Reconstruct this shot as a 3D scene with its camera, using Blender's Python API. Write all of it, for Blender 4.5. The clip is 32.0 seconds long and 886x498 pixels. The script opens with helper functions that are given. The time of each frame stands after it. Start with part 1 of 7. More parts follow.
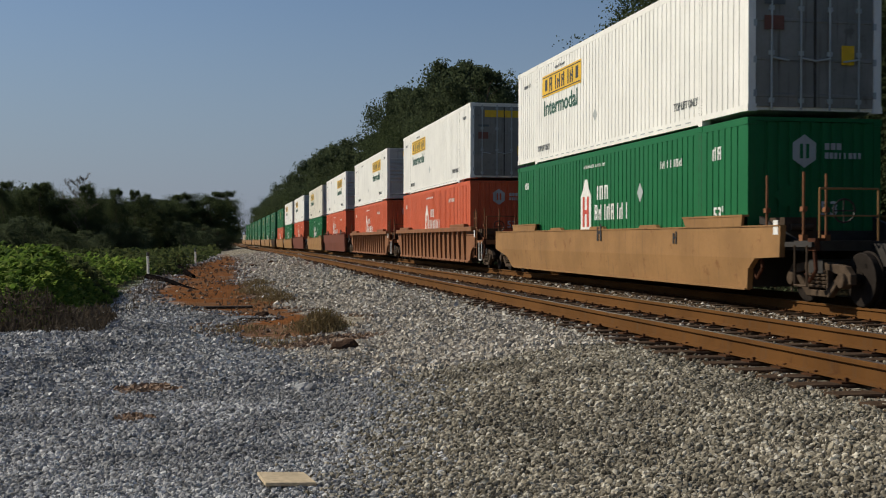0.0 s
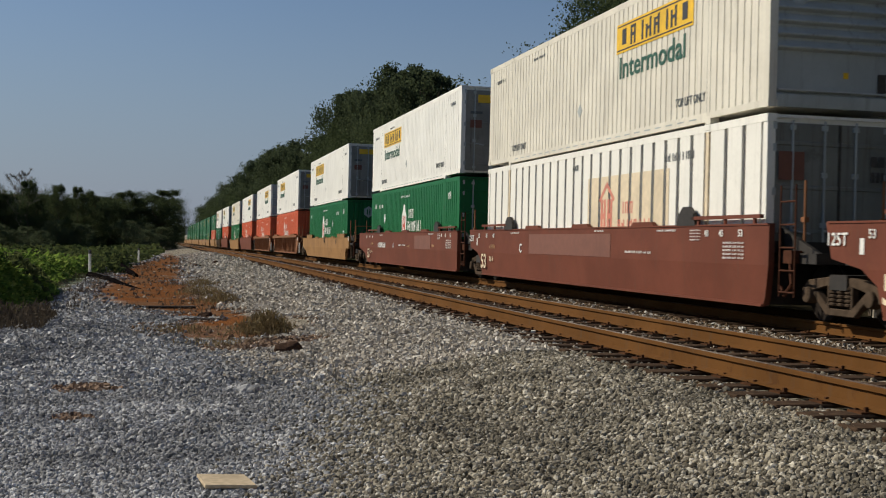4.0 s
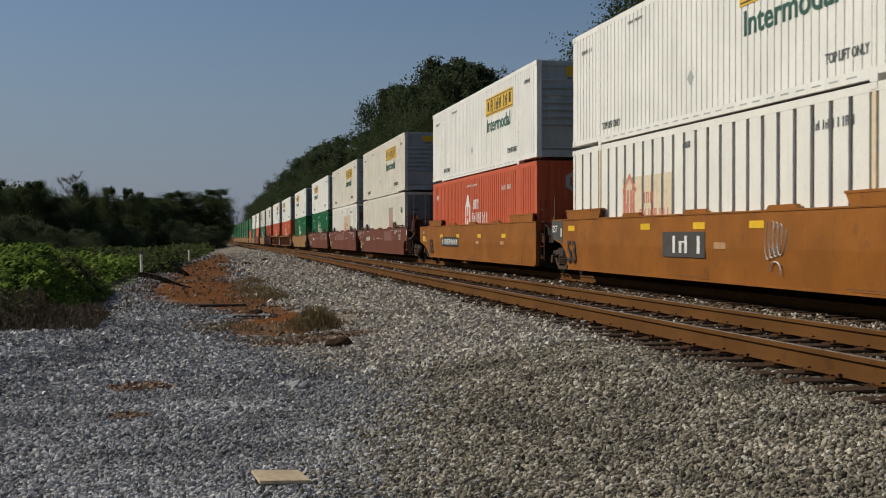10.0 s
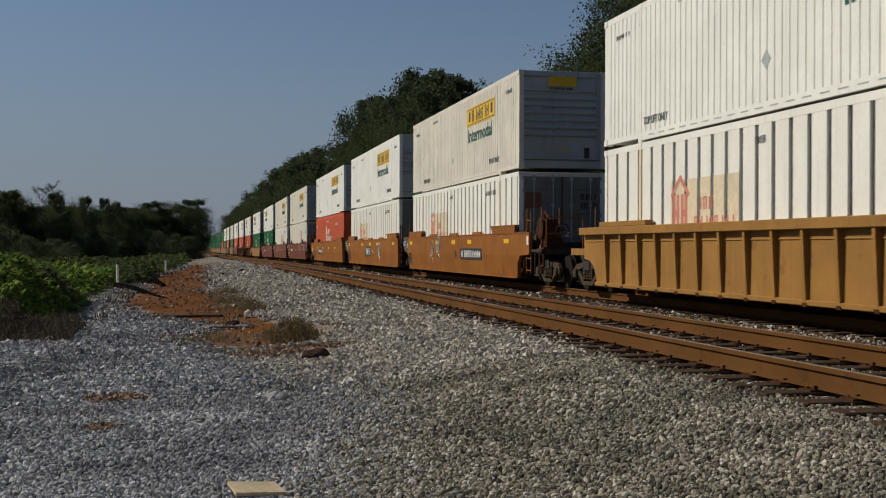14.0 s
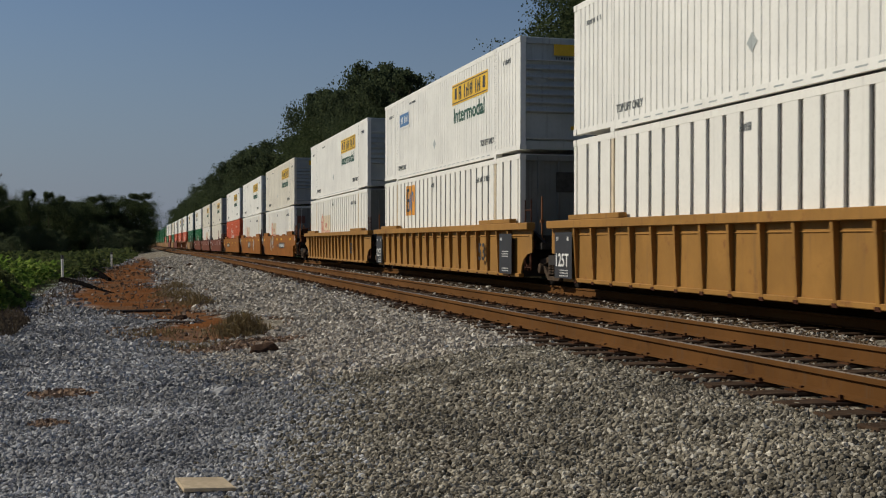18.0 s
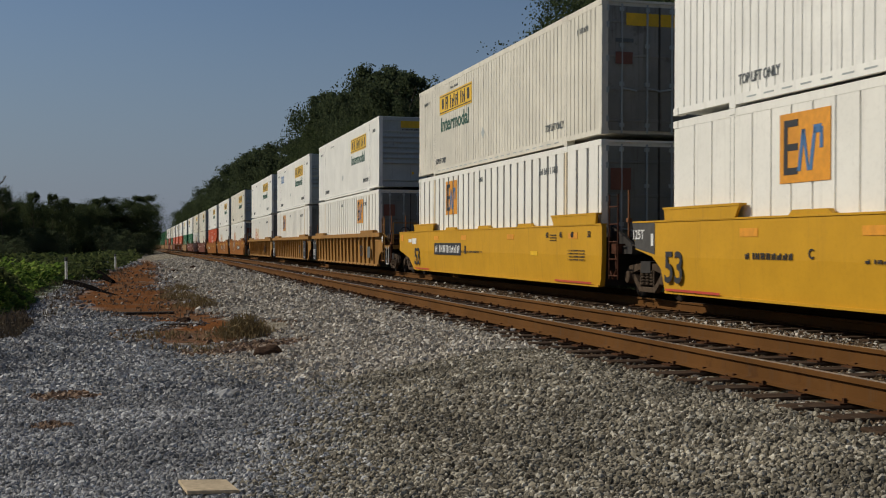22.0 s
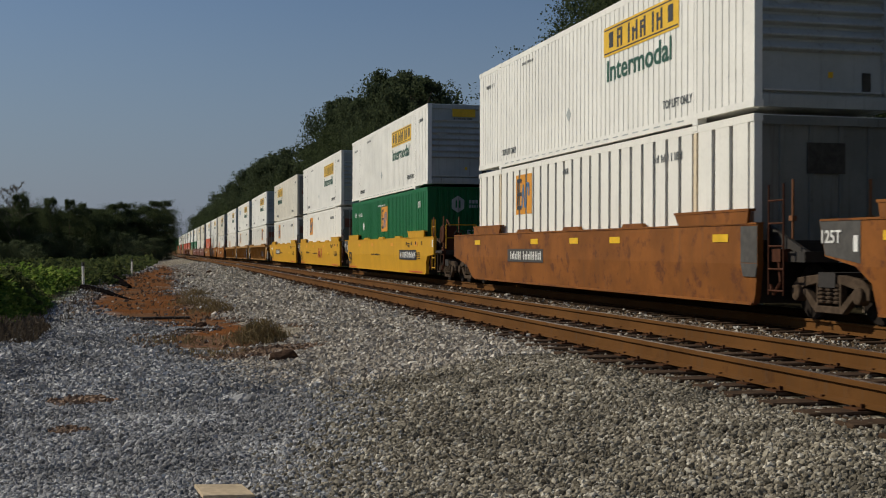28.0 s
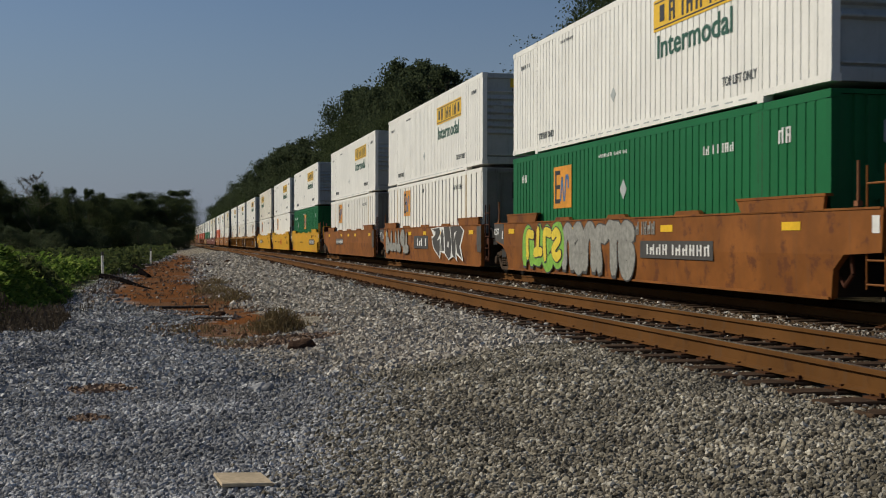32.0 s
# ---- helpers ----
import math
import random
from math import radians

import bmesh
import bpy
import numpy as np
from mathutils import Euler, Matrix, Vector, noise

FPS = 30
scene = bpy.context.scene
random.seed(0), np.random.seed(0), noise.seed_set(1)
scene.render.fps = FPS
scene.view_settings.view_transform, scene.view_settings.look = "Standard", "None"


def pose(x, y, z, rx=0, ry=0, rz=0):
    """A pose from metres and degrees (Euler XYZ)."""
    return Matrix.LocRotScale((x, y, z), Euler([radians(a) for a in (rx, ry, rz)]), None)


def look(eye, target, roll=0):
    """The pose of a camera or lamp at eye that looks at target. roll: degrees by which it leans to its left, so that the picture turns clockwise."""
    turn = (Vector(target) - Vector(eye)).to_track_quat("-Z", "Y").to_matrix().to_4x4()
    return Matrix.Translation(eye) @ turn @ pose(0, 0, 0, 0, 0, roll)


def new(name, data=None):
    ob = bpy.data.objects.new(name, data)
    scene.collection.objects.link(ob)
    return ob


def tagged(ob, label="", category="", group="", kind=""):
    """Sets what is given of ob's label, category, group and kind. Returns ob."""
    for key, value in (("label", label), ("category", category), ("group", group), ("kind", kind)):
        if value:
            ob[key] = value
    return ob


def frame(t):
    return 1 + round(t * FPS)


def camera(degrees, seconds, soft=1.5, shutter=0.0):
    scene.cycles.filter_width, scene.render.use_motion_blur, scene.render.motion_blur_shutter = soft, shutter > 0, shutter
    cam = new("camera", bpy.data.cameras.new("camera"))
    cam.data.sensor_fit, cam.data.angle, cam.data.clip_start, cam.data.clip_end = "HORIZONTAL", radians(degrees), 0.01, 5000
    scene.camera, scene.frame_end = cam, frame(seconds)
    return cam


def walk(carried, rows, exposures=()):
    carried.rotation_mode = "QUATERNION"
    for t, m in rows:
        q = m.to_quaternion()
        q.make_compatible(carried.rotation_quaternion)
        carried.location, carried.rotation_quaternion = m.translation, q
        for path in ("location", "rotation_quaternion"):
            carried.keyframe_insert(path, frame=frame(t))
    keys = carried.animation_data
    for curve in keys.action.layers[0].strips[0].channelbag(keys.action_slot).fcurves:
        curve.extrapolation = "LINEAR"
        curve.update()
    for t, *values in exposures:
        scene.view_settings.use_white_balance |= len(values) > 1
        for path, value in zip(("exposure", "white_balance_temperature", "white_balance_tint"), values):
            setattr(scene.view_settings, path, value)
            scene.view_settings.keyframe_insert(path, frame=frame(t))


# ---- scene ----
cam = camera(41.14, 32.0, soft=1.05, shutter=0.15)
PATH = [
    (0.0, pose(0, 0, 1.05, 89.46, -0.10, -11.22)),
    (0.5, pose(0, 0, 1.05, 89.40, -0.14, -11.18)),
    (1.0, pose(0, 0, 1.05, 89.24, -0.08, -11.17)),
    (1.5, pose(0, 0, 1.05, 89.06, -0.19, -11.21)),
    (2.0, pose(0, 0, 1.05, 89.14, -0.20, -11.09)),
    (2.5, pose(0, 0, 1.05, 89.03, -0.30, -11.37)),
    (3.0, pose(0, 0, 1.05, 89.14, -0.23, -11.50)),
    (3.5, pose(0, 0, 1.05, 89.23, -0.39, -11.74)),
    (4.0, pose(0, 0, 1.05, 89.70, -1.30, -13.82)),
    (4.5, pose(0, 0, 1.05, 89.96, -1.11, -14.09)),
    (6.5, pose(0, 0, 1.05, 88.86, -0.32, -12.21)),
    (7.0, pose(0, 0, 1.05, 89.27, -0.02, -12.01)),
    (7.5, pose(0, 0, 1.05, 89.31, 0.42, -11.80)),
    (8.0, pose(0, 0, 1.05, 89.33, 0.57, -11.21)),
    (8.5, pose(0, 0, 1.05, 89.24, 0.43, -11.14)),
    (9.0, pose(0, 0, 1.05, 89.46, 0.17, -11.65)),
    (9.5, pose(0, 0, 1.05, 89.47, -0.01, -11.88)),
    (10.0, pose(0, 0, 1.05, 89.33, 0.07, -11.53)),
    (10.5, pose(0, 0, 1.05, 89.64, 0.07, -11.37)),
    (11.0, pose(0, 0, 1.05, 89.91, 0.14, -11.28)),
    (11.5, pose(0, 0, 1.05, 89.98, 0.20, -11.06)),
    (12.0, pose(0, 0, 1.05, 90.03, -0.04, -11.45)),
    (12.5, pose(0, 0, 1.05, 89.90, -0.18, -11.65)),
    (13.0, pose(0, 0, 1.05, 89.88, -0.34, -11.96)),
    (13.5, pose(0, 0, 1.05, 89.97, -0.17, -12.30)),
    (14.0, pose(0, 0, 1.05, 89.88, -0.15, -12.60)),
    (14.5, pose(0, 0, 1.05, 89.50, -0.08, -13.03)),
    (16.5, pose(0, 0, 1.05, 89.44, 0.04, -14.16)),
    (17.0, pose(0, 0, 1.05, 89.40, 0.07, -14.52)),
    (17.5, pose(0, 0, 1.05, 89.32, 0.11, -14.78)),
    (18.0, pose(0, 0, 1.05, 89.59, -0.10, -15.06)),
    (18.5, pose(0, 0, 1.05, 90.14, -0.32, -15.24)),
    (19.0, pose(0, 0, 1.05, 90.68, -0.50, -16.13)),
    (19.5, pose(0, 0, 1.05, 90.48, -0.51, -15.71)),
    (20.0, pose(0, 0, 1.05, 90.39, -0.37, -15.56)),
    (20.5, pose(0, 0, 1.05, 90.01, -0.27, -15.12)),
    (21.0, pose(0, 0, 1.05, 89.76, -0.19, -14.71)),
    (21.5, pose(0, 0, 1.05, 89.55, -0.20, -14.91)),
    (22.0, pose(0, 0, 1.05, 89.72, -0.18, -14.89)),
    (22.5, pose(0, 0, 1.05, 89.81, -0.06, -14.74)),
    (23.0, pose(0, 0, 1.05, 89.88, -0.27, -14.51)),
    (23.5, pose(0, 0, 1.05, 89.83, -0.41, -14.38)),
    (24.0, pose(0, 0, 1.05, 89.80, -0.30, -14.33)),
    (24.5, pose(0, 0, 1.05, 89.62, -0.38, -14.40)),
    (26.5, pose(0, 0, 1.05, 89.93, 0.06, -14.21)),
    (27.0, pose(0, 0, 1.05, 89.90, 0.05, -14.09)),
    (27.5, pose(0, 0, 1.05, 89.87, -0.20, -14.04)),
    (28.0, pose(0, 0, 1.05, 89.96, -0.17, -14.14)),
    (28.5, pose(0, 0, 1.05, 90.03, -0.17, -14.19)),
    (29.0, pose(0, 0, 1.05, 90.10, 0.02, -14.30)),
    (29.5, pose(0, 0, 1.05, 90.09, 0.10, -14.18)),
    (30.0, pose(0, 0, 1.05, 89.98, 0.28, -13.98)),
    (30.5, pose(0, 0, 1.05, 89.87, 0.30, -13.79)),
    (31.0, pose(0, 0, 1.05, 89.73, 0.25, -13.56)),
    (31.5, pose(0, 0, 1.05, 89.49, 0.00, -13.39)),
    (32.0, pose(0, 0, 1.05, 89.43, -0.11, -13.28)),
]
EXPOSURE = [(0, 0.05, 6400, 10), (4.0, 0.05, 6400, 10), (7, -0.13, 6400, 10), (8, -0.2, 6400, 10), (9, -0.18, 6400, 10), (13, -0.28, 6400, 10), (19, -0.27, 6400, 10), (21, -0.33, 6400, 10), (32, -0.24, 6400, 10)]
walk(cam, PATH, EXPOSURE)

# ---- world and sun ----
SUN_AZ, SUN_EL = 34.0, 35.0        # degrees ahead of the across-track line, height
to_sun = Vector((-math.cos(radians(SUN_AZ)) * math.cos(radians(SUN_EL)),
                 math.sin(radians(SUN_AZ)) * math.cos(radians(SUN_EL)), math.sin(radians(SUN_EL))))
world = bpy.data.worlds.new("sky")
scene.world = world
world.use_nodes = True
wn = world.node_tree.nodes
sky = wn.new("ShaderNodeTexSky")
sky.sky_type = "NISHITA"
sky.sun_disc = False
sky.sun_elevation = radians(SUN_EL)
sky.sun_rotation = math.atan2(to_sun.x, to_sun.y)
sky.air_density, sky.dust_density, sky.ozone_density = 1.3, 0.25, 1.5
tint = wn.new("ShaderNodeMix")
tint.data_type, tint.blend_type = "RGBA", "MULTIPLY"
tint.inputs[0].default_value = 1.0
tint.inputs[7].default_value = (0.88, 0.97, 1.21, 1)
world.node_tree.links.new(sky.outputs[0], tint.inputs[6])
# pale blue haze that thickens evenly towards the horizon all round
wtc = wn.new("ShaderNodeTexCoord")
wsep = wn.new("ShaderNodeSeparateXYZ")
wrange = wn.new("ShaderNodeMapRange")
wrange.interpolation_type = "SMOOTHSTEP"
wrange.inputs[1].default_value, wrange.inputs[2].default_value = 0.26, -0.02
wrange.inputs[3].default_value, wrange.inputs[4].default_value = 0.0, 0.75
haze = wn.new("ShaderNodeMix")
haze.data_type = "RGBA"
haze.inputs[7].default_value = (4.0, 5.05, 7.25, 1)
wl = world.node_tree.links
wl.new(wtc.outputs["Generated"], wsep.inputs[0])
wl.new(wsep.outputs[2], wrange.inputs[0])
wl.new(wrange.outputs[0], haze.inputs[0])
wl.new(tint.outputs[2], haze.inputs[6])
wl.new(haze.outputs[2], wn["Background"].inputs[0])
wn["Background"].inputs[1].default_value = 0.05
sun = new("sun", bpy.data.lights.new("sun", "SUN"))
sun.data.energy, sun.data.angle, sun.data.color = 4.5, radians(0.6), (1.0, 0.915, 0.75)
sun.matrix_basis = look((0, 0, 60), Vector((0, 0, 60)) - to_sun)


# ---- materials ----
class Nodes:
    def __init__(self, name):
        self.m = bpy.data.materials.new(name)
        self.m.use_nodes = True
        self.t = self.m.node_tree
        self.b = self.t.nodes["Principled BSDF"]

    def add(self, kind, **values):
        n = self.t.nodes.new("ShaderNode" + kind)
        for k, v in values.items():
            n.inputs[k].default_value = v
        return n

    def link(self, a, b):
        self.t.links.new(a, b)

    def coords(self, scale=(1, 1, 1), shifted=True):
        tc = self.add("TexCoord")
        mp = self.add("Mapping", Scale=scale)
        self.link(tc.outputs["Object"], mp.inputs["Vector"])
        if not shifted:
            return mp.outputs[0]
        info = self.add("ObjectInfo")
        mul = self.t.nodes.new("ShaderNodeMath")
        mul.operation = "MULTIPLY"
        mul.inputs[1].default_value = 37.0
        self.link(info.outputs["Random"], mul.inputs[0])
        add = self.t.nodes.new("ShaderNodeVectorMath")
        self.link(mp.outputs[0], add.inputs[0])
        self.link(mul.outputs[0], add.inputs[1])
        return add.outputs[0]

    def noise(self, vec, scale, detail=4.0, rough=0.6):
        n = self.add("TexNoise", Scale=scale, Detail=detail, Roughness=rough)
        self.link(vec, n.inputs["Vector"])
        return n.outputs["Fac"]

    def ramp(self, fac, lo, hi):
        r = self.t.nodes.new("ShaderNodeMapRange")
        r.interpolation_type = "SMOOTHSTEP"
        r.inputs[1].default_value, r.inputs[2].default_value = lo, hi
        self.link(fac, r.inputs[0])
        return r.outputs[0]

    def math(self, op, a, b):
        n = self.t.nodes.new("ShaderNodeMath")
        n.operation = op
        for i, v in enumerate((a, b)):
            if isinstance(v, (int, float)):
                n.inputs[i].default_value = v
            else:
                self.link(v, n.inputs[i])
        return n.outputs[0]

    def mix(self, fac, a, b):
        n = self.t.nodes.new("ShaderNodeMix")
        n.data_type = "RGBA"
        for i, v in ((0, fac), (6, a), (7, b)):
            if isinstance(v, (int, float)):
                n.inputs[i].default_value = v
            elif isinstance(v, tuple):
                n.inputs[i].default_value = (*v, 1)
            else:
                self.link(v, n.inputs[i])
        return n.outputs[2]

    def bump(self, fac, strength, distance):
        n = self.add("Bump", Strength=strength, Distance=distance)
        self.link(fac, n.inputs["Height"])
        self.link(n.outputs[0], self.b.inputs["Normal"])

    def done(self, colour, rough=0.6, metal=0.0, spec=0.5):
        if isinstance(colour, tuple):
            self.b.inputs["Base Color"].default_value = (*colour, 1)
        else:
            self.link(colour, self.b.inputs["Base Color"])
        if isinstance(rough, (int, float)):
            self.b.inputs["Roughness"].default_value = rough
        else:
            self.link(rough, self.b.inputs["Roughness"])
        self.b.inputs["Metallic"].default_value = metal
        self.b.inputs["Specular IOR Level"].default_value = spec
        return self.m


def scaled(c, k):
    return tuple(min(1.0, v * k) for v in c)


def paint(name, colour, rust=0.3, rough=0.5, fade=0.25, rust_colour=(0.16, 0.06, 0.025), grime=0.5):
    """Weathered paint: faded patches, rust blooms and dirt that runs down."""
    n = Nodes(name)
    v = n.coords()
    col = n.mix(n.ramp(n.noise(v, 0.9, 5), 0.35, 0.7), scaled(colour, 1 - fade * 0.5), scaled(colour, 1 + fade * 0.5))
    col = n.mix(n.math("MULTIPLY", n.ramp(n.noise(v, 14.0, 3), 0.45, 0.8), 0.25), col, scaled(colour, 0.7))
    runs = n.noise(n.coords((5.0, 5.0, 0.22)), 1.6, 6, 0.7)
    dirt = n.math("MULTIPLY", n.ramp(runs, 0.52, 0.78), grime)
    col = n.mix(dirt, col, (0.09, 0.065, 0.045))
    blooms = n.ramp(n.noise(v, 2.2, 8, 0.7), 0.66 - rust * 0.25, 0.74 - rust * 0.2)
    col = n.mix(n.math("MULTIPLY", blooms, min(1.0, rust * 1.6)), col, rust_colour)
    n.bump(n.noise(v, 9.0, 4), 0.15, 0.01)
    return n.done(col, rough, 0.0, 0.15 if rough < 0.7 else 0.06)


def plain(name, colour, rough=0.6, metal=0.0, var=0.25, scale=8.0, relief=0.1):
    spec = 0.5 if rough < 0.7 else 0.05 if rough < 0.95 else 0.0
    n = Nodes(name)
    v = n.coords()
    f = n.noise(v, scale, 4)
    g = n.noise(v, scale * 0.15, 3)
    col = n.mix(n.ramp(f, 0.3, 0.7), scaled(colour, 1 - var), scaled(colour, 1 + var))
    col = n.mix(n.math("MULTIPLY", n.ramp(g, 0.45, 0.7), 0.4), col, scaled(colour, 0.65))
    n.bump(f, relief, 0.01)
    return n.done(col, rough, metal, spec)


def glow(name, colour, strength):
    n = Nodes(name)
    n.b.inputs["Emission Color"].default_value = (*colour, 1)
    n.b.inputs["Emission Strength"].default_value = strength
    return n.done(colour)


def per_island(name, a, b, c=None, rough=0.9, noise_scale=0.0, trans=0.0, spec=0.06):
    """Loose pieces whose colour differs from piece to piece."""
    n = Nodes(name)
    geo = n.t.nodes.new("ShaderNodeNewGeometry")
    r = geo.outputs["Random Per Island"]
    col = n.mix(r, a, b)
    if c:
        col = n.mix(n.ramp(r, 0.82, 0.9), col, c)
    v = n.coords(shifted=False)
    if noise_scale:
        col = n.mix(n.math("MULTIPLY", n.ramp(n.noise(v, noise_scale, 3), 0.4, 0.65), 0.5), col, scaled(a, 0.55))
    m = n.done(col, rough, 0.0, spec)
    if trans:
        tr = n.add("BsdfTranslucent")
        n.link(col, tr.inputs["Color"])
        ms = n.add("MixShader")
        ms.inputs[0].default_value = trans
        n.link(n.b.outputs[0], ms.inputs[1])
        n.link(tr.outputs[0], ms.inputs[2])
        n.link(ms.outputs[0], n.t.nodes["Material Output"].inputs["Surface"])
    return m


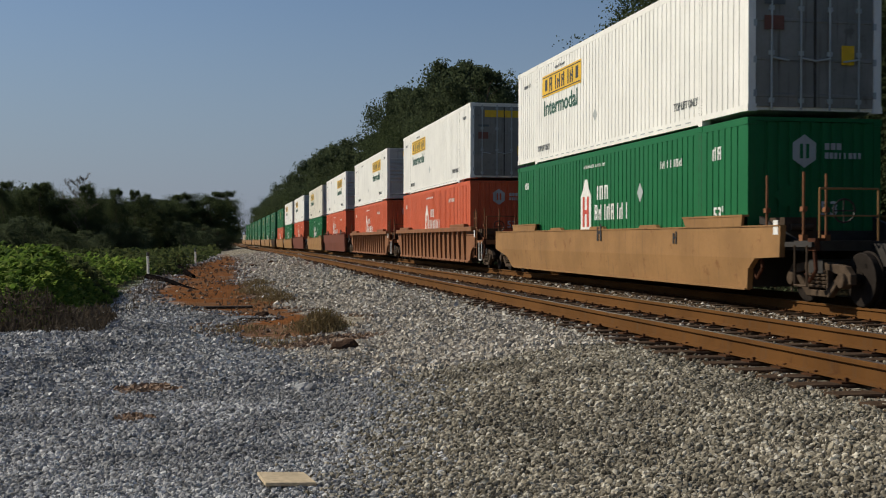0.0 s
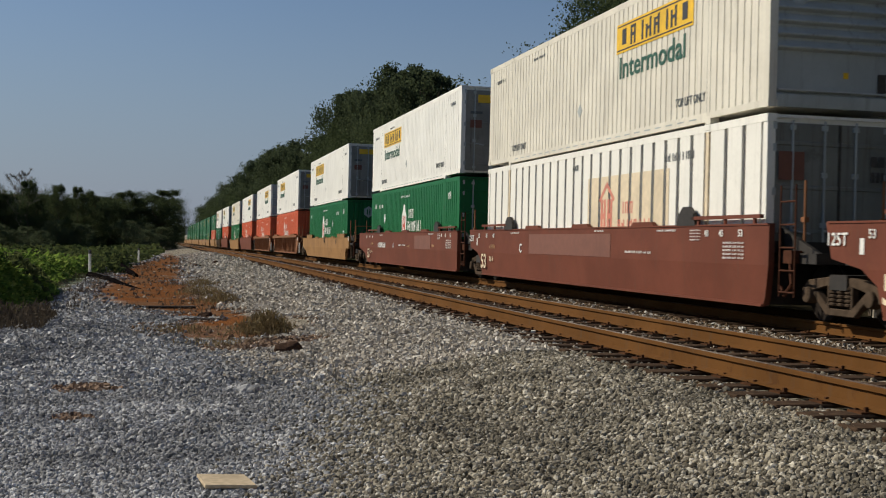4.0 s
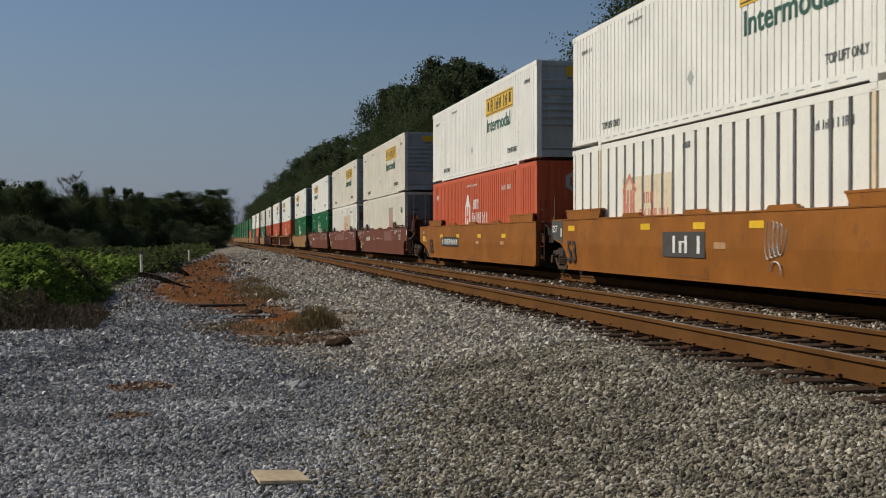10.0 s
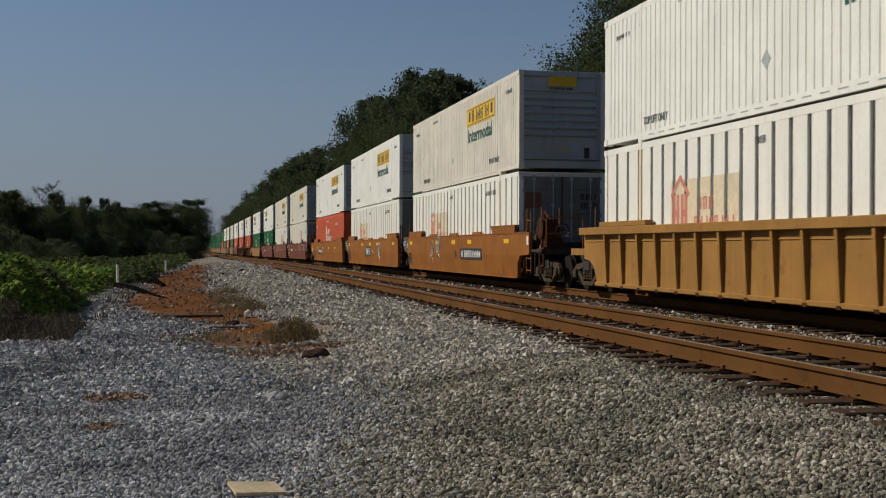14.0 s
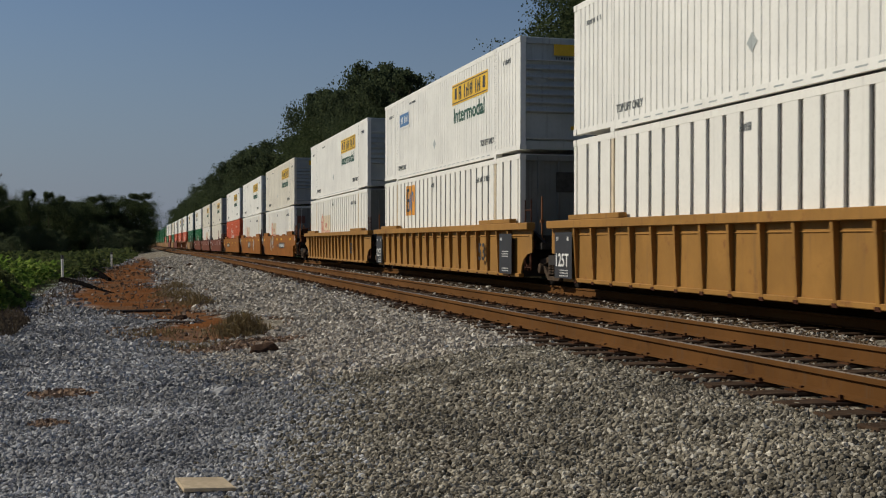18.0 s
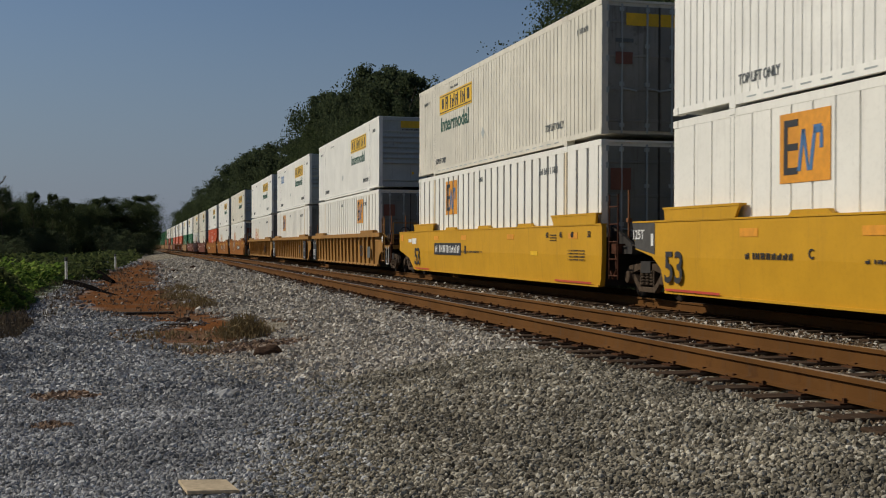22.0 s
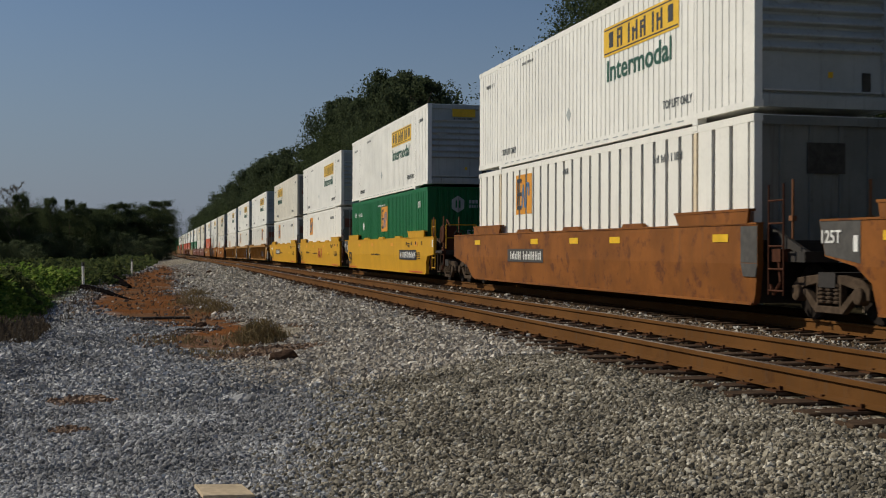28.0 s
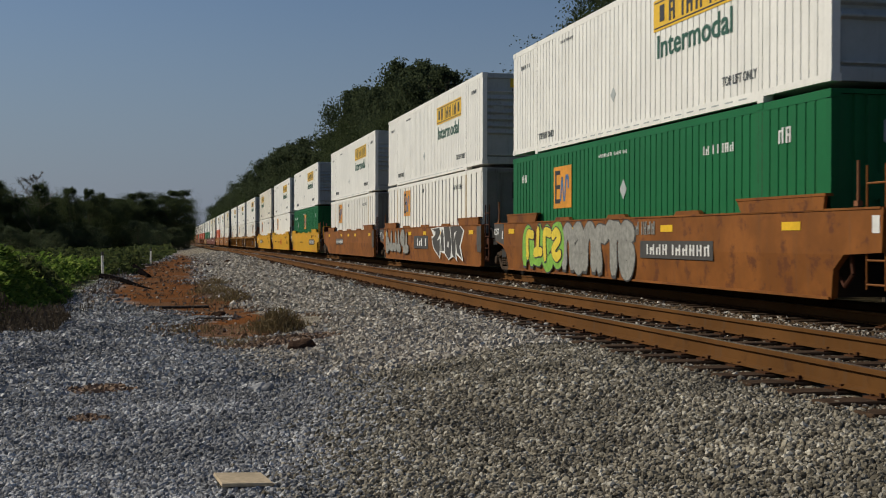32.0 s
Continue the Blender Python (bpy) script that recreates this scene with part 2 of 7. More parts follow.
M = {
    "white": paint("white container paint", (0.84, 0.825, 0.765), 0.03, 0.45, 0.10, grime=0.22),
    "white_old": paint("old white container paint", (0.70, 0.66, 0.56), 0.10, 0.5, 0.16, grime=0.4),
    "panel_white": paint("white panel paint", (0.82, 0.80, 0.73), 0.04, 0.45, 0.08, grime=0.2),
    # Darkened so that the panel joints also carry their grooves' shade.
    "grey_gap": plain("grey joint metal", (0.075, 0.07, 0.06), 0.7, 0.1),
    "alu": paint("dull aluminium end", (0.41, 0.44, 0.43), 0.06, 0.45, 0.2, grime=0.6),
    # Edge strips, made paler than the wall to paint in their highlights.
    "trim": plain("aluminium edge with painted highlight", (0.52, 0.53, 0.52), 0.35, 0.5, var=0.12),
    # Grime and streaks on the doors; the base is also darkened for their shade.
    "door_grime_shade": paint("grimy doors darkened for shade", (0.25, 0.245, 0.22), 0.25, 0.55, 0.3, (0.07, 0.045, 0.03), grime=0.95),
    "green": paint("green container paint", (0.014, 0.135, 0.045), 0.04, 0.42, 0.12, grime=0.15),
    "red": paint("red container paint", (0.56, 0.115, 0.05), 0.05, 0.5, 0.15, grime=0.15),
    "beige": paint("beige container paint", (0.50, 0.44, 0.34), 0.08, 0.5, 0.15, grime=0.3),
    "car_tan": paint("tan wagon paint", (0.29, 0.158, 0.062), 0.35, 0.6, 0.25),
    "car_brown": paint("red-brown wagon paint", (0.148, 0.046, 0.027), 0.25, 0.6, 0.25),
    "car_rust": paint("rust-brown ribbed wagon paint", (0.23, 0.10, 0.045), 0.4, 0.65, 0.25),
    "car_gold": paint("old gold wagon paint", (0.275, 0.10, 0.016), 0.42, 0.55, 0.3, (0.20, 0.075, 0.018), grime=0.45),
    "car_yellow": paint("bright yellow wagon paint", (0.58, 0.31, 0.022), 0.04, 0.45, 0.12, grime=0.25),
    "car_ochre": paint("ochre ribbed wagon paint", (0.32, 0.163, 0.04), 0.35, 0.6, 0.25),
    "car_orange": paint("rusty orange wagon paint", (0.225, 0.08, 0.016), 0.55, 0.65, 0.4, (0.115, 0.040, 0.016)),
    "sign_yellow": plain("sign yellow", (0.78, 0.47, 0.01), 0.45, var=0.08),
    "sign_orange": plain("sign orange", (0.72, 0.30, 0.02), 0.45, var=0.1),
    "blue": plain("logo blue", (0.06, 0.17, 0.36), 0.5, var=0.1),
    "ink": plain("black lettering", (0.025, 0.025, 0.028), 0.5, var=0.1),
    "dark_green_ink": plain("green lettering", (0.012, 0.085, 0.05), 0.5, var=0.1),
    "grey_ink": plain("faded grey lettering", (0.10, 0.11, 0.11), 0.5, var=0.2),
    "white_ink": plain("white lettering", (0.75, 0.74, 0.70), 0.5, var=0.1),
    "red_ink": plain("red lettering", (0.52, 0.06, 0.03), 0.5, var=0.1),
    "faint_red": plain("faded red logo", (0.60, 0.20, 0.14), 0.5, var=0.1),
    "old_patch": plain("faded patch paint", (0.36, 0.30, 0.24), 0.6, var=0.15),
    "cream": plain("cream patch paint", (0.72, 0.60, 0.42), 0.5, var=0.08),
    "graf_grey": plain("silver spray paint", (0.25, 0.245, 0.215), 0.6, var=0.25),
    "graf_green": plain("green spray paint", (0.20, 0.42, 0.05), 0.5, var=0.2),
    "graf_yellow": plain("yellow spray paint", (0.72, 0.55, 0.04), 0.5, var=0.1),
    "graf_dark": plain("black spray paint", (0.05, 0.045, 0.04), 0.6, var=0.2),
    # Grimy end wall whose base colour also holds part of the end's shade.
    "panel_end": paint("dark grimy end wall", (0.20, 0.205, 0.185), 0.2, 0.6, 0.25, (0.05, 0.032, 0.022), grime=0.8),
    "brown_patch": plain("faded brown patch paint", (0.175, 0.066, 0.042), 0.6, var=0.08),
    "gold_patch": plain("faded gold patch paint", (0.42, 0.24, 0.11), 0.6, var=0.12),
    "end_grey": plain("dark grey end paint", (0.06, 0.055, 0.048), 0.6),
    "ladder_rust": plain("rust-red ladder steel", (0.07, 0.028, 0.016), 0.75),
    "plate_rust": plain("rusty tie plate", (0.075, 0.034, 0.016), 0.9),
    "steel_dark": plain("dark oily steel", (0.028, 0.023, 0.019), 0.6, 0.2),
    "truck_steel": plain("dusty bogie steel", (0.078, 0.055, 0.038), 0.85, 0.1),
    "wheel_steel": plain("worn wheel steel", (0.024, 0.019, 0.016), 0.7, 0.3),
    "rail_side": paint("rusty rail side", (0.122, 0.0545, 0.016), 0.3, 0.85, 0.25, (0.06, 0.026, 0.011)),
    "rail_top": plain("worn rail head", (0.17, 0.12, 0.09), 0.38, 0.6),
    "tie": plain("tarred timber", (0.06, 0.038, 0.024), 0.9, scale=12.0, relief=0.4),
    # Dark brown for the strips that stand in for shadow lines.
    "timber": plain("weathered dark timber", (0.04, 0.03, 0.024), 0.9, scale=12.0, relief=0.4),
    "board": plain("pale sawn board", (0.50, 0.40, 0.27), 0.8, var=0.15, scale=20.0),
    # Near-black for the wedges that stand in for shaded bank edges.
    "charred": plain("near-black bank shade", (0.006, 0.005, 0.005), 1.0, relief=0.4),
    "clod": plain("dark clod of earth", (0.055, 0.035, 0.025), 0.95, relief=0.5),
    "post_white": plain("white marker post", (0.72, 0.71, 0.66), 0.6, var=0.1),
    "bark": plain("tree bark", (0.10, 0.08, 0.06), 0.95, scale=6.0, relief=0.5),
    "bark_pale": plain("pale bark", (0.26, 0.23, 0.19), 0.95, scale=6.0, relief=0.5),
    "leaf_pine": per_island("pine foliage", (0.045, 0.062, 0.034), (0.085, 0.104, 0.052), trans=0.5),
    "leaf_broad": per_island("broad foliage", (0.036, 0.054, 0.025), (0.08, 0.098, 0.044), trans=0.5),
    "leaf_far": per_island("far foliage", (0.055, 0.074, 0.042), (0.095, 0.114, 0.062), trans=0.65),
    "leaf_scrub": per_island("rough field growth", (0.04, 0.058, 0.022), (0.10, 0.118, 0.042), trans=0.45, noise_scale=0.5),
    "leaf_vine": per_island("vine leaves", (0.075, 0.135, 0.026), (0.19, 0.275, 0.05), (0.27, 0.33, 0.08), trans=0.5, noise_scale=0.7),
    "dry_weed": per_island("dry weeds", (0.05, 0.04, 0.03), (0.12, 0.095, 0.068), trans=0.2),
    "tuft": per_island("dry grass", (0.14, 0.105, 0.052), (0.26, 0.195, 0.10), trans=0.15),
    "stone_grey": per_island("grey gravel", (0.13, 0.129, 0.127), (0.54, 0.533, 0.52), (0.66, 0.65, 0.63), noise_scale=0.8),
    "stone_brown": per_island("brown ballast", (0.095, 0.082, 0.06), (0.45, 0.40, 0.305), (0.57, 0.525, 0.43), noise_scale=0.9),
    "stone_pale": per_island("pale far ballast", (0.19, 0.165, 0.132), (0.53, 0.48, 0.40), (0.62, 0.575, 0.50)),
    "stone_oily": per_island("oily ballast", (0.06, 0.039, 0.022), (0.20, 0.138, 0.082), (0.36, 0.31, 0.25), noise_scale=0.9),
    "stone_dirt": per_island("dirt-stained gravel", (0.11, 0.07, 0.045), (0.30, 0.205, 0.14), (0.40, 0.32, 0.25)),
    "lamp": glow("headlamp glass", (1.0, 0.96, 0.88), 18.0),
    "glass": plain("dark car glass", (0.02, 0.025, 0.03), 0.1, var=0.05),
    "car_paint": plain("white car paint", (0.7, 0.7, 0.7), 0.3, var=0.05),
}


# ---- building helpers ----
CACHE = {}


def box(bm, x0, x1, y0, y1, z0, z1):
    vs = [bm.verts.new((x, y, z)) for x in (x0, x1) for y in (y0, y1) for z in (z0, z1)]
    for q in ((0, 1, 3, 2), (4, 6, 7, 5), (0, 4, 5, 1), (2, 3, 7, 6), (0, 2, 6, 4), (1, 5, 7, 3)):
        bm.faces.new([vs[i] for i in q])
    return vs


def prism(bm, outline, axis, a, b):
    """An outline of 2D points, drawn out along an axis (0, 1, 2) from a to b."""
    def at(p, h):
        q = list(p)
        q.insert(axis, h)
        return q
    lo = [bm.verts.new(at(p, a)) for p in outline]
    hi = [bm.verts.new(at(p, b)) for p in outline]
    k = len(outline)
    bm.faces.new(lo[::-1])
    bm.faces.new(hi)
    for i in range(k):
        bm.faces.new((lo[i], lo[(i + 1) % k], hi[(i + 1) % k], hi[i]))


def rod(bm, p, q, r, sides=6):
    p, q = Vector(p), Vector(q)
    m = (q - p).to_track_quat("Z", "Y").to_matrix().to_4x4()
    d = (q - p).length
    rings = []
    for h in (0, d):
        rings.append([bm.verts.new(Vector(p) + (m @ Vector((r * math.cos(i * 2 * math.pi / sides), r * math.sin(i * 2 * math.pi / sides), h)))) for i in range(sides)])
    for i in range(sides):
        j = (i + 1) % sides
        bm.faces.new((rings[0][i], rings[0][j], rings[1][j], rings[1][i]))
    bm.faces.new(rings[0][::-1])
    bm.faces.new(rings[1])


def disc(bm, cx, cy, cz, axis, radii, sides=24):
    """A turned body: radii is a list of (offset along the axis, radius)."""
    rings = []
    for off, r in radii:
        ring = []
        for i in range(sides):
            a = i * 2 * math.pi / sides
            u, v = r * math.cos(a), r * math.sin(a)
            p = {0: (off, u, v), 1: (u, off, v), 2: (u, v, off)}[axis]
            ring.append(bm.verts.new((cx + p[0], cy + p[1], cz + p[2])))
        rings.append(ring)
    for a, b in zip(rings, rings[1:]):
        for i in range(sides):
            j = (i + 1) % sides
            bm.faces.new((a[i], a[j], b[j], b[i]))
    bm.faces.new(rings[0][::-1])
    bm.faces.new(rings[-1])


def made(key, material, fill, bevel=0.0, smooth=False):
    """The mesh of a kind, made once for each material."""
    k = (key, material)
    if k not in CACHE:
        bm = bmesh.new()
        fill(bm)
        bmesh.ops.recalc_face_normals(bm, faces=bm.faces)
        if bevel:
            bmesh.ops.bevel(bm, geom=list(bm.edges), offset=bevel, segments=1, affect="EDGES", clamp_overlap=True)
        me = bpy.data.meshes.new(key)
        bm.to_mesh(me)
        bm.free()
        if smooth:
            me.shade_smooth()
        me.materials.append(M[material])
        CACHE[k] = me
    return CACHE[k]


def part(name, me, parent, at=None, label=""):
    ob = new(name, me)
    ob.parent = parent
    if at is not None:
        ob.matrix_basis = at if isinstance(at, Matrix) else Matrix.Translation(at)
    if label:
        ob["label"] = label
    return ob


def thing(name, label, category, group="", kind=""):
    return tagged(new(name), label, category, group, kind)


def letters(text, size, material, stretch=1.0):
    k = ("text", text, size, material, stretch)
    if k not in CACHE:
        cu = bpy.data.curves.new("lettering", "FONT")
        cu.body, cu.size, cu.extrude = text, size, 0.003
        cu.resolution_u, cu.offset = 3, size * 0.016
        ob = bpy.data.objects.new("lettering", cu)
        scene.collection.objects.link(ob)
        me = bpy.data.meshes.new_from_object(ob.evaluated_get(bpy.context.evaluated_depsgraph_get()))
        bpy.data.objects.remove(ob)
        co = np.array([v.co for v in me.vertices])
        co[:, 0] = (co[:, 0] - co[:, 0].min()) * stretch
        me.vertices.foreach_set("co", co.ravel())
        me.materials.clear()
        me.materials.append(M[material])
        CACHE[k] = me
    return CACHE[k]


# text and signs read from the far end to the near end on the side that faces -x
def on_side(y, z, proud=1.302):
    return Matrix(((0, 0, -1, -proud), (-1, 0, 0, y), (0, 1, 0, z), (0, 0, 0, 1)))


def flat(name, parent, y0, y1, z0, z1, material, proud=1.299, label="", side=-1):
    """A thin plate on the side wall between y0 and y1."""
    key = "plate_%.2f_%.2f_%.2f" % (y1 - y0, z1 - z0, 0.004)
    me = made(key, material, lambda bm: box(bm, -0.004, 0, 0, y1 - y0, 0, z1 - z0))
    return part(name, me, parent, (side * proud + (0.004 if side > 0 else 0), y0, z0), label)


# ---- the line of the railway ----
X_TRAIN, X_NEAR = 10.66, 5.62
Z_NEAR = 0.13


def bend(s):
    if s < 150:
        return 1.243e-4 * s * s - 5.08e-7 * s ** 3 if s > 0 else 1.243e-4 * s * s * 0.3
    return 1.0823 + 0.0045 * (s - 150)


def fall(s):
    if s < 0:
        return 0.0
    return -0.2023e-4 * s * s if s < 150 else -0.4552 - 0.0030 * (s - 150)


def on_line(s, x=0.0, z=0.0):
    """The pose of something x beside and z above the train's track at s along it."""
    e = 2.0
    yaw = -math.degrees(math.atan((bend(s + e) - bend(s - e)) / (2 * e)))
    tip = math.degrees(math.atan((fall(s + e) - fall(s - e)) / (2 * e)))
    return pose(X_TRAIN + bend(s), s, fall(s), tip, 0, yaw) @ Matrix.Translation((x, 0, z))


# ---- ground ----
PROFILE = [(-400, -1.2), (-40, -1.0), (-9, -0.8), (-4, -0.58), (-1, -0.5), (1.0, -0.48), (2.2, -0.34), (3.7, -0.10),
           (4.2, -0.09), (7.3, -0.09), (7.9, -0.16), (8.8, -0.24), (12.6, -0.24), (14.5, -0.8), (20, -1.0), (400, -1.0)]


def ground_z(x, y):
    xs = x - bend(min(y, 600))
    z = float(np.interp(xs, [p[0] for p in PROFILE], [p[1] for p in PROFILE]))
    z += fall(min(y, 600))
    z += 0.05 * noise.noise((x * 0.35, y * 0.35, 0.3)) * (1.0 if xs < 2 else 0.25)
    away = min(1.0, max(0.0, (-2.0 - xs) / 4.0))
    z += 0.18 * away * away * noise.noise((x * 0.12, y * 0.12, 5.0))
    return z


def ground_material():
    n = Nodes("ground")
    tc = n.add("TexCoord")
    sep = n.add("SeparateXYZ")
    n.link(tc.outputs["Object"], sep.inputs[0])
    v = n.coords(shifted=False)
    x, y = sep.outputs[0], sep.outputs[1]
    warp = n.math("SUBTRACT", n.noise(v, 0.45, 4), 0.5)
    fine = n.math("SUBTRACT", n.noise(v, 3.0, 4), 0.5)
    xw = n.math("ADD", n.math("ADD", x, n.math("MULTIPLY", warp, 2.2)), n.math("MULTIPLY", fine, 0.5))
    yw = n.math("ADD", y, n.math("MULTIPLY", warp, 7.0))
    vor = n.add("TexVoronoi", Scale=17.0)
    n.link(v, vor.inputs["Vector"])
    sepc = n.add("SeparateColor")
    n.link(vor.outputs["Color"], sepc.inputs[0])
    grey = n.mix(sepc.outputs[0], (0.09, 0.09, 0.087), (0.46, 0.455, 0.435))
    brown = n.mix(sepc.outputs[0], (0.07, 0.06, 0.046), (0.37, 0.33, 0.26))
    gravel = n.mix(n.ramp(xw, 0.9, 2.2), grey, brown)
    # bare orange clay between the gravel and the vines
    clay = n.mix(n.noise(v, 1.6, 8, 0.75), (0.05, 0.025, 0.014), (0.27, 0.105, 0.036))
    clay = n.mix(n.math("MULTIPLY", n.ramp(n.noise(v, 0.8, 6, 0.7), 0.45, 0.62), 0.7), clay, (0.13, 0.085, 0.055))
    clay = n.mix(n.math("MULTIPLY", n.ramp(n.noise(v, 4.0, 4, 0.7), 0.55, 0.7), 0.6), clay, (0.045, 0.025, 0.016))
    centre = n.math("ADD", n.math("SUBTRACT", 1.5, n.math("MULTIPLY", n.ramp(y, 19.0, 34.0), 1.6)), n.math("MULTIPLY", n.ramp(y, 50.0, 100.0), 1.5))
    half = n.math("SUBTRACT", n.math("ADD", 0.45, n.math("MULTIPLY", n.ramp(y, 20.0, 32.0), 1.1)), n.math("MULTIPLY", n.ramp(y, 60.0, 110.0), 0.9))
    off = n.math("ABSOLUTE", n.math("SUBTRACT", xw, centre), 0.0)
    rel = n.math("DIVIDE", off, half)
    across = n.math("SUBTRACT", 1.0, n.ramp(rel, 0.65, 1.25))
    along = n.math("MULTIPLY", n.ramp(yw, 16.5, 20.0), n.math("SUBTRACT", 1.0, n.ramp(yw, 100.0, 150.0)))
    mask = n.math("MULTIPLY", n.math("MULTIPLY", across, along), n.ramp(n.noise(v, 1.3, 5), 0.16, 0.36))
    dx = n.math("DIVIDE", n.math("SUBTRACT", n.math("ADD", x, n.math("MULTIPLY", warp, 1.0)), 1.2), 1.15)
    dy = n.math("DIVIDE", n.math("SUBTRACT", n.math("ADD", y, n.math("MULTIPLY", fine, 1.6)), 19.8), 1.8)
    patch = n.math("SUBTRACT", 1.0, n.ramp(n.math("ADD", n.math("MULTIPLY", dx, dx), n.math("MULTIPLY", dy, dy)), 0.5, 1.1))
    col = n.mix(n.math("MAXIMUM", mask, n.math("MULTIPLY", patch, 0.9)), gravel, clay)
    spot = n.math("MULTIPLY", n.ramp(n.noise(v, 0.55, 3), 0.62, 0.7), n.math("SUBTRACT", 1.0, n.ramp(xw, 1.5, 3.0)))
    col = n.mix(n.math("MULTIPLY", spot, 0.45), col, (0.20, 0.12, 0.075))
    # grass and weeds beyond
    grass = n.mix(n.noise(v, 0.8, 6), (0.035, 0.06, 0.015), (0.09, 0.11, 0.035))
    edge = n.math("ADD", xw, n.math("MULTIPLY", n.math("SUBTRACT", 1.0, n.ramp(y, 12.0, 22.0)), 12.0))
    col = n.mix(n.math("SUBTRACT", 1.0, n.ramp(edge, -2.9, -2.0)), col, grass)
    litter = n.mix(n.noise(v, 2.5, 6), (0.022, 0.018, 0.012), (0.06, 0.05, 0.03))
    col = n.mix(n.ramp(x, 12.6, 14.2), col, litter)
    n.bump(vor.outputs["Distance"], 0.9, 0.03)
    return n.done(col, 1.0, 0, 0.0)


M["ground"] = ground_material()


def build_ground():
    xs = np.concatenate([[-3000, -1500, -700, -350, -200, -120, -80, -55, -40, -30, -24, -19, -15, -12.5], np.arange(-11, 15.1, 0.45),
                         [16, 17.5, 20, 24, 30, 40, 60, 90, 150, 300, 700, 1500, 3000]])
    ys = np.concatenate([[-3000, -1200, -400, -150, -60, -30, -15, -8, -4], np.arange(-1, 40, 0.5), np.arange(40, 80, 1.5), np.arange(80, 160, 5),
                         np.arange(160, 400, 20), [400, 450, 520, 600, 800, 1200, 2000, 3500]])
    verts = [(x, y, ground_z(x, y)) for y in ys for x in xs]
    w = len(xs)
    faces = [(j * w + i, j * w + i + 1, (j + 1) * w + i + 1, (j + 1) * w + i) for j in range(len(ys) - 1) for i in range(w - 1)]
    me = bpy.data.meshes.new("ground")
    me.from_pydata(verts, [], faces)
    me.shade_smooth()
    me.materials.append(M["ground"])
    tagged(new("ground", me), "gravel, bare orange clay and grass beside a railway", "ground", kind="structure")


build_ground()


# ---- loose stones ----
def scatter_mesh(name, points, sizes, material, base_v, base_f, rng, squash=(0.6, 1.15), jitter=0.18):
    """Many small lumps joined into one mesh."""
    k, nv, nf = len(points), len(base_v), len(base_f)
    q = rng.normal(size=(k, 4))
    q /= np.linalg.norm(q, axis=1)[:, None]
    w, x, y, z = q.T
    rot = np.stack([1 - 2 * (y * y + z * z), 2 * (x * y - z * w), 2 * (x * z + y * w), 2 * (x * y + z * w), 1 - 2 * (x * x + z * z), 2 * (y * z - x * w),
                    2 * (x * z - y * w), 2 * (y * z + x * w), 1 - 2 * (x * x + y * y)], 1).reshape(k, 3, 3)
    v = base_v[None] * (1 + rng.uniform(-jitter, jitter, (k, nv, 1))) * rng.uniform(squash[0], squash[1], (k, 1, 3))
    v = np.einsum("kij,kvj->kvi", rot, v) * sizes[:, None, None] + points[:, None, :]
    f = (base_f[None] + (np.arange(k) * nv)[:, None, None]).reshape(-1)
    me = bpy.data.meshes.new(name)
    side = base_f.shape[1]
    me.vertices.add(k * nv)
    me.vertices.foreach_set("co", v.reshape(-1).astype(np.float32))
    me.loops.add(len(f))
    me.loops.foreach_set("vertex_index", f.astype(np.int32))
    me.polygons.add(k * nf)
    me.polygons.foreach_set("loop_start", np.arange(0, len(f), side, dtype=np.int32))
    me.update(calc_edges=True)
    me.shade_flat()
    me.materials.append(M[material])
    return me


def clay_bed(x, y):
    """How far out of the bare clay a place lies: under 1 inside it."""
    def ramp(v, lo, hi):
        u = min(1.0, max(0.0, (v - lo) / (hi - lo)))
        return u * u * (3 - 2 * u)
    spot = math.sqrt(max(0.0, ((x - 1.2) / 1.0) ** 2 + ((y - 19.8) / 1.6) ** 2 + 0.8 * noise.noise((x * 1.6, y * 0.9, 6.0))))
    if y < 18:
        return spot
    centre = 1.5 - 1.6 * ramp(y, 19, 34) + 1.5 * ramp(y, 50, 100)
    half = 0.45 + 1.1 * ramp(y, 20, 32) - 0.9 * ramp(y, 60, 110)
    return min(spot, abs(x - centre + 1.2 * noise.noise((x * 0.6, y * 0.6, 3.0))) / (half * 0.85))


BARE = ((-0.64, 12.5, 0.34, 0.42), (-0.62, 10.4, 0.2, 0.2), (1.5, 16.6, 0.9, 0.8))


def stained(x, y):
    """True in the patches where dirt has come up through the gravel."""
    return any(((x - a) / ra) ** 2 + ((y - b) / rb) ** 2 + 0.7 * noise.noise((x * 5, y * 5, 1.0)) < 0.9 for a, b, ra, rb in BARE)


def ball():
    bm = bmesh.new()
    bmesh.ops.create_icosphere(bm, subdivisions=1, radius=0.5)
    v = np.array([p.co for p in bm.verts])
    f = np.array([[p.index for p in q.verts] for q in bm.faces])
    bm.free()
    return v, f


# near stones are broken lumps, far ones blocks
LUMP = ball()
BLOCK = (np.array([(x, y, z) for x in (-0.36, 0.36) for y in (-0.36, 0.36) for z in (-0.36, 0.36)]),
         np.array([(0, 1, 3), (0, 3, 2), (4, 6, 7), (4, 7, 5), (0, 4, 5), (0, 5, 1), (2, 3, 7), (2, 7, 6), (0, 2, 6), (0, 6, 4), (1, 5, 7), (1, 7, 3)]))


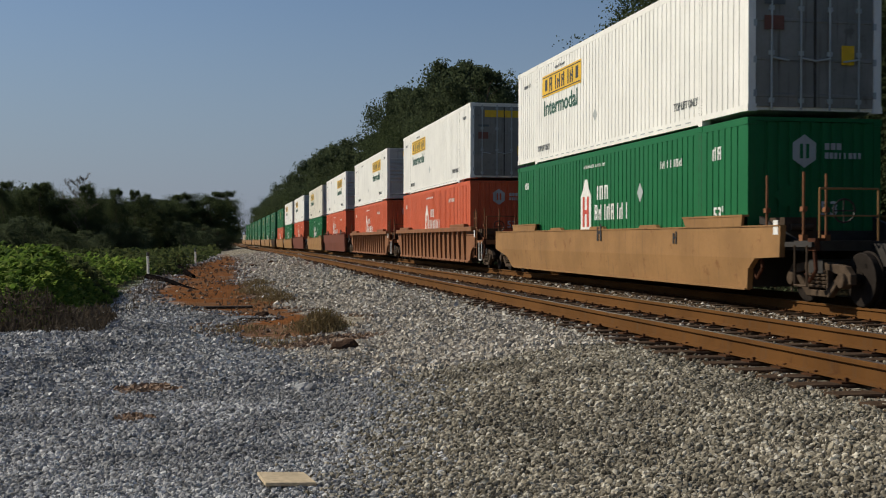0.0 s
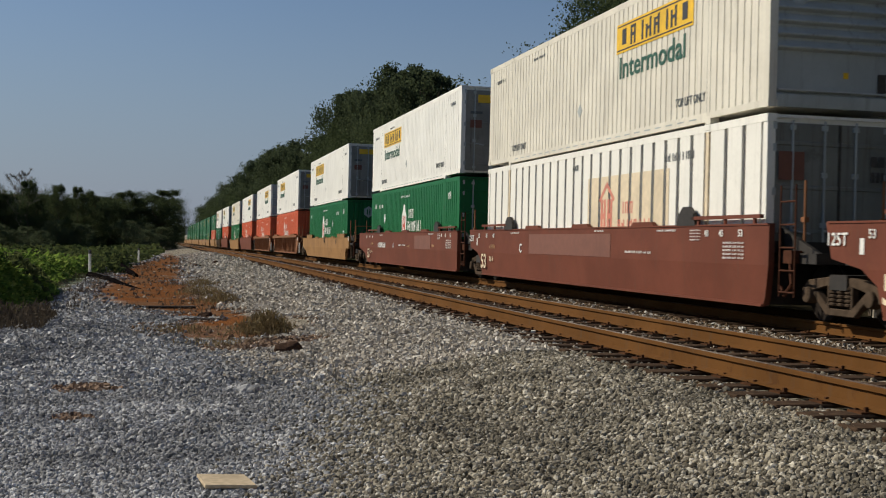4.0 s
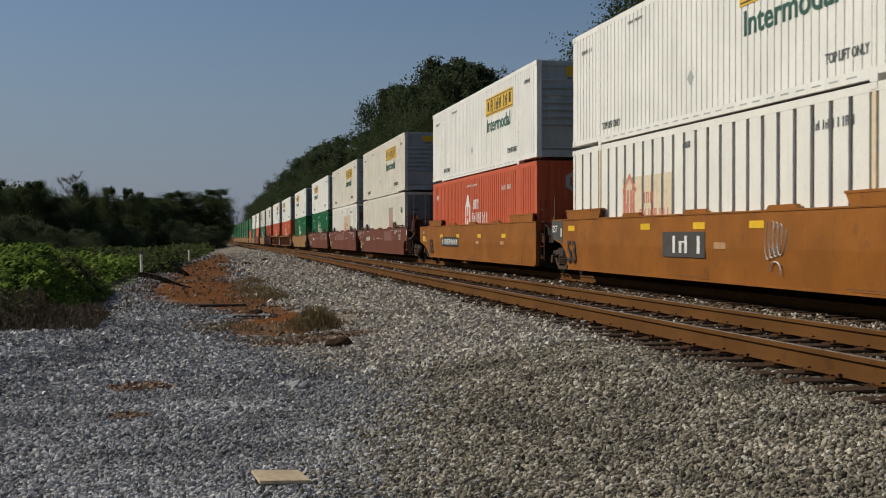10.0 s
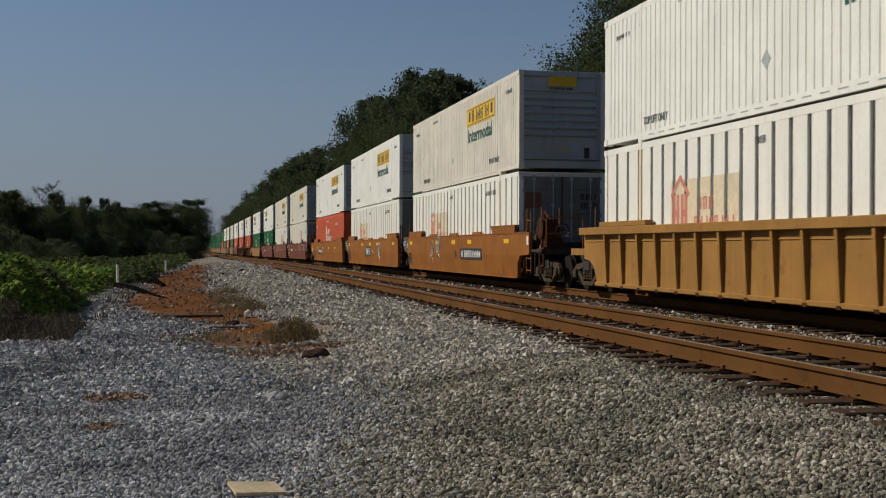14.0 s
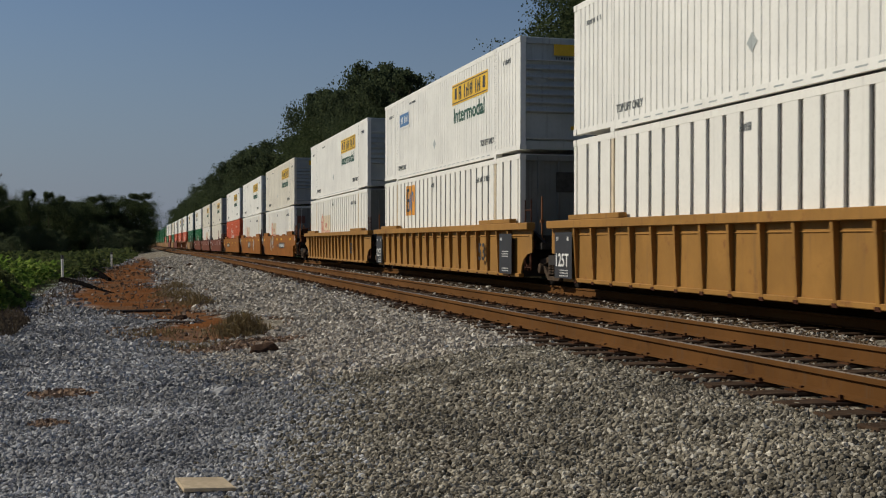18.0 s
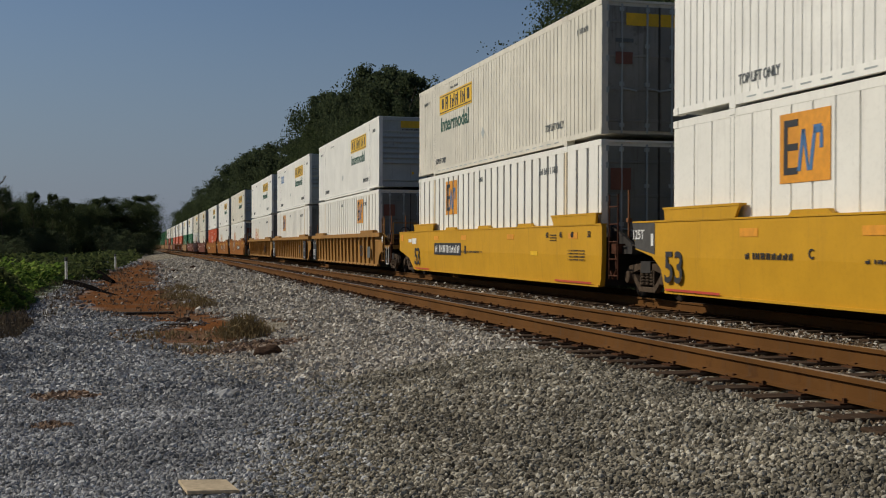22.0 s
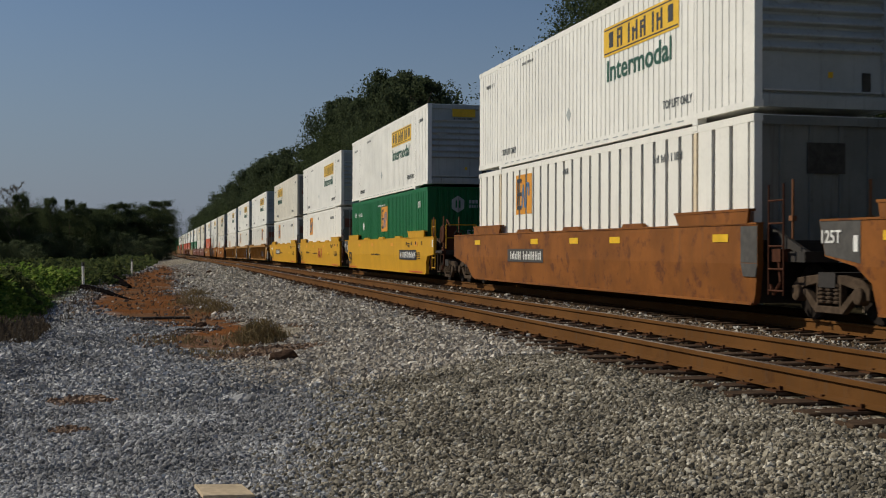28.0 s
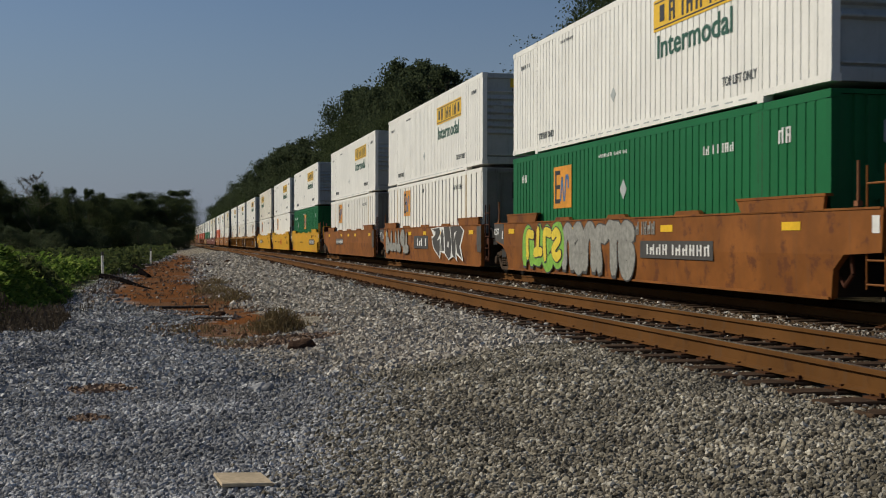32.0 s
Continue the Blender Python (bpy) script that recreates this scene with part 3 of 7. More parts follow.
def stones():
    rng = np.random.default_rng(4)
    bands = ((3.6, 8.5, 2000, 0.042, 0), (8.5, 12, 1250, 0.05, 0), (12, 17, 680, 0.059, 1), (17, 26, 300, 0.074, 1), (26, 50, 90, 0.098, 1), (50, 110, 16, 0.16, 1))
    for name, brown, label in (("gravel", False, "loose grey gravel"), ("ballast", True, "loose grey-brown track ballast")):
        for shape in (0, 1):
            heaps = {"plain": ([], []), "dirt": ([], []), "oily": ([], [])}
            for y0, y1, dens, size, sh in bands:
                if sh != shape:
                    continue
                x0, x1 = (max(-0.30 * y1 - 1.2, -5.5), 2.8) if not brown else (0.4, min(0.72 * y1 + 0.8, 9.7))
                k = int((x1 - x0) * (y1 - y0) * dens)
                x, y = rng.uniform(x0, x1, k), rng.uniform(y0, y1, k)
                keep = (x > -0.26 * y - 0.6) & (x < 0.66 * y + 0.6)
                line = 1.35 + 0.4 * np.sin(y * 0.7) + rng.normal(0, 0.35, k)
                keep &= (x > line) if brown else (x <= line)
                keep &= ~((x < -2.3) & (y > 21))
                for px, py in zip(x[keep], y[keep]):
                    xs = px - bend(py)
                    kind = "plain"
                    if px < 4 and py > 17:
                        out = clay_bed(px, py) + rng.normal(0, 0.08)
                        if out < 1 and rng.random() < 0.95:
                            continue
                        if out < 1.45 and rng.random() < 1.6 - out * 0.9:
                            kind = "dirt"
                            if rng.random() < 0.4:
                                continue
                    if brown and xs > X_NEAR - 1.42:
                        if xs < X_NEAR + 1.42 and (rng.random() < 0.62 or min(abs(xs - X_NEAR + 0.75), abs(xs - X_NEAR - 0.75)) < 0.12):
                            continue
                        kind = "oily" if xs > X_NEAR - 1.15 + rng.normal(0, 0.12) and rng.random() < 0.93 else "plain"
                    elif py < 23 and px < 3 and stained(px, py):
                        kind = "dirt"
                        if rng.random() < 0.08:
                            continue
                    heaps[kind][0].append((px, py, ground_z(px, py) + size * (rng.uniform(-0.04, 0.30) if kind != "oily" else -0.1)))
                    heaps[kind][1].append(size * rng.uniform(0.5, 1.0) ** 0.8 * rng.choice((0.85, 1.0, 1.3)))
            # ballast in the far bands takes a paler colour than the near stones
            for kind, thing_name, material, words in (("plain", name, "stone_pale" if brown and shape else "stone_brown" if brown else "stone_grey", label + " covering the ground"),
                                                      ("dirt", "stained_gravel", "stone_dirt", "dirt-stained brown gravel in bare patches"),
                                                      ("oily", "oily_ballast", "stone_oily", "oily rust-stained ballast in and beside the rails")):
                pts, sizes = heaps[kind]
                if not pts:
                    continue
                me = scatter_mesh(thing_name, np.array(pts), np.array(sizes), material, *(LUMP if shape == 0 else BLOCK), rng, (0.6, 1.15), 0.24 if shape == 0 else 0.28)
                tagged(new(thing_name if shape == 0 else "far_" + thing_name, me), words, "gravel", kind="stuff")


stones()


# ---- tracks ----
RAIL = [(-0.07, 0), (0.07, 0), (0.07, 0.012), (0.012, 0.03), (0.01, 0.125), (0.036, 0.135), (0.036, 0.168), (0.028, 0.173),
        (-0.028, 0.173), (-0.036, 0.168), (-0.036, 0.135), (-0.01, 0.125), (-0.012, 0.03), (-0.07, 0.012)]


def rail_mesh(x, z_top, s0, s1):
    ss = np.concatenate([np.arange(s0, 60, 3), np.arange(60, s1 + 1, 12)])
    verts, faces, top = [], [], []
    k = len(RAIL)
    for s in ss:
        for px, pz in RAIL:
            verts.append((x + bend(s) + px, s, fall(s) + z_top - 0.173 + pz))
    for j in range(len(ss) - 1):
        for i in range(k):
            a, b = j * k + i, j * k + (i + 1) % k
            faces.append((a, b, b + k, a + k))
            top.append(1 if i in (7,) else 0)
    me = bpy.data.meshes.new("rail")
    me.from_pydata(verts, [], faces)
    me.materials.append(M["rail_side"])
    me.materials.append(M["rail_top"])
    me.polygons.foreach_set("material_index", top)
    return me


def tie_fill(bm):
    box(bm, -1.30, 1.30, -0.115, 0.115, -0.18, 0.0)


def plate_fill(bm):
    box(bm, -0.16, 0.16, -0.085, 0.085, 0.0, 0.014)
    for sx, sy, h in ((-0.10, -0.05, 0.045), (-0.11, 0.05, 0.026), (0.10, -0.052, 0.03), (0.10, 0.045, 0.05)):
        box(bm, sx - 0.013, sx + 0.013, sy - 0.011, sy + 0.011, 0.014, h)


def track(name, x, z_top, label, detailed_to):
    t = thing(name, label, "railway track", kind="structure")
    for dx in (-0.752, 0.752):
        part("rail", rail_mesh(x + dx, z_top, -12, 640), t)
    tie = made("tie", "tie", tie_fill, 0.012)
    plate = made("tie_plate", "plate_rust", plate_fill)
    rng = random.Random(3 if x < 8 else 5)
    far_bm = []
    s = -6.0
    while s < 260:
        m = pose(x + bend(s) + rng.uniform(-0.06, 0.06), s, fall(s) + z_top - 0.19, 0, 0, rng.uniform(-0.8, 0.8))
        if s < detailed_to:
            ob = part("tie", tie, t, m)
            if s > 2:
                for dx in (-0.752, 0.752):
                    part("tie_plate", plate, ob, (dx, 0, 0.0))
        else:
            far_bm.append(m)
        s += 0.53 if s < 120 else 1.06
    bm = bmesh.new()
    for m in far_bm:
        vs = box(bm, -1.3, 1.3, -0.115, 0.115, -0.18, 0)
        for v in vs:
            v.co = m @ v.co
    me = bpy.data.meshes.new("far_ties")
    bm.to_mesh(me)
    bm.free()
    me.materials.append(M["tie"])
    tagged(part("far_ties", me, t), kind="stuff")


track("near_track", X_NEAR, Z_NEAR, "empty track with rusty brown rails on dark ties", 62)
track("train_track", X_TRAIN, -0.01, "track under the freight train, rusty rails on ties", 40)


# ---- containers ----
LEN, WID, HGT = 16.15, 2.59, 2.90
HW = WID / 2


def corrugated(pitch, groove, depth, y0, y1, z0, z1, slope=0.010):
    """A side wall of upright flats with grooves between them, outer face at x = -HW."""
    def fill(bm):
        pts = [(y0, 0.0)]
        k = max(1, round((y1 - y0) / pitch))
        p = (y1 - y0) / k
        for i in range(k):
            a = y0 + (i + 1) * p
            if i < k - 1:
                h = groove / 2
                pts += [(a - h - slope, 0.0), (a - h, depth), (a + h, depth), (a + h + slope, 0.0)]
        pts.append((y1, 0.0))
        lo = [bm.verts.new((-HW + d, y, z0)) for y, d in pts]
        hi = [bm.verts.new((-HW + d, y, z1)) for y, d in pts]
        for i in range(len(pts) - 1):
            bm.faces.new((lo[i], lo[i + 1], hi[i + 1], hi[i]))
        inner = [bm.verts.new((-HW + 0.07, y, z)) for y, z in ((y0, z0), (y1, z0), (y1, z1), (y0, z1))]
        bm.faces.new(inner)
    return fill


def panelled_gaps(y0, y1, pitch):
    k = max(1, round((y1 - y0) / pitch))
    return [y0 + (y1 - y0) * i / k for i in range(k + 1)]


TURN = Matrix.Translation((0, LEN, 0)) @ Matrix.Rotation(math.pi, 4, "Z")


def core_fill(bm):
    box(bm, -HW + 0.06, HW - 0.06, 0.07, LEN - 0.07, 0.12, HGT - 0.05)


def roof_fill(bm):
    box(bm, -HW + 0.02, HW - 0.02, 0.02, LEN - 0.02, HGT - 0.06, HGT - 0.012)
    for i in range(40):
        y = 0.5 + i * (LEN - 1) / 39
        box(bm, -HW + 0.12, HW - 0.12, y - 0.08, y + 0.08, HGT - 0.012, HGT + 0.004)


def corner_posts_fill(x, y):
    def fill(bm):
        box(bm, x - 0.07, x + 0.07, y - 0.07, y + 0.07, 0.10, HGT - 0.10)
        box(bm, x - 0.085, x + 0.085, y - 0.085, y + 0.085, HGT - 0.13, HGT - 0.005)
        box(bm, x - 0.085, x + 0.085, y - 0.085, y + 0.085, 0.09, 0.22)
    return fill


def bottom_rail_fill(bm):
    box(bm, -HW - 0.002, -HW + 0.08, 2.02, LEN - 2.02, 0.045, 0.21)
    box(bm, -HW - 0.002, -HW + 0.08, 0.16, 2.02, 0.10, 0.21)
    box(bm, -HW - 0.002, -HW + 0.08, LEN - 2.02, LEN - 0.16, 0.10, 0.21)
    for y in (2.1, LEN - 2.1):
        box(bm, -HW - 0.006, -HW + 0.17, y - 0.10, y + 0.10, 0.0, 0.14)


def rail_slots_fill(bm):
    for i in range(22):
        y = 2.7 + i * (LEN - 5.4) / 21
        box(bm, -HW - 0.005, -HW, y - 0.14, y + 0.14, 0.115, 0.14)


def top_rail_fill(bm):
    box(bm, -HW - 0.004, -HW + 0.07, 0.15, LEN - 0.15, HGT - 0.13, HGT)
    for y in (2.1, LEN - 2.1):
        box(bm, -HW - 0.012, -HW + 0.17, y - 0.10, y + 0.10, HGT - 0.10, HGT + 0.002)


def mid_post_fill(bm):
    box(bm, -HW - 0.003, -HW + 0.06, -0.055, 0.055, 0.14, HGT - 0.1)


def post_joint_fill(bm):
    box(bm, -HW - 0.0015, -HW + 0.03, -0.006, 0.006, 0.2, HGT - 0.12)


def nose_fill(bm):
    """End wall pressed into level ribs between a plain foot and a plain head."""
    prof = [(0.09, 0.10), (0.055, 0.10), (0.055, 0.98)]
    z = 1.0
    while z < 2.1:
        prof += [(0.055, z), (-0.03, z + 0.035), (-0.035, z + 0.06), (0.055, z + 0.17)]
        z += 0.21
    prof += [(0.055, HGT - 0.03), (0.09, HGT - 0.03)]
    prism(bm, prof, 0, -HW + 0.14, HW - 0.27)


def nose_strip_fill(bm):
    box(bm, HW - 0.25, HW - 0.14, -0.005, 0.09, 0.34, HGT - 0.17)


def nose_sill_fill(bm):
    prism(bm, [(0.055, 0.10), (-0.01, 0.10), (-0.02, 0.30), (0.055, 0.34)], 0, -HW + 0.14, HW - 0.14)


def nose_header_fill(bm):
    box(bm, -HW + 0.14, HW - 0.14, -0.015, 0.055, HGT - 0.17, HGT - 0.03)


# Thin edge strips whose pale colour stands for light caught along them.
def side_lit_trim_fill(bm):
    box(bm, -0.012, 0.012, -0.045, 0.055, 0.36, HGT - 0.17)


def level_lit_trim_fill(bm):
    box(bm, -HW + 0.16, HW - 0.30, -0.03, 0.055, -0.012, 0.012)


def smooth_nose_fill(bm):
    """Plain end sheet, set back between its posts."""
    box(bm, -HW + 0.14, HW - 0.14, 0.04, 0.09, 0.10, HGT - 0.03)


def nose_stake_fill(bm):
    box(bm, -0.035, 0.035, 0.005, 0.04, 0.28, HGT - 0.16)


def seal_fill(bm):
    box(bm, -0.02, 0.02, 0.008, 0.05, 0.18, HGT - 0.14)


def vent_fill(bm):
    box(bm, -0.34, 0.34, 0.004, 0.03, 1.95, 2.45)


def hatch_fill(bm):
    box(bm, HW - 0.62, HW - 0.47, 0.03, 0.055, 0.40, 0.70)


def corrugated_nose_fill(bm):
    pts = [(-HW + 0.14, 0.02)]
    k = 11
    p = (WID - 0.28) / k
    for i in range(k - 1):
        a = -HW + 0.14 + (i + 1) * p
        pts += [(a - 0.05, 0.02), (a - 0.03, 0.06), (a + 0.03, 0.06), (a + 0.05, 0.02)]
    pts.append((HW - 0.14, 0.02))
    lo = [bm.verts.new((x, y, 0.12)) for x, y in pts]
    hi = [bm.verts.new((x, y, HGT - 0.08)) for x, y in pts]
    for i in range(len(pts) - 1):
        bm.faces.new((lo[i], lo[i + 1], hi[i + 1], hi[i]))


def corr_rail_fill(bm):
    box(bm, -HW + 0.14, HW - 0.14, 0.0, 0.07, 0.08, 0.15)


def door_fill(bm):
    prof = [(0.09, 0.18), (0.03, 0.18)]
    for z in (0.35, 1.0, 1.7, 2.4):
        prof += [(0.03, z), (0.015, z + 0.01), (0.015, z + 0.06), (0.03, z + 0.07)]
    prof += [(0.03, HGT - 0.14), (0.09, HGT - 0.14)]
    prism(bm, prof, 0, -0.565, 0.565)


def lock_rod_fill(bm):
    rod(bm, (0, -0.005, 0.12), (0, -0.005, HGT - 0.1), 0.022)
    for z in (0.25, 1.1, 1.9, 2.65):
        box(bm, -0.05, 0.05, -0.015, 0.03, z, z + 0.08)


def lock_handle_fill(bm):
    rod(bm, (0, -0.03, 1.05), (0.32, -0.03, 1.0), 0.018)


def hinge_fill(bm):
    box(bm, -0.03, 0.03, -0.012, 0.03, 0, 0.12)


def logo_house(parent, y, z, k, back, front=None, side=-1):
    """A pointed shield with two uprights and a bar, as a plain shape."""
    def shield(bm):
        pts = [(-0.42, 0.12), (-0.28, 0.0), (0.28, 0.0), (0.42, 0.12), (0.42, 0.95), (0.22, 1.15), (0.1, 1.38), (-0.1, 1.38), (-0.22, 1.15), (-0.42, 0.95)]
        prism(bm, [(a * k, b * k) for a, b in pts], 0, -0.004, 0)
    part("emblem", made("emblem_%.2f" % k, back, shield), parent, (-1.299, y, z))
    if front:
        def bars(bm):
            for a in (-0.17, 0.17):
                box(bm, -0.008, 0, (a - 0.075) * k, (a + 0.075) * k, 0.2 * k, 0.95 * k)
            box(bm, -0.008, 0, -0.12 * k, 0.12 * k, 0.52 * k, 0.62 * k)
        part("emblem_stroke", made("emblem_bars_%.2f" % k, front, bars), parent, (-1.301, y, z))


def word_bars(name, parent, y_far, y_near, z0, z1, count, material, proud=1.300, seed=1):
    """Plain upright bars in place of lettering that names someone or cannot be read."""
    rng = random.Random(seed)
    w, h = (y_far - y_near) / count, z1 - z0

    def glyph(bm, y, kind, cut):
        a, b, st = y + w * 0.12, y + w * 0.80, w * 0.22
        box(bm, -0.004, 0, a, a + st, 0, h)
        if kind != 0:
            box(bm, -0.004, 0, b - st, b, 0, h * cut)
        if kind in (1, 3):
            box(bm, -0.004, 0, a + st, b - st, h * 0.42, h * 0.58)
        if kind in (2, 3):
            box(bm, -0.004, 0, a + st, b - st, h * 0.86 * cut, h * cut)
    marks = [(i * w, rng.randrange(4), rng.choice((0.7, 0.85, 1.0))) for i in range(count)]
    if h < 0.18:
        key = "bars_%.2f_%.2f_%d_%d" % (y_far - y_near, h, count, seed)
        return tagged(part(name, made(key, material, lambda bm: [glyph(bm, *m) for m in marks]), parent, (-proud, y_near, z0)), kind="stuff")
    for y, kind, cut in marks:
        me = made("glyph_%.3f_%.3f_%d_%.2f" % (w, h, kind, cut), material, lambda bm: glyph(bm, 0, kind, cut))
        part(name, me, parent, (-proud, y_near + y, z0))


def end_flat(name, parent, x0, x1, z0, z1, material, y):
    """A thin plate on the near end wall."""
    me = made("end_plate_%.2f_%.2f" % (x1 - x0, z1 - z0), material, lambda bm: box(bm, 0, x1 - x0, -0.004, 0, 0, z1 - z0))
    return part(name, me, parent, (x0, y, z0))


def end_bars(name, parent, x0, x1, z0, z1, count, material, y, seed):
    """Plain bars in place of small lettering on the near end wall."""
    rng = random.Random(seed)
    w = (x1 - x0) / count
    cuts = [rng.choice((0.55, 0.75, 0.75, 0.35)) for i in range(count)]

    def fill(bm):
        for i, c in enumerate(cuts):
            box(bm, i * w, i * w + w * c, -0.004, 0, 0, z1 - z0)
    me = made("end_bars_%.2f_%.2f_%d_%d" % (x1 - x0, z1 - z0, count, seed), material, fill)
    return tagged(part(name, me, parent, (x0, y, z0)), kind="stuff")


def on_end(x, z, y=-0.004):
    return Matrix(((1, 0, 0, x), (0, 0, -1, y), (0, 1, 0, z), (0, 0, 0, 1)))


def container(kind, label, colour, flip=False, end="nose", dirty=False):
    """A 53-foot box. flip puts the signs towards the far end; end is what the near end wall shows."""
    c = thing("container", label, "container", "containers on the train")
    skin = colour
    part("body", made("core", skin, core_fill), c)
    part("roof", made("roof", skin, roof_fill), c)
    if kind == "panel":
        # Dark backing of the joints, with groove shade put into its colour.
        wall = made("panel_wall", "grey_gap", corrugated(3.0, 0.02, 0.0, 0.14, LEN - 0.14, 0.2, HGT - 0.12))
        for m in (Matrix.Translation((0.045, 0, 0)), TURN @ Matrix.Translation((0.045, 0, 0))):
            part("backing", wall, c, m)
        for y0, y1 in ((0.14, 2.04), (2.16, LEN - 2.16), (LEN - 2.04, LEN - 0.14)):
            g = panelled_gaps(y0, y1, 0.56)
            for a, b in zip(g, g[1:]):
                w = b - a
                pm = made("panel_%.3f" % w, skin, lambda bm: prism(bm, [(-HW + 0.05, 0.058), (-HW + 0.05, w - 0.058), (-HW, w - 0.066), (-HW, 0.066)], 2, 0.2, HGT - 0.13))
                part("panel", pm, c, (0, a, 0))
        part("panel_sheet", made("far_sheet", skin, corrugated(0.56, 0.09, 0.05, 0.14, LEN - 0.14, 0.2, HGT - 0.12)), c, TURN)
    else:
        pitch, groove, depth = {"fine": (0.245, 0.02, 0.014), "corr": (0.275, 0.05, 0.014), "wide": (0.56, 0.022, 0.02)}[kind]
        for y0, y1 in ((0.14, 2.04), (2.16, LEN - 2.16), (LEN - 2.04, LEN - 0.14)):
            me = made("wall_%s_%.2f" % (kind, y1 - y0), skin, corrugated(pitch, groove, depth, 0.0, y1 - y0, 0.2, HGT - 0.12))
            part("side_wall", me, c, (0, y0, 0))
            part("side_wall", me, c, TURN @ Matrix.Translation((0, y0, 0)))
    for m in (Matrix(), TURN):
        part("bottom_rail", made("bottom_rail", skin, bottom_rail_fill), c, m)
        part("top_rail", made("top_rail", skin, top_rail_fill), c, m)
    tagged(part("rail_marking", made("slot_row", "alu", rail_slots_fill), c), kind="stuff")
    for y in (2.1, LEN - 2.1):
        part("lifting_post", made("lifting_post", skin if kind != "panel" else "cream", mid_post_fill), c, (0, y, 0))
        if kind != "panel":
            for d in (-0.062, 0.062):
                part("post_joint", made("post_joint", "grey_gap", post_joint_fill), c, (0, y + d, 0))
    for x in (-HW + 0.07, HW - 0.07):
        for y in (0.07, LEN - 0.07):
            part("corner_post", made("corner_post_%.2f_%.2f" % (x, y), skin, corner_posts_fill(x, y)), c)
    # White boxes get darker ends: grime, plus end shade put into the colour.
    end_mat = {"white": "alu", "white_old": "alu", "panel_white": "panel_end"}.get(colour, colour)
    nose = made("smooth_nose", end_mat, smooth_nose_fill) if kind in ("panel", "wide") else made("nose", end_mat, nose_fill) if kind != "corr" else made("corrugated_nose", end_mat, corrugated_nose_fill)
    door = made("door", end_mat if end_mat != "alu" else "door_grime_shade", door_fill)
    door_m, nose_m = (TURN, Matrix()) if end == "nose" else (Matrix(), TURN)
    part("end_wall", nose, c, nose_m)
    if kind == "corr":
        for z in (0.0, HGT - 0.15):
            part("end_rail", made("corr_rail", end_mat, corr_rail_fill), c, nose_m @ Matrix.Translation((0, 0, z)))
    elif end == "nose":
        part("end_sill", made("nose_sill", end_mat, nose_sill_fill), c)
        part("end_header", made("nose_header", end_mat, nose_header_fill), c)
        if kind == "fine":
            part("end_strip", made("nose_strip", end_mat, nose_strip_fill), c)
            # Pale strips paint the bright lines along the end wall's edges.
            part("side_trim", made("side_trim", "trim", side_lit_trim_fill), c, (HW - 0.26, 0, 0))
            for z in (0.37, 2.32):
                part("level_trim", made("level_trim", "trim", level_lit_trim_fill), c, (0, 0, z))
        else:
            for x in (-0.8, -0.27, 0.27, 0.8):
                part("end_stake", made("nose_stake", end_mat, nose_stake_fill), c, (x, 0, 0))
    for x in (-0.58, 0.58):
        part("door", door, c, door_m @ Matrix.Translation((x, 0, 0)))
    if end == "door":
        part("door_seal", made("door_seal", "grey_gap", seal_fill), c)
        if colour == "panel_white":
            end_flat("end_patch", c, -1.1, -0.65, 1.85, 2.3, "brown_patch", -0.016)
            for z in (2.1, 1.85):
                end_bars("end_mark", c, 0.55, 1.1, z, z + 0.17, 4 if z > 2 else 6, "end_grey", -0.016, 5)
        elif kind == "fine":
            end_flat("end_patch", c, -1.0, -0.62, 1.55, 1.8, "brown_patch", -0.016)
            end_flat("end_patch", c, 0.5, 0.75, 0.95, 1.3, "sign_yellow", -0.016)
            end_flat("end_mark", c, -1.0, -0.6, 2.0, 2.08, "grey_ink", -0.016)
        for x in (-0.85, -0.28, 0.28, 0.85):
            part("lock_rod", made("lock_rod", "alu", lock_rod_fill), c, (x, 0, 0))
            part("lock_handle", made("lock_handle", "alu", lock_handle_fill), c, Matrix.Translation((x, 0, 0)) @ Matrix.Diagonal((1 if x < 0 else -1, 1, 1, 1)))
        for x in (-HW + 0.13, HW - 0.13):
            for z in (0.35, 0.95, 1.6, 2.3, 2.65):
                part("hinge", made("hinge", "alu", hinge_fill), c, (x, 0, z))
    elif kind in ("panel", "wide"):
        part("vent", made("vent", "grey_gap", vent_fill), c)
    elif kind != "corr":
        part("hatch", made("hatch", "grey_gap", hatch_fill), c)
        end_flat("end_mark", c, 0.05, 0.14, 0.6, 0.7, "sign_yellow", 0.05)
        end_bars("end_mark", c, -0.35, 0.35, 2.36, 2.42, 10, "end_grey", 0.05, 6)
    return c


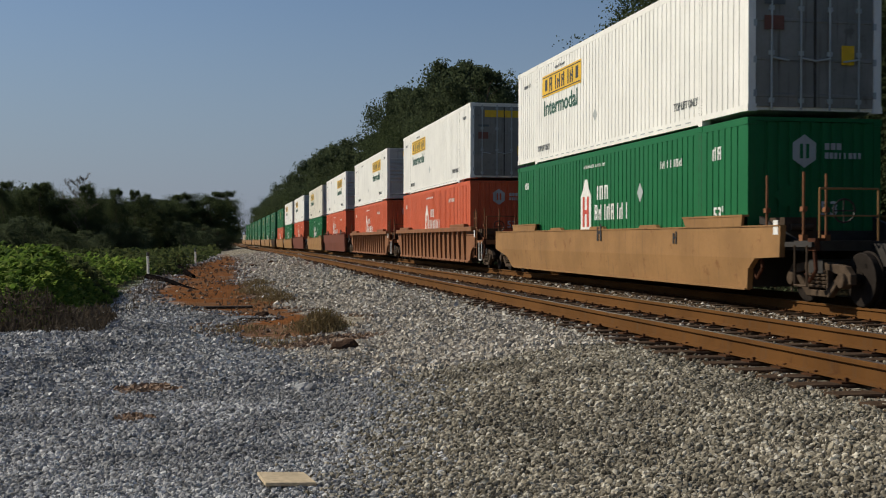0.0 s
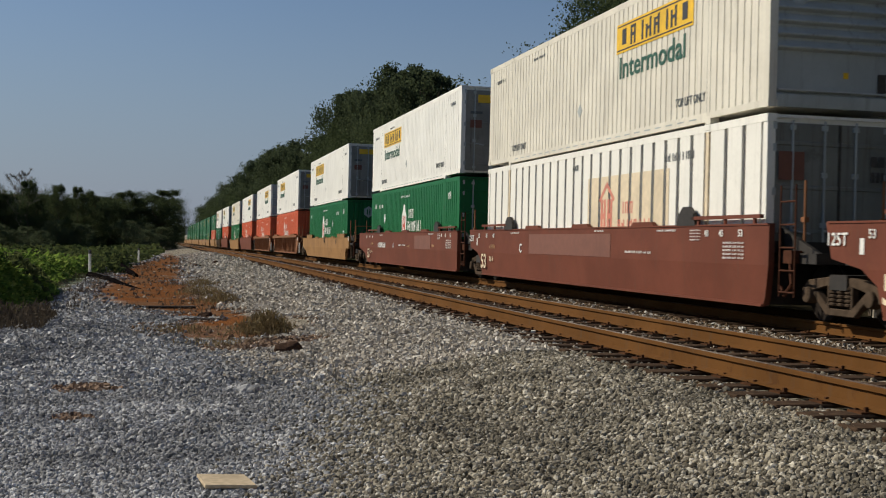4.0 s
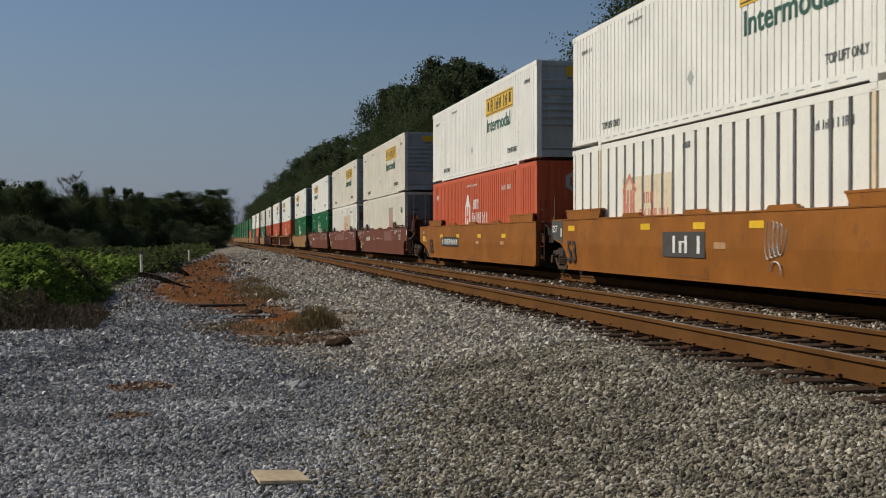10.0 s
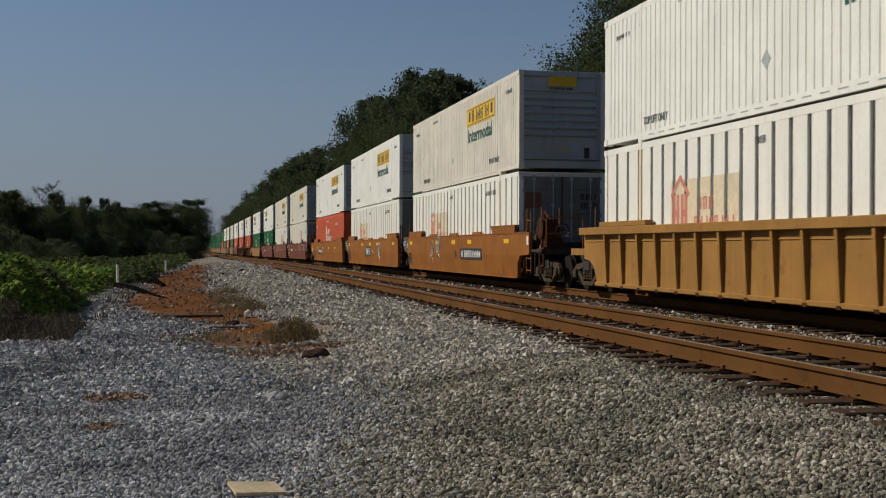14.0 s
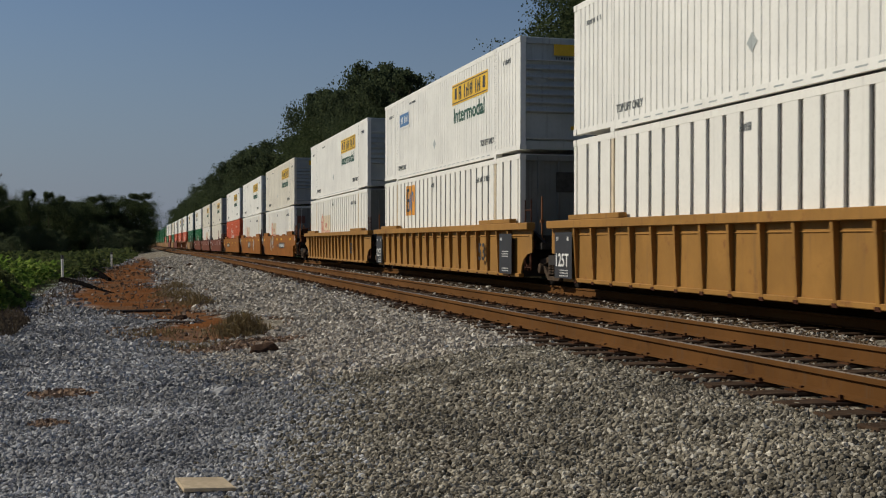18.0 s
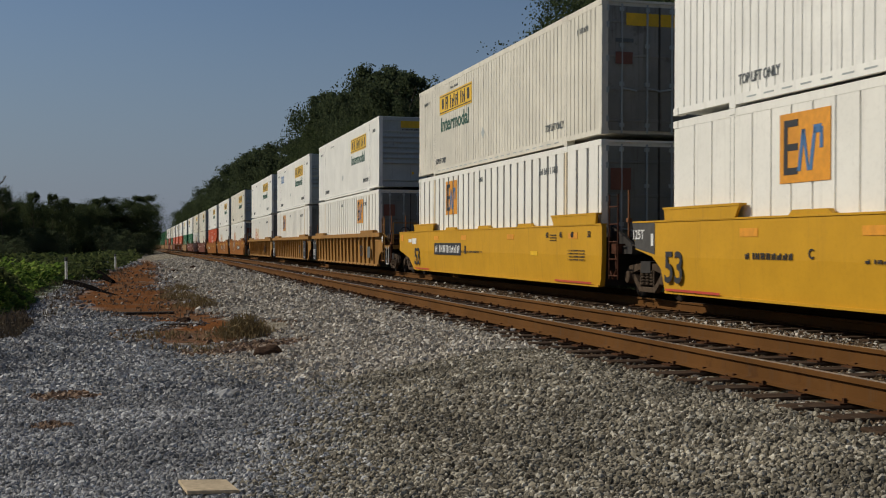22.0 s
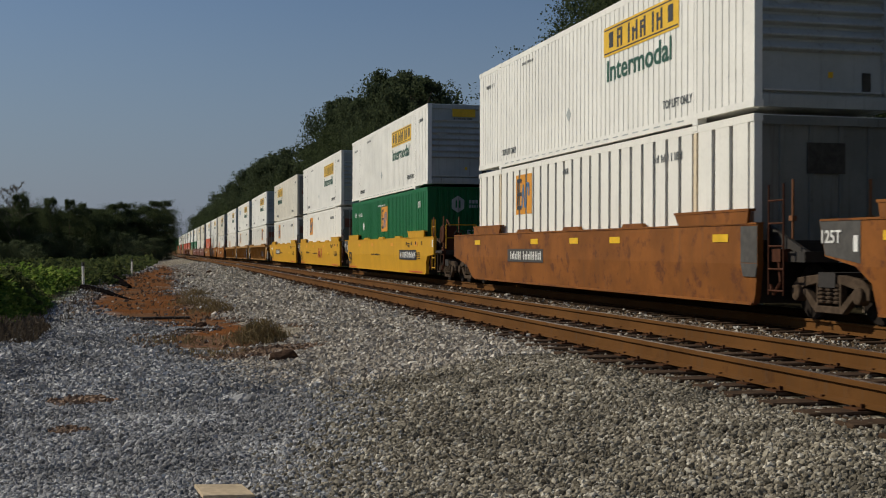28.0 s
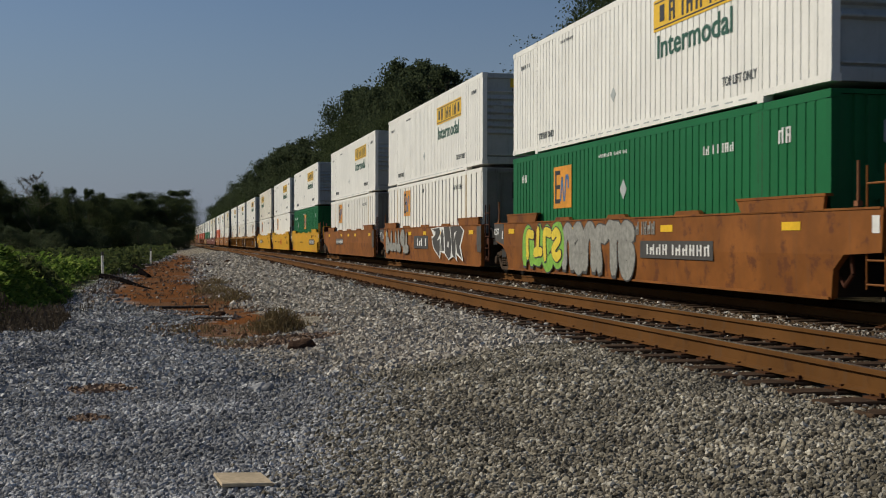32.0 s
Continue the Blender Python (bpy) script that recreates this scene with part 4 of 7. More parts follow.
def top_box(flip=False, end="nose", old=False, word="dark_green_ink"):
    """White box with a yellow sign over the word Intermodal."""
    c = container("fine", "white corrugated freight container with a yellow sign, stacked on another", "white_old" if old else "white", flip, end)
    far = 13.39 if flip else 6.42            # the sign's end away from the viewer's right
    flat("sign", c, far - 3.66, far, 1.86, 2.47, "sign_yellow", 1.301, "yellow sign panel")
    flat("sign_frame", c, far - 3.62, far - 0.04, 2.40, 2.425, "ink", 1.306)
    flat("sign_frame", c, far - 3.62, far - 0.04, 1.905, 1.93, "ink", 1.306)
    word_bars("sign_bar", c, far - 0.66, far - 3.0, 1.97, 2.36, 6, "ink", 1.306, seed=4)
    for d in (0.3, 3.2):
        flat("sign_emblem", c, far - d - 0.22, far - d, 2.02, 2.34, "ink", 1.306)
    me = letters("Intermodal", 0.62, word, 1.18)
    part("lettering", me, c, on_side(far - 0.18, 1.33))
    part("notice", letters("TOP LIFT ONLY", 0.225, "grey_ink", 0.78), c, on_side(3.45, 0.43))
    part("notice", letters("TOP LIFT ONLY", 0.225, "grey_ink", 0.78), c, on_side(LEN - 2.3, 0.35))
    word_bars("small_mark", c, LEN - 0.7, LEN - 1.5, 2.35, 2.45, 5, "grey_ink", seed=2)
    word_bars("small_mark", c, 1.5, 0.75, 2.35, 2.47, 5, "grey_ink", seed=3)
    word_bars("small_mark", c, 12.2, 11.2, 2.55, 2.62, 7, "grey_ink", seed=8)
    def diamond(bm):
        prism(bm, [(0, -0.16), (0.16, 0), (0, 0.16), (-0.16, 0)], 0, -0.004, 0)
    part("placard_holder", made("placard_holder", "alu", diamond), c, (-1.298, 8.6, 0.9))
    if end == "nose":
        def plate(bm):
            box(bm, -0.42, 0.42, -0.004, 0, 0, 0.3)
        part("end_sign", made("end_sign", "sign_yellow", plate), c, (0.0, 0.0, 2.45), "small yellow sign")
        def dia(bm):
            prism(bm, [(0, -0.2), (0.2, 0), (0, 0.2), (-0.2, 0)], 1, -0.004, 0)
        part("end_placard", made("end_placard", "alu", dia), c, (-0.78, 0.0, 1.85))
    else:
        def plate(bm):
            box(bm, -0.85, 0.85, -0.004, 0, 0, 0.26)
        part("end_sign", made("door_sign", "sign_yellow", plate), c, (0.1, 0.014, 2.36), "yellow sign across the doors")
    return c


def painted_panels(name, c, y0, y1, z0, z1, material, proud, label=""):
    """Paint laid over the panels of a wall, broken by its joints."""
    for a, b in ((0.14, 2.04), (2.16, LEN - 2.16), (LEN - 2.04, LEN - 0.14)):
        g = panelled_gaps(a, b, 0.56)
        for p, q in zip(g, g[1:]):
            lo, hi = max(p + 0.067, y0), min(q - 0.067, y1)
            if hi - lo > 0.03:
                flat(name, c, lo, hi, z0, z1, material, proud, label)


def panel_box(logo, flip=False, end="door", kind="panel", wide=0.0):
    """White box of upright panels with dark joints."""
    c = container(kind, "white panelled freight container with upright joints in a wagon", "panel_white", flip, end)
    if logo == "orange":
        y = 12.6 if flip else 4.75
        orange_sign(c, y, 1.62, kind == "panel")
    elif logo == "faint":
        y = 12.0 if flip else 6.8
        painted_panels("patch", c, y - 2.45 - wide, y + 0.45 + wide, 0.72, 2.02 + 0.3 * wide, "cream", 1.298, "cream patch of repainted wall")
        def gable(bm):
            prism(bm, [(-0.44, 0.72), (-0.38, 0.66), (0.0, 0.98), (0.38, 0.66), (0.44, 0.72), (0.0, 1.10)], 0, -0.004, 0)
        def stem(bm):
            box(bm, -0.004, 0, -0.055, 0.055, 0.0, 0.72)
        def tie_bar(bm):
            box(bm, -0.004, 0, -0.05, 0.05, 0.30, 0.42)
        part("emblem", made("gable", "faint_red", gable), c, (-1.302, y, 1.02))
        for d in (-0.27, -0.10, 0.10, 0.27):
            part("emblem_stroke", made("gable_stem", "faint_red", stem), c, (-1.302, y + d, 1.02))
        for d in (-0.185, 0.185):
            part("emblem_stroke", made("gable_tie", "faint_red", tie_bar), c, (-1.3025, y + d, 1.02))
        word_bars("logo_bar", c, y - 0.75, y - 1.45, 1.42, 1.66, 3, "faint_red", 1.302, seed=5)
        word_bars("logo_bar", c, y - 0.6, y - 2.3, 1.06, 1.30, 8, "faint_red", 1.302, seed=6)
    word_bars("car_mark", c, 3.9, 2.6, 2.35, 2.5, 9, "grey_ink", seed=7)
    word_bars("size_mark", c, 9.0, 8.6, 2.45, 2.58, 3, "grey_ink", seed=9)
    return c


def cream_box():
    c = container("fine", "cream corrugated freight container with a faded red logo", "white_old", False, "door")
    flat("patch", c, 3.9, 5.3, 0.7, 2.25, "old_patch", 1.298, "grey-brown patch behind a faded logo")
    logo_house(c, 4.75, 0.98, 0.7, "faint_red", "old_patch")
    word_bars("logo_bar", c, 4.35, 3.95, 1.2, 1.5, 2, "faint_red", 1.303, seed=5)
    word_bars("car_mark", c, 1.4, 0.7, 1.9, 2.2, 3, "grey_ink", seed=7)
    return c


def orange_sign(c, y, z, jointed=False):
    """Orange panel with plain letter-like strokes in blue and black."""
    if jointed:
        painted_panels("logo_panel", c, y - 1.32, y, z, z + 1.02, "sign_orange", 1.300, "orange logo panel")
    else:
        flat("logo_panel", c, y - 1.32, y, z, z + 1.02, "sign_orange", 1.302, "orange logo panel")
    def e(bm):
        box(bm, -0.004, 0, -0.10, 0.0, 0, 0.8)
        for b in (0.0, 0.35, 0.7):
            box(bm, -0.004, 0, -0.38, -0.1, b, b + 0.1)
    part("logo_stroke", made("logo_e", "ink", e), c, (-1.307, y - 0.12, z + 0.12))
    def mm(bm):
        for a in (0.0, -0.3):
            prism(bm, [(a, 0.0), (a - 0.09, 0.0), (a - 0.2, 0.6), (a - 0.12, 0.6)], 0, -0.004, 0)
        prism(bm, [(-0.12, 0.6), (-0.2, 0.6), (-0.32, 0.0), (-0.26, 0.0)], 0, -0.004, 0)
        box(bm, -0.004, 0, -0.62, -0.42, 0.52, 0.64)
        box(bm, -0.004, 0, -0.66, -0.58, 0.3, 0.6)
    part("logo_stroke", made("logo_m", "blue", mm), c, (-1.307, y - 0.48, z + 0.16))


def colour_box(colour, logo, flip=False, end="nose"):
    words = {"green": "green corrugated freight container", "red": "orange-red corrugated freight container", "beige": "beige corrugated freight container"}[colour]
    c = container("corr", words + " in the well of a wagon", colour, flip, end)
    if logo == "house":
        y = 8.8 if flip else 9.3
        front = {"green": "red_ink", "red": "red"}[colour]
        logo_house(c, y, 0.82, 1.02, "white_ink", front)
        word_bars("logo_bar", c, y - 0.65, y - 1.75, 1.68, 2.02, 3, "white_ink", seed=5)
        word_bars("logo_bar", c, y - 0.65, y - 3.1, 1.18, 1.56, 8, "white_ink", seed=6)
    else:
        orange_sign(c, 12.6 if flip else 8.6, 1.45)
    far_marks = (logo == "house") == flip
    num, dia = (14.4, 12.9) if far_marks else (4.3, 5.4 if logo == "house" else 8.0)
    word_bars("number_bar", c, num, num - (1.1 if far_marks else 1.3), 2.20, 2.36, 7, "white_ink", seed=7)
    if colour != "red":
        word_bars("size_mark", c, 1.55, 1.1, 2.2, 2.45, 2, "white_ink", seed=9)
        part("size_mark", letters("53'", 0.38, "white_ink"), c, on_side(1.45, 1.05))
    word_bars("size_mark", c, LEN - 0.8, LEN - 1.3, 2.2, 2.4, 2, "white_ink", seed=3)
    word_bars("size_mark", c, 9.5, 7.8, 2.5, 2.58, 10, "white_ink", seed=4)
    def diamond(bm):
        prism(bm, [(0, -0.22), (0.19, 0), (0, 0.22), (-0.19, 0)], 0, -0.004, 0)
    if colour != "red":
        part("placard", made("placard", "white_ink" if far_marks else "alu", diamond), c, (-1.300, dia, 1.75))
    if end == "nose":
        def hexagon(bm):
            prism(bm, [(0.26 * math.cos(i * math.pi / 3 + math.pi / 6), 0.3 * math.sin(i * math.pi / 3 + math.pi / 6)) for i in range(6)], 1, -0.004, 0)
        part("end_emblem", made("end_emblem", "alu", hexagon), c, (-0.2, 0.018, 2.3))
        for x in (-0.29, -0.17):
            end_flat("end_stroke", c, x, x + 0.06, 2.17, 2.43, colour, 0.013)
        end_bars("end_mark", c, 0.2, 0.55, 2.33, 2.45, 3, "alu", 0.018, 3)
        end_bars("end_mark", c, 0.2, 0.95, 2.17, 2.28, 8, "alu", 0.018, 4)
        part("size_mark", letters("53", 0.36, "alu"), c, on_end(0.12, 1.15, 0.016))
        def dia(bm):
            prism(bm, [(0, -0.24), (0.24, 0), (0, 0.24), (-0.24, 0)], 1, -0.004, 0)
        part("end_placard", made("dark_placard", colour, dia), c, (-0.55, 0.018, 1.5))
    return c


# ---- wagons ----
SIDE = 1.43


def end_profile(kind):
    """Offsets beyond the well of a side's end, from the low edge up: a 'joint' end is cut straight, others reach out over the wheels."""
    if kind == "straight":
        return [(0.14, 0.19), (0.22, 0.34), (0.36, 0.82), (0.36, 1.10), (0.36, 1.46)]
    if kind == "square":
        return [(0.16, 0.19), (0.26, 0.60), (0.55, 0.82), (1.46, 0.86), (1.5, 1.46)]
    if kind == "long":
        return [(0.42, 0.19), (1.0, 0.56), (2.44, 0.82), (2.45, 1.10), (2.45, 1.46)]
    return [(0.18, 0.19), (0.28, 0.60), (0.62, 0.82), (1.35, 0.95), (1.5, 1.46)]


def smooth_side(near, far):
    """A pressed side with a crease at two fifths of its height."""
    def fill(bm):
        mid, low = 0.82, 0.19
        a, b = end_profile(near), end_profile(far)

        def x_at(z):
            return -SIDE + (0.0 if z >= mid else 0.05 * (mid - z) / (mid - low))
        v = {}

        def vert(y, z, dx):
            k = (round(y, 3), round(z, 3), dx)
            if k not in v:
                v[k] = bm.verts.new((x_at(z) + dx, y, z))
            return v[k]
        left = [(-y, z) for y, z in a]
        right = [(LEN + y, z) for y, z in b]
        m = [i for i, p in enumerate(a) if p[1] == mid][0]
        n = [i for i, p in enumerate(b) if p[1] == mid][0]
        for dx in (0.0, 0.10):
            f1 = [vert(y, z, dx) for y, z in right[:n + 1] + left[:m + 1][::-1]]
            f2 = [vert(y, z, dx) for y, z in right[n:] + left[m:][::-1]]
            bm.faces.new(f1 if dx else f1[::-1])
            bm.faces.new(f2 if dx else f2[::-1])
        ring = right + left[::-1]
        for (y0, z0), (y1, z1) in zip(ring, ring[1:] + ring[:1]):
            bm.faces.new((vert(y0, z0, 0.0), vert(y1, z1, 0.0), vert(y1, z1, 0.10), vert(y0, z0, 0.10)))
    return fill


def far_panel_fill(bm):
    """Dark plate on the reaching end of a side."""
    prism(bm, [(LEN + 0.50, 0.86), (LEN + 1.34, 0.97), (LEN + 1.485, 1.45), (LEN + 0.50, 1.45)], 0, -SIDE - 0.006, -SIDE)


def near_panel_fill(bm):
    prism(bm, [(-0.35, 0.84), (0.18, 0.84), (0.18, 1.42), (-0.35, 1.42)], 0, -SIDE - 0.005, -SIDE)
    prism(bm, [(-0.30, 0.62), (0.10, 0.62), (0.18, 0.83), (-0.35, 0.83)], 0, -SIDE - 0.004, -SIDE + 0.012)


def hook_fill(bm):
    """Rusty casting and chain-like bent bars hanging under the end of a side."""
    rod(bm, (-1.28, 0, 0.95), (-1.30, -0.10, 0.55), 0.035)
    rod(bm, (-1.30, -0.10, 0.55), (-1.30, 0.12, 0.36), 0.03)
    rod(bm, (-1.30, 0.12, 0.36), (-1.28, 0.26, 0.5), 0.028)
    box(bm, -1.33, -1.15, -0.12, 0.12, 0.86, 1.06)


def flange_fill(bm):
    """Raised guide over the end of the side."""
    prism(bm, [(-0.05, 1.46), (2.45, 1.46), (2.6, 1.66), (2.6, 1.70), (-0.1, 1.70)], 0, -SIDE - 0.02, -SIDE + 0.03)
    prism(bm, [(-SIDE - 0.03, 1.70), (-SIDE + 0.10, 1.70), (-SIDE + 0.10, 1.66), (-SIDE - 0.03, 1.66)], 1, -0.12, 2.62)


def guide_rail_fill(bm):
    box(bm, -SIDE - 0.02, -SIDE + 0.05, -0.1, 2.35, 1.56, 1.62)
    for y in (0.1, 1.1, 2.1):
        box(bm, -SIDE, -SIDE + 0.04, y, y + 0.06, 1.45, 1.57)


def hump_fill(bm):
    prism(bm, [(2.2, 1.46), (2.95, 1.46), (2.9, 1.66), (2.7, 1.80), (2.5, 1.80), (2.3, 1.68)], 0, -SIDE - 0.02, -SIDE + 0.06)


def top_lip(y0, y1):
    def fill(bm):
        box(bm, -SIDE - 0.015, -SIDE + 0.12, y0, y1, 1.445, 1.475)
        box(bm, -SIDE + 0.02, -SIDE + 0.12, -0.13, LEN + 0.15, 0.17, 0.21)
    return fill


def wedge_fill(bm):
    """A small lock block on the top edge."""
    prism(bm, [(-0.55, 1.475), (0.55, 1.475), (0.45, 1.55), (-0.45, 1.55)], 0, -SIDE, -SIDE + 0.09)


def ribbed_web_fill(bm):
    arc = [(-0.30, 0.20), (-0.36, 0.42), (-0.52, 0.62), (-0.80, 0.74), (-1.15, 0.78), (-1.15, 1.36)]
    left = arc
    right = [(LEN - y, z) for y, z in arc][::-1]
    prism(bm, left + right, 0, -SIDE + 0.05, -SIDE + 0.08)


def ribbed_chord_fill(bm):
    box(bm, -SIDE - 0.09, -SIDE + 0.13, -1.15, LEN + 1.15, 1.33, 1.50)
    box(bm, -SIDE + 0.0, -SIDE + 0.14, -0.30, LEN + 0.30, 0.17, 0.26)
    box(bm, -SIDE + 0.03, -SIDE + 0.09, -0.9, LEN + 0.9, 1.17, 1.20)


def ribbed_cap_fill(bm):
    box(bm, -SIDE - 0.08, -SIDE + 0.10, 0.2, 2.9, 1.50, 1.61)


def rib_fill(bm):
    prism(bm, [(-SIDE - 0.06, 1.33), (-SIDE + 0.05, 1.33), (-SIDE + 0.05, 0.22), (-SIDE + 0.0, 0.22), (-SIDE - 0.025, 0.6)], 1, -0.04, 0.04)


def rib_foot_fill(bm):
    """Small hanger at the foot of a rib."""
    box(bm, -SIDE - 0.015, -SIDE + 0.05, -0.055, 0.055, 0.175, 0.215)
    box(bm, -SIDE - 0.02, -SIDE - 0.0, -0.09, 0.03, 0.155, 0.18)


def floor_fill(bm):
    box(bm, -1.28, 1.28, 0.0, LEN, 0.20, 0.29)
    box(bm, -1.30, 1.30, -0.12, 0.0, 0.2, 1.2)
    box(bm, -1.30, 1.30, LEN, LEN + 0.12, 0.2, 1.2)


def platform_fill(bm):
    """End deck between the well and the coupling."""
    box(bm, -1.25, 1.25, -2.5, -0.12, 0.86, 1.02)
    box(bm, -0.35, 0.35, -3.1, -0.12, 0.62, 0.98)
    box(bm, -1.38, -1.05, -2.45, -1.55, 0.92, 1.0)
    for x in (-1.1, 1.1):
        prism(bm, [(-1.5, 1.02), (-0.12, 1.02), (-0.12, 1.45)], 0, x - 0.03, x + 0.03)


def short_platform_fill(bm):
    box(bm, -1.2, 1.2, -1.35, -0.12, 0.86, 1.02)
    box(bm, -0.35, 0.35, -1.85, -0.12, 0.60, 0.98)
    for x in (-1.1, 1.1):
        prism(bm, [(-1.3, 1.02), (-0.12, 1.02), (-0.12, 1.45)], 0, x - 0.03, x + 0.03)


def ladder_fill(bm):
    for dy in (-0.22, 0.22):
        rod(bm, (-1.40, dy, 0.35), (-1.40, dy, 2.05), 0.018)
    for z in (0.42, 0.75, 1.1, 1.45, 1.8):
        rod(bm, (-1.40, -0.22, z), (-1.40, 0.22, z), 0.016)


def end_label_fill(bm):
    box(bm, -SIDE - 0.006, -SIDE - 0.002, -1.42, -1.25, 1.12, 1.36)


def grab_fill(bm):
    rod(bm, (-1.22, -2.4, 1.0), (-1.22, -2.4, 1.85), 0.02)
    rod(bm, (-1.22, -2.4, 1.85), (-0.2, -2.4, 1.85), 0.02)
    rod(bm, (-0.2, -2.4, 1.0), (-0.2, -2.4, 1.85), 0.02)
    rod(bm, (-1.22, -2.4, 1.42), (-0.2, -2.4, 1.42), 0.016)


def step_fill(bm):
    for dy in (-0.2, 0.2):
        rod(bm, (-1.38, -2.1 + dy, 0.95), (-1.38, -2.1 + dy, 0.30), 0.02)
    rod(bm, (-1.38, -2.3, 0.30), (-1.38, -1.9, 0.30), 0.022)


def brake_wheel_fill(bm):
    k = 12
    for i in range(k):
        a, b = i * 2 * math.pi / k, (i + 1) * 2 * math.pi / k
        rod(bm, (-0.75 + 0.19 * math.cos(a), -2.32, 1.5 + 0.19 * math.sin(a)), (-0.75 + 0.19 * math.cos(b), -2.32, 1.5 + 0.19 * math.sin(b)), 0.016, 5)
    for i in range(4):
        a = i * math.pi / 2
        rod(bm, (-0.75, -2.3, 1.5), (-0.75 + 0.19 * math.cos(a), -2.32, 1.5 + 0.19 * math.sin(a)), 0.012, 5)


def upright_fill(bm):
    rod(bm, (0, 0, 0.95), (0, 0, 2.15), 0.026)
    box(bm, -0.05, 0.05, -0.06, 0.06, 0.95, 1.12)
    box(bm, -0.04, 0.04, -0.05, 0.05, 1.5, 1.58)


def winch_fill(bm):
    """Rusty brake winch on the end deck."""
    box(bm, -1.12, -0.62, -1.95, -1.35, 1.02, 1.42)
    prism(bm, [(-1.9, 1.42), (-1.4, 1.42), (-1.5, 1.78), (-1.75, 1.82)], 0, -1.05, -0.7)
    disc(bm, -1.18, -1.65, 1.55, 0, [(-0.02, 0.26), (0.0, 0.30), (0.05, 0.30), (0.07, 0.24)], 16)
    rod(bm, (-1.2, -1.65, 1.55), (-0.5, -1.65, 1.55), 0.06, 8)
    rod(bm, (-0.9, -1.2, 1.02), (-0.9, -1.2, 2.05), 0.035)
    rod(bm, (-0.9, -1.2, 2.05), (-0.9, -1.75, 1.8), 0.03)


def hose_fill(bm):
    pts = [(-0.3, -2.9, 0.75), (-0.32, -3.15, 0.5), (-0.3, -3.4, 0.38), (-0.28, -3.6, 0.42)]
    for p, q in zip(pts, pts[1:]):
        rod(bm, p, q, 0.03)


def brake_box_fill(bm):
    box(bm, -1.05, -0.45, -0.9, -0.35, 1.02, 1.42)
    rod(bm, (-0.95, -0.92, 1.25), (-0.55, -0.92, 1.25), 0.06, 8)


def coupler_fill(bm):
    box(bm, -0.12, 0.12, -3.45, -2.9, 0.70, 0.95)
    prism(bm, [(-0.22, -3.62), (0.05, -3.68), (0.24, -3.5), (0.2, -3.3), (-0.2, -3.3)], 2, 0.66, 1.0)
    rod(bm, (-0.1, -3.2, 0.7), (-0.6, -3.0, 0.45), 0.03)
    rod(bm, (-0.6, -3.0, 0.45), (-0.35, -3.55, 0.35), 0.03)


def side_frame_fill(bm):
    """Cast frame of a bogie: a bow with two openings beside the springs."""
    x0, x1 = -1.09, -0.98
    prism(bm, [(-1.12, 0.52), (-0.95, 0.66), (-0.35, 0.72), (0.35, 0.72), (0.95, 0.66), (1.12, 0.52), (1.12, 0.36), (0.95, 0.36), (0.8, 0.50), (0.35, 0.58),
                 (-0.35, 0.58), (-0.8, 0.50), (-0.95, 0.36), (-1.12, 0.36)], 0, x0, x1)
    prism(bm, [(-0.82, 0.46), (-0.68, 0.50), (-0.32, 0.24), (0.32, 0.24), (0.68, 0.50), (0.82, 0.46), (0.40, 0.13), (-0.40, 0.13)], 0, x0, x1)
    for a in (-0.36, 0.30):
        box(bm, x0, x1, a, a + 0.06, 0.22, 0.60)
    for y in (-0.89, 0.89):
        disc(bm, -1.10, y, 0.42, 0, [(-0.06, 0.09), (-0.05, 0.13), (0.1, 0.14)], 12)


def spring_fill(bm):
    prof = []
    for i in range(5):
        prof += [(i * 0.06, 0.06), (i * 0.06 + 0.018, 0.086), (i * 0.06 + 0.042, 0.086)]
    disc(bm, -1.03, 0, 0.26, 2, prof + [(0.31, 0.06)], 10)


def bolster_fill(bm):
    box(bm, -1.12, 1.12, -0.22, 0.22, 0.50, 0.72)
    disc(bm, 0, 0, 0.72, 2, [(0, 0.35), (0.12, 0.35)], 16)


def wheelset_fill(bm):
    for sgn in (-1, 1):
        x = sgn * 0.752
        disc(bm, x, 0, 0, 0, [(-0.065 * 1, 0.40), (-0.06, 0.42), (0.045, 0.42), (0.05, 0.45), (0.07, 0.45), (0.075, 0.40)] if sgn < 0 else
             [(-0.075, 0.40), (-0.07, 0.45), (-0.05, 0.45), (-0.045, 0.42), (0.06, 0.42), (0.065, 0.40)], 28)
        disc(bm, x + sgn * 0.065, 0, 0, 0, [(-0.02, 0.12), (0.03, 0.11)], 14)
        for i in range(3):
            a = i * 2.094
            box(bm, x + sgn * 0.068 - 0.006, x + sgn * 0.068 + 0.006, 0.25 * math.cos(a) - 0.03, 0.25 * math.cos(a) + 0.03, 0.25 * math.sin(a) - 0.03, 0.25 * math.sin(a) + 0.03)
    rod(bm, (-1.05, 0, 0), (1.05, 0, 0), 0.085, 12)


SPIN = []


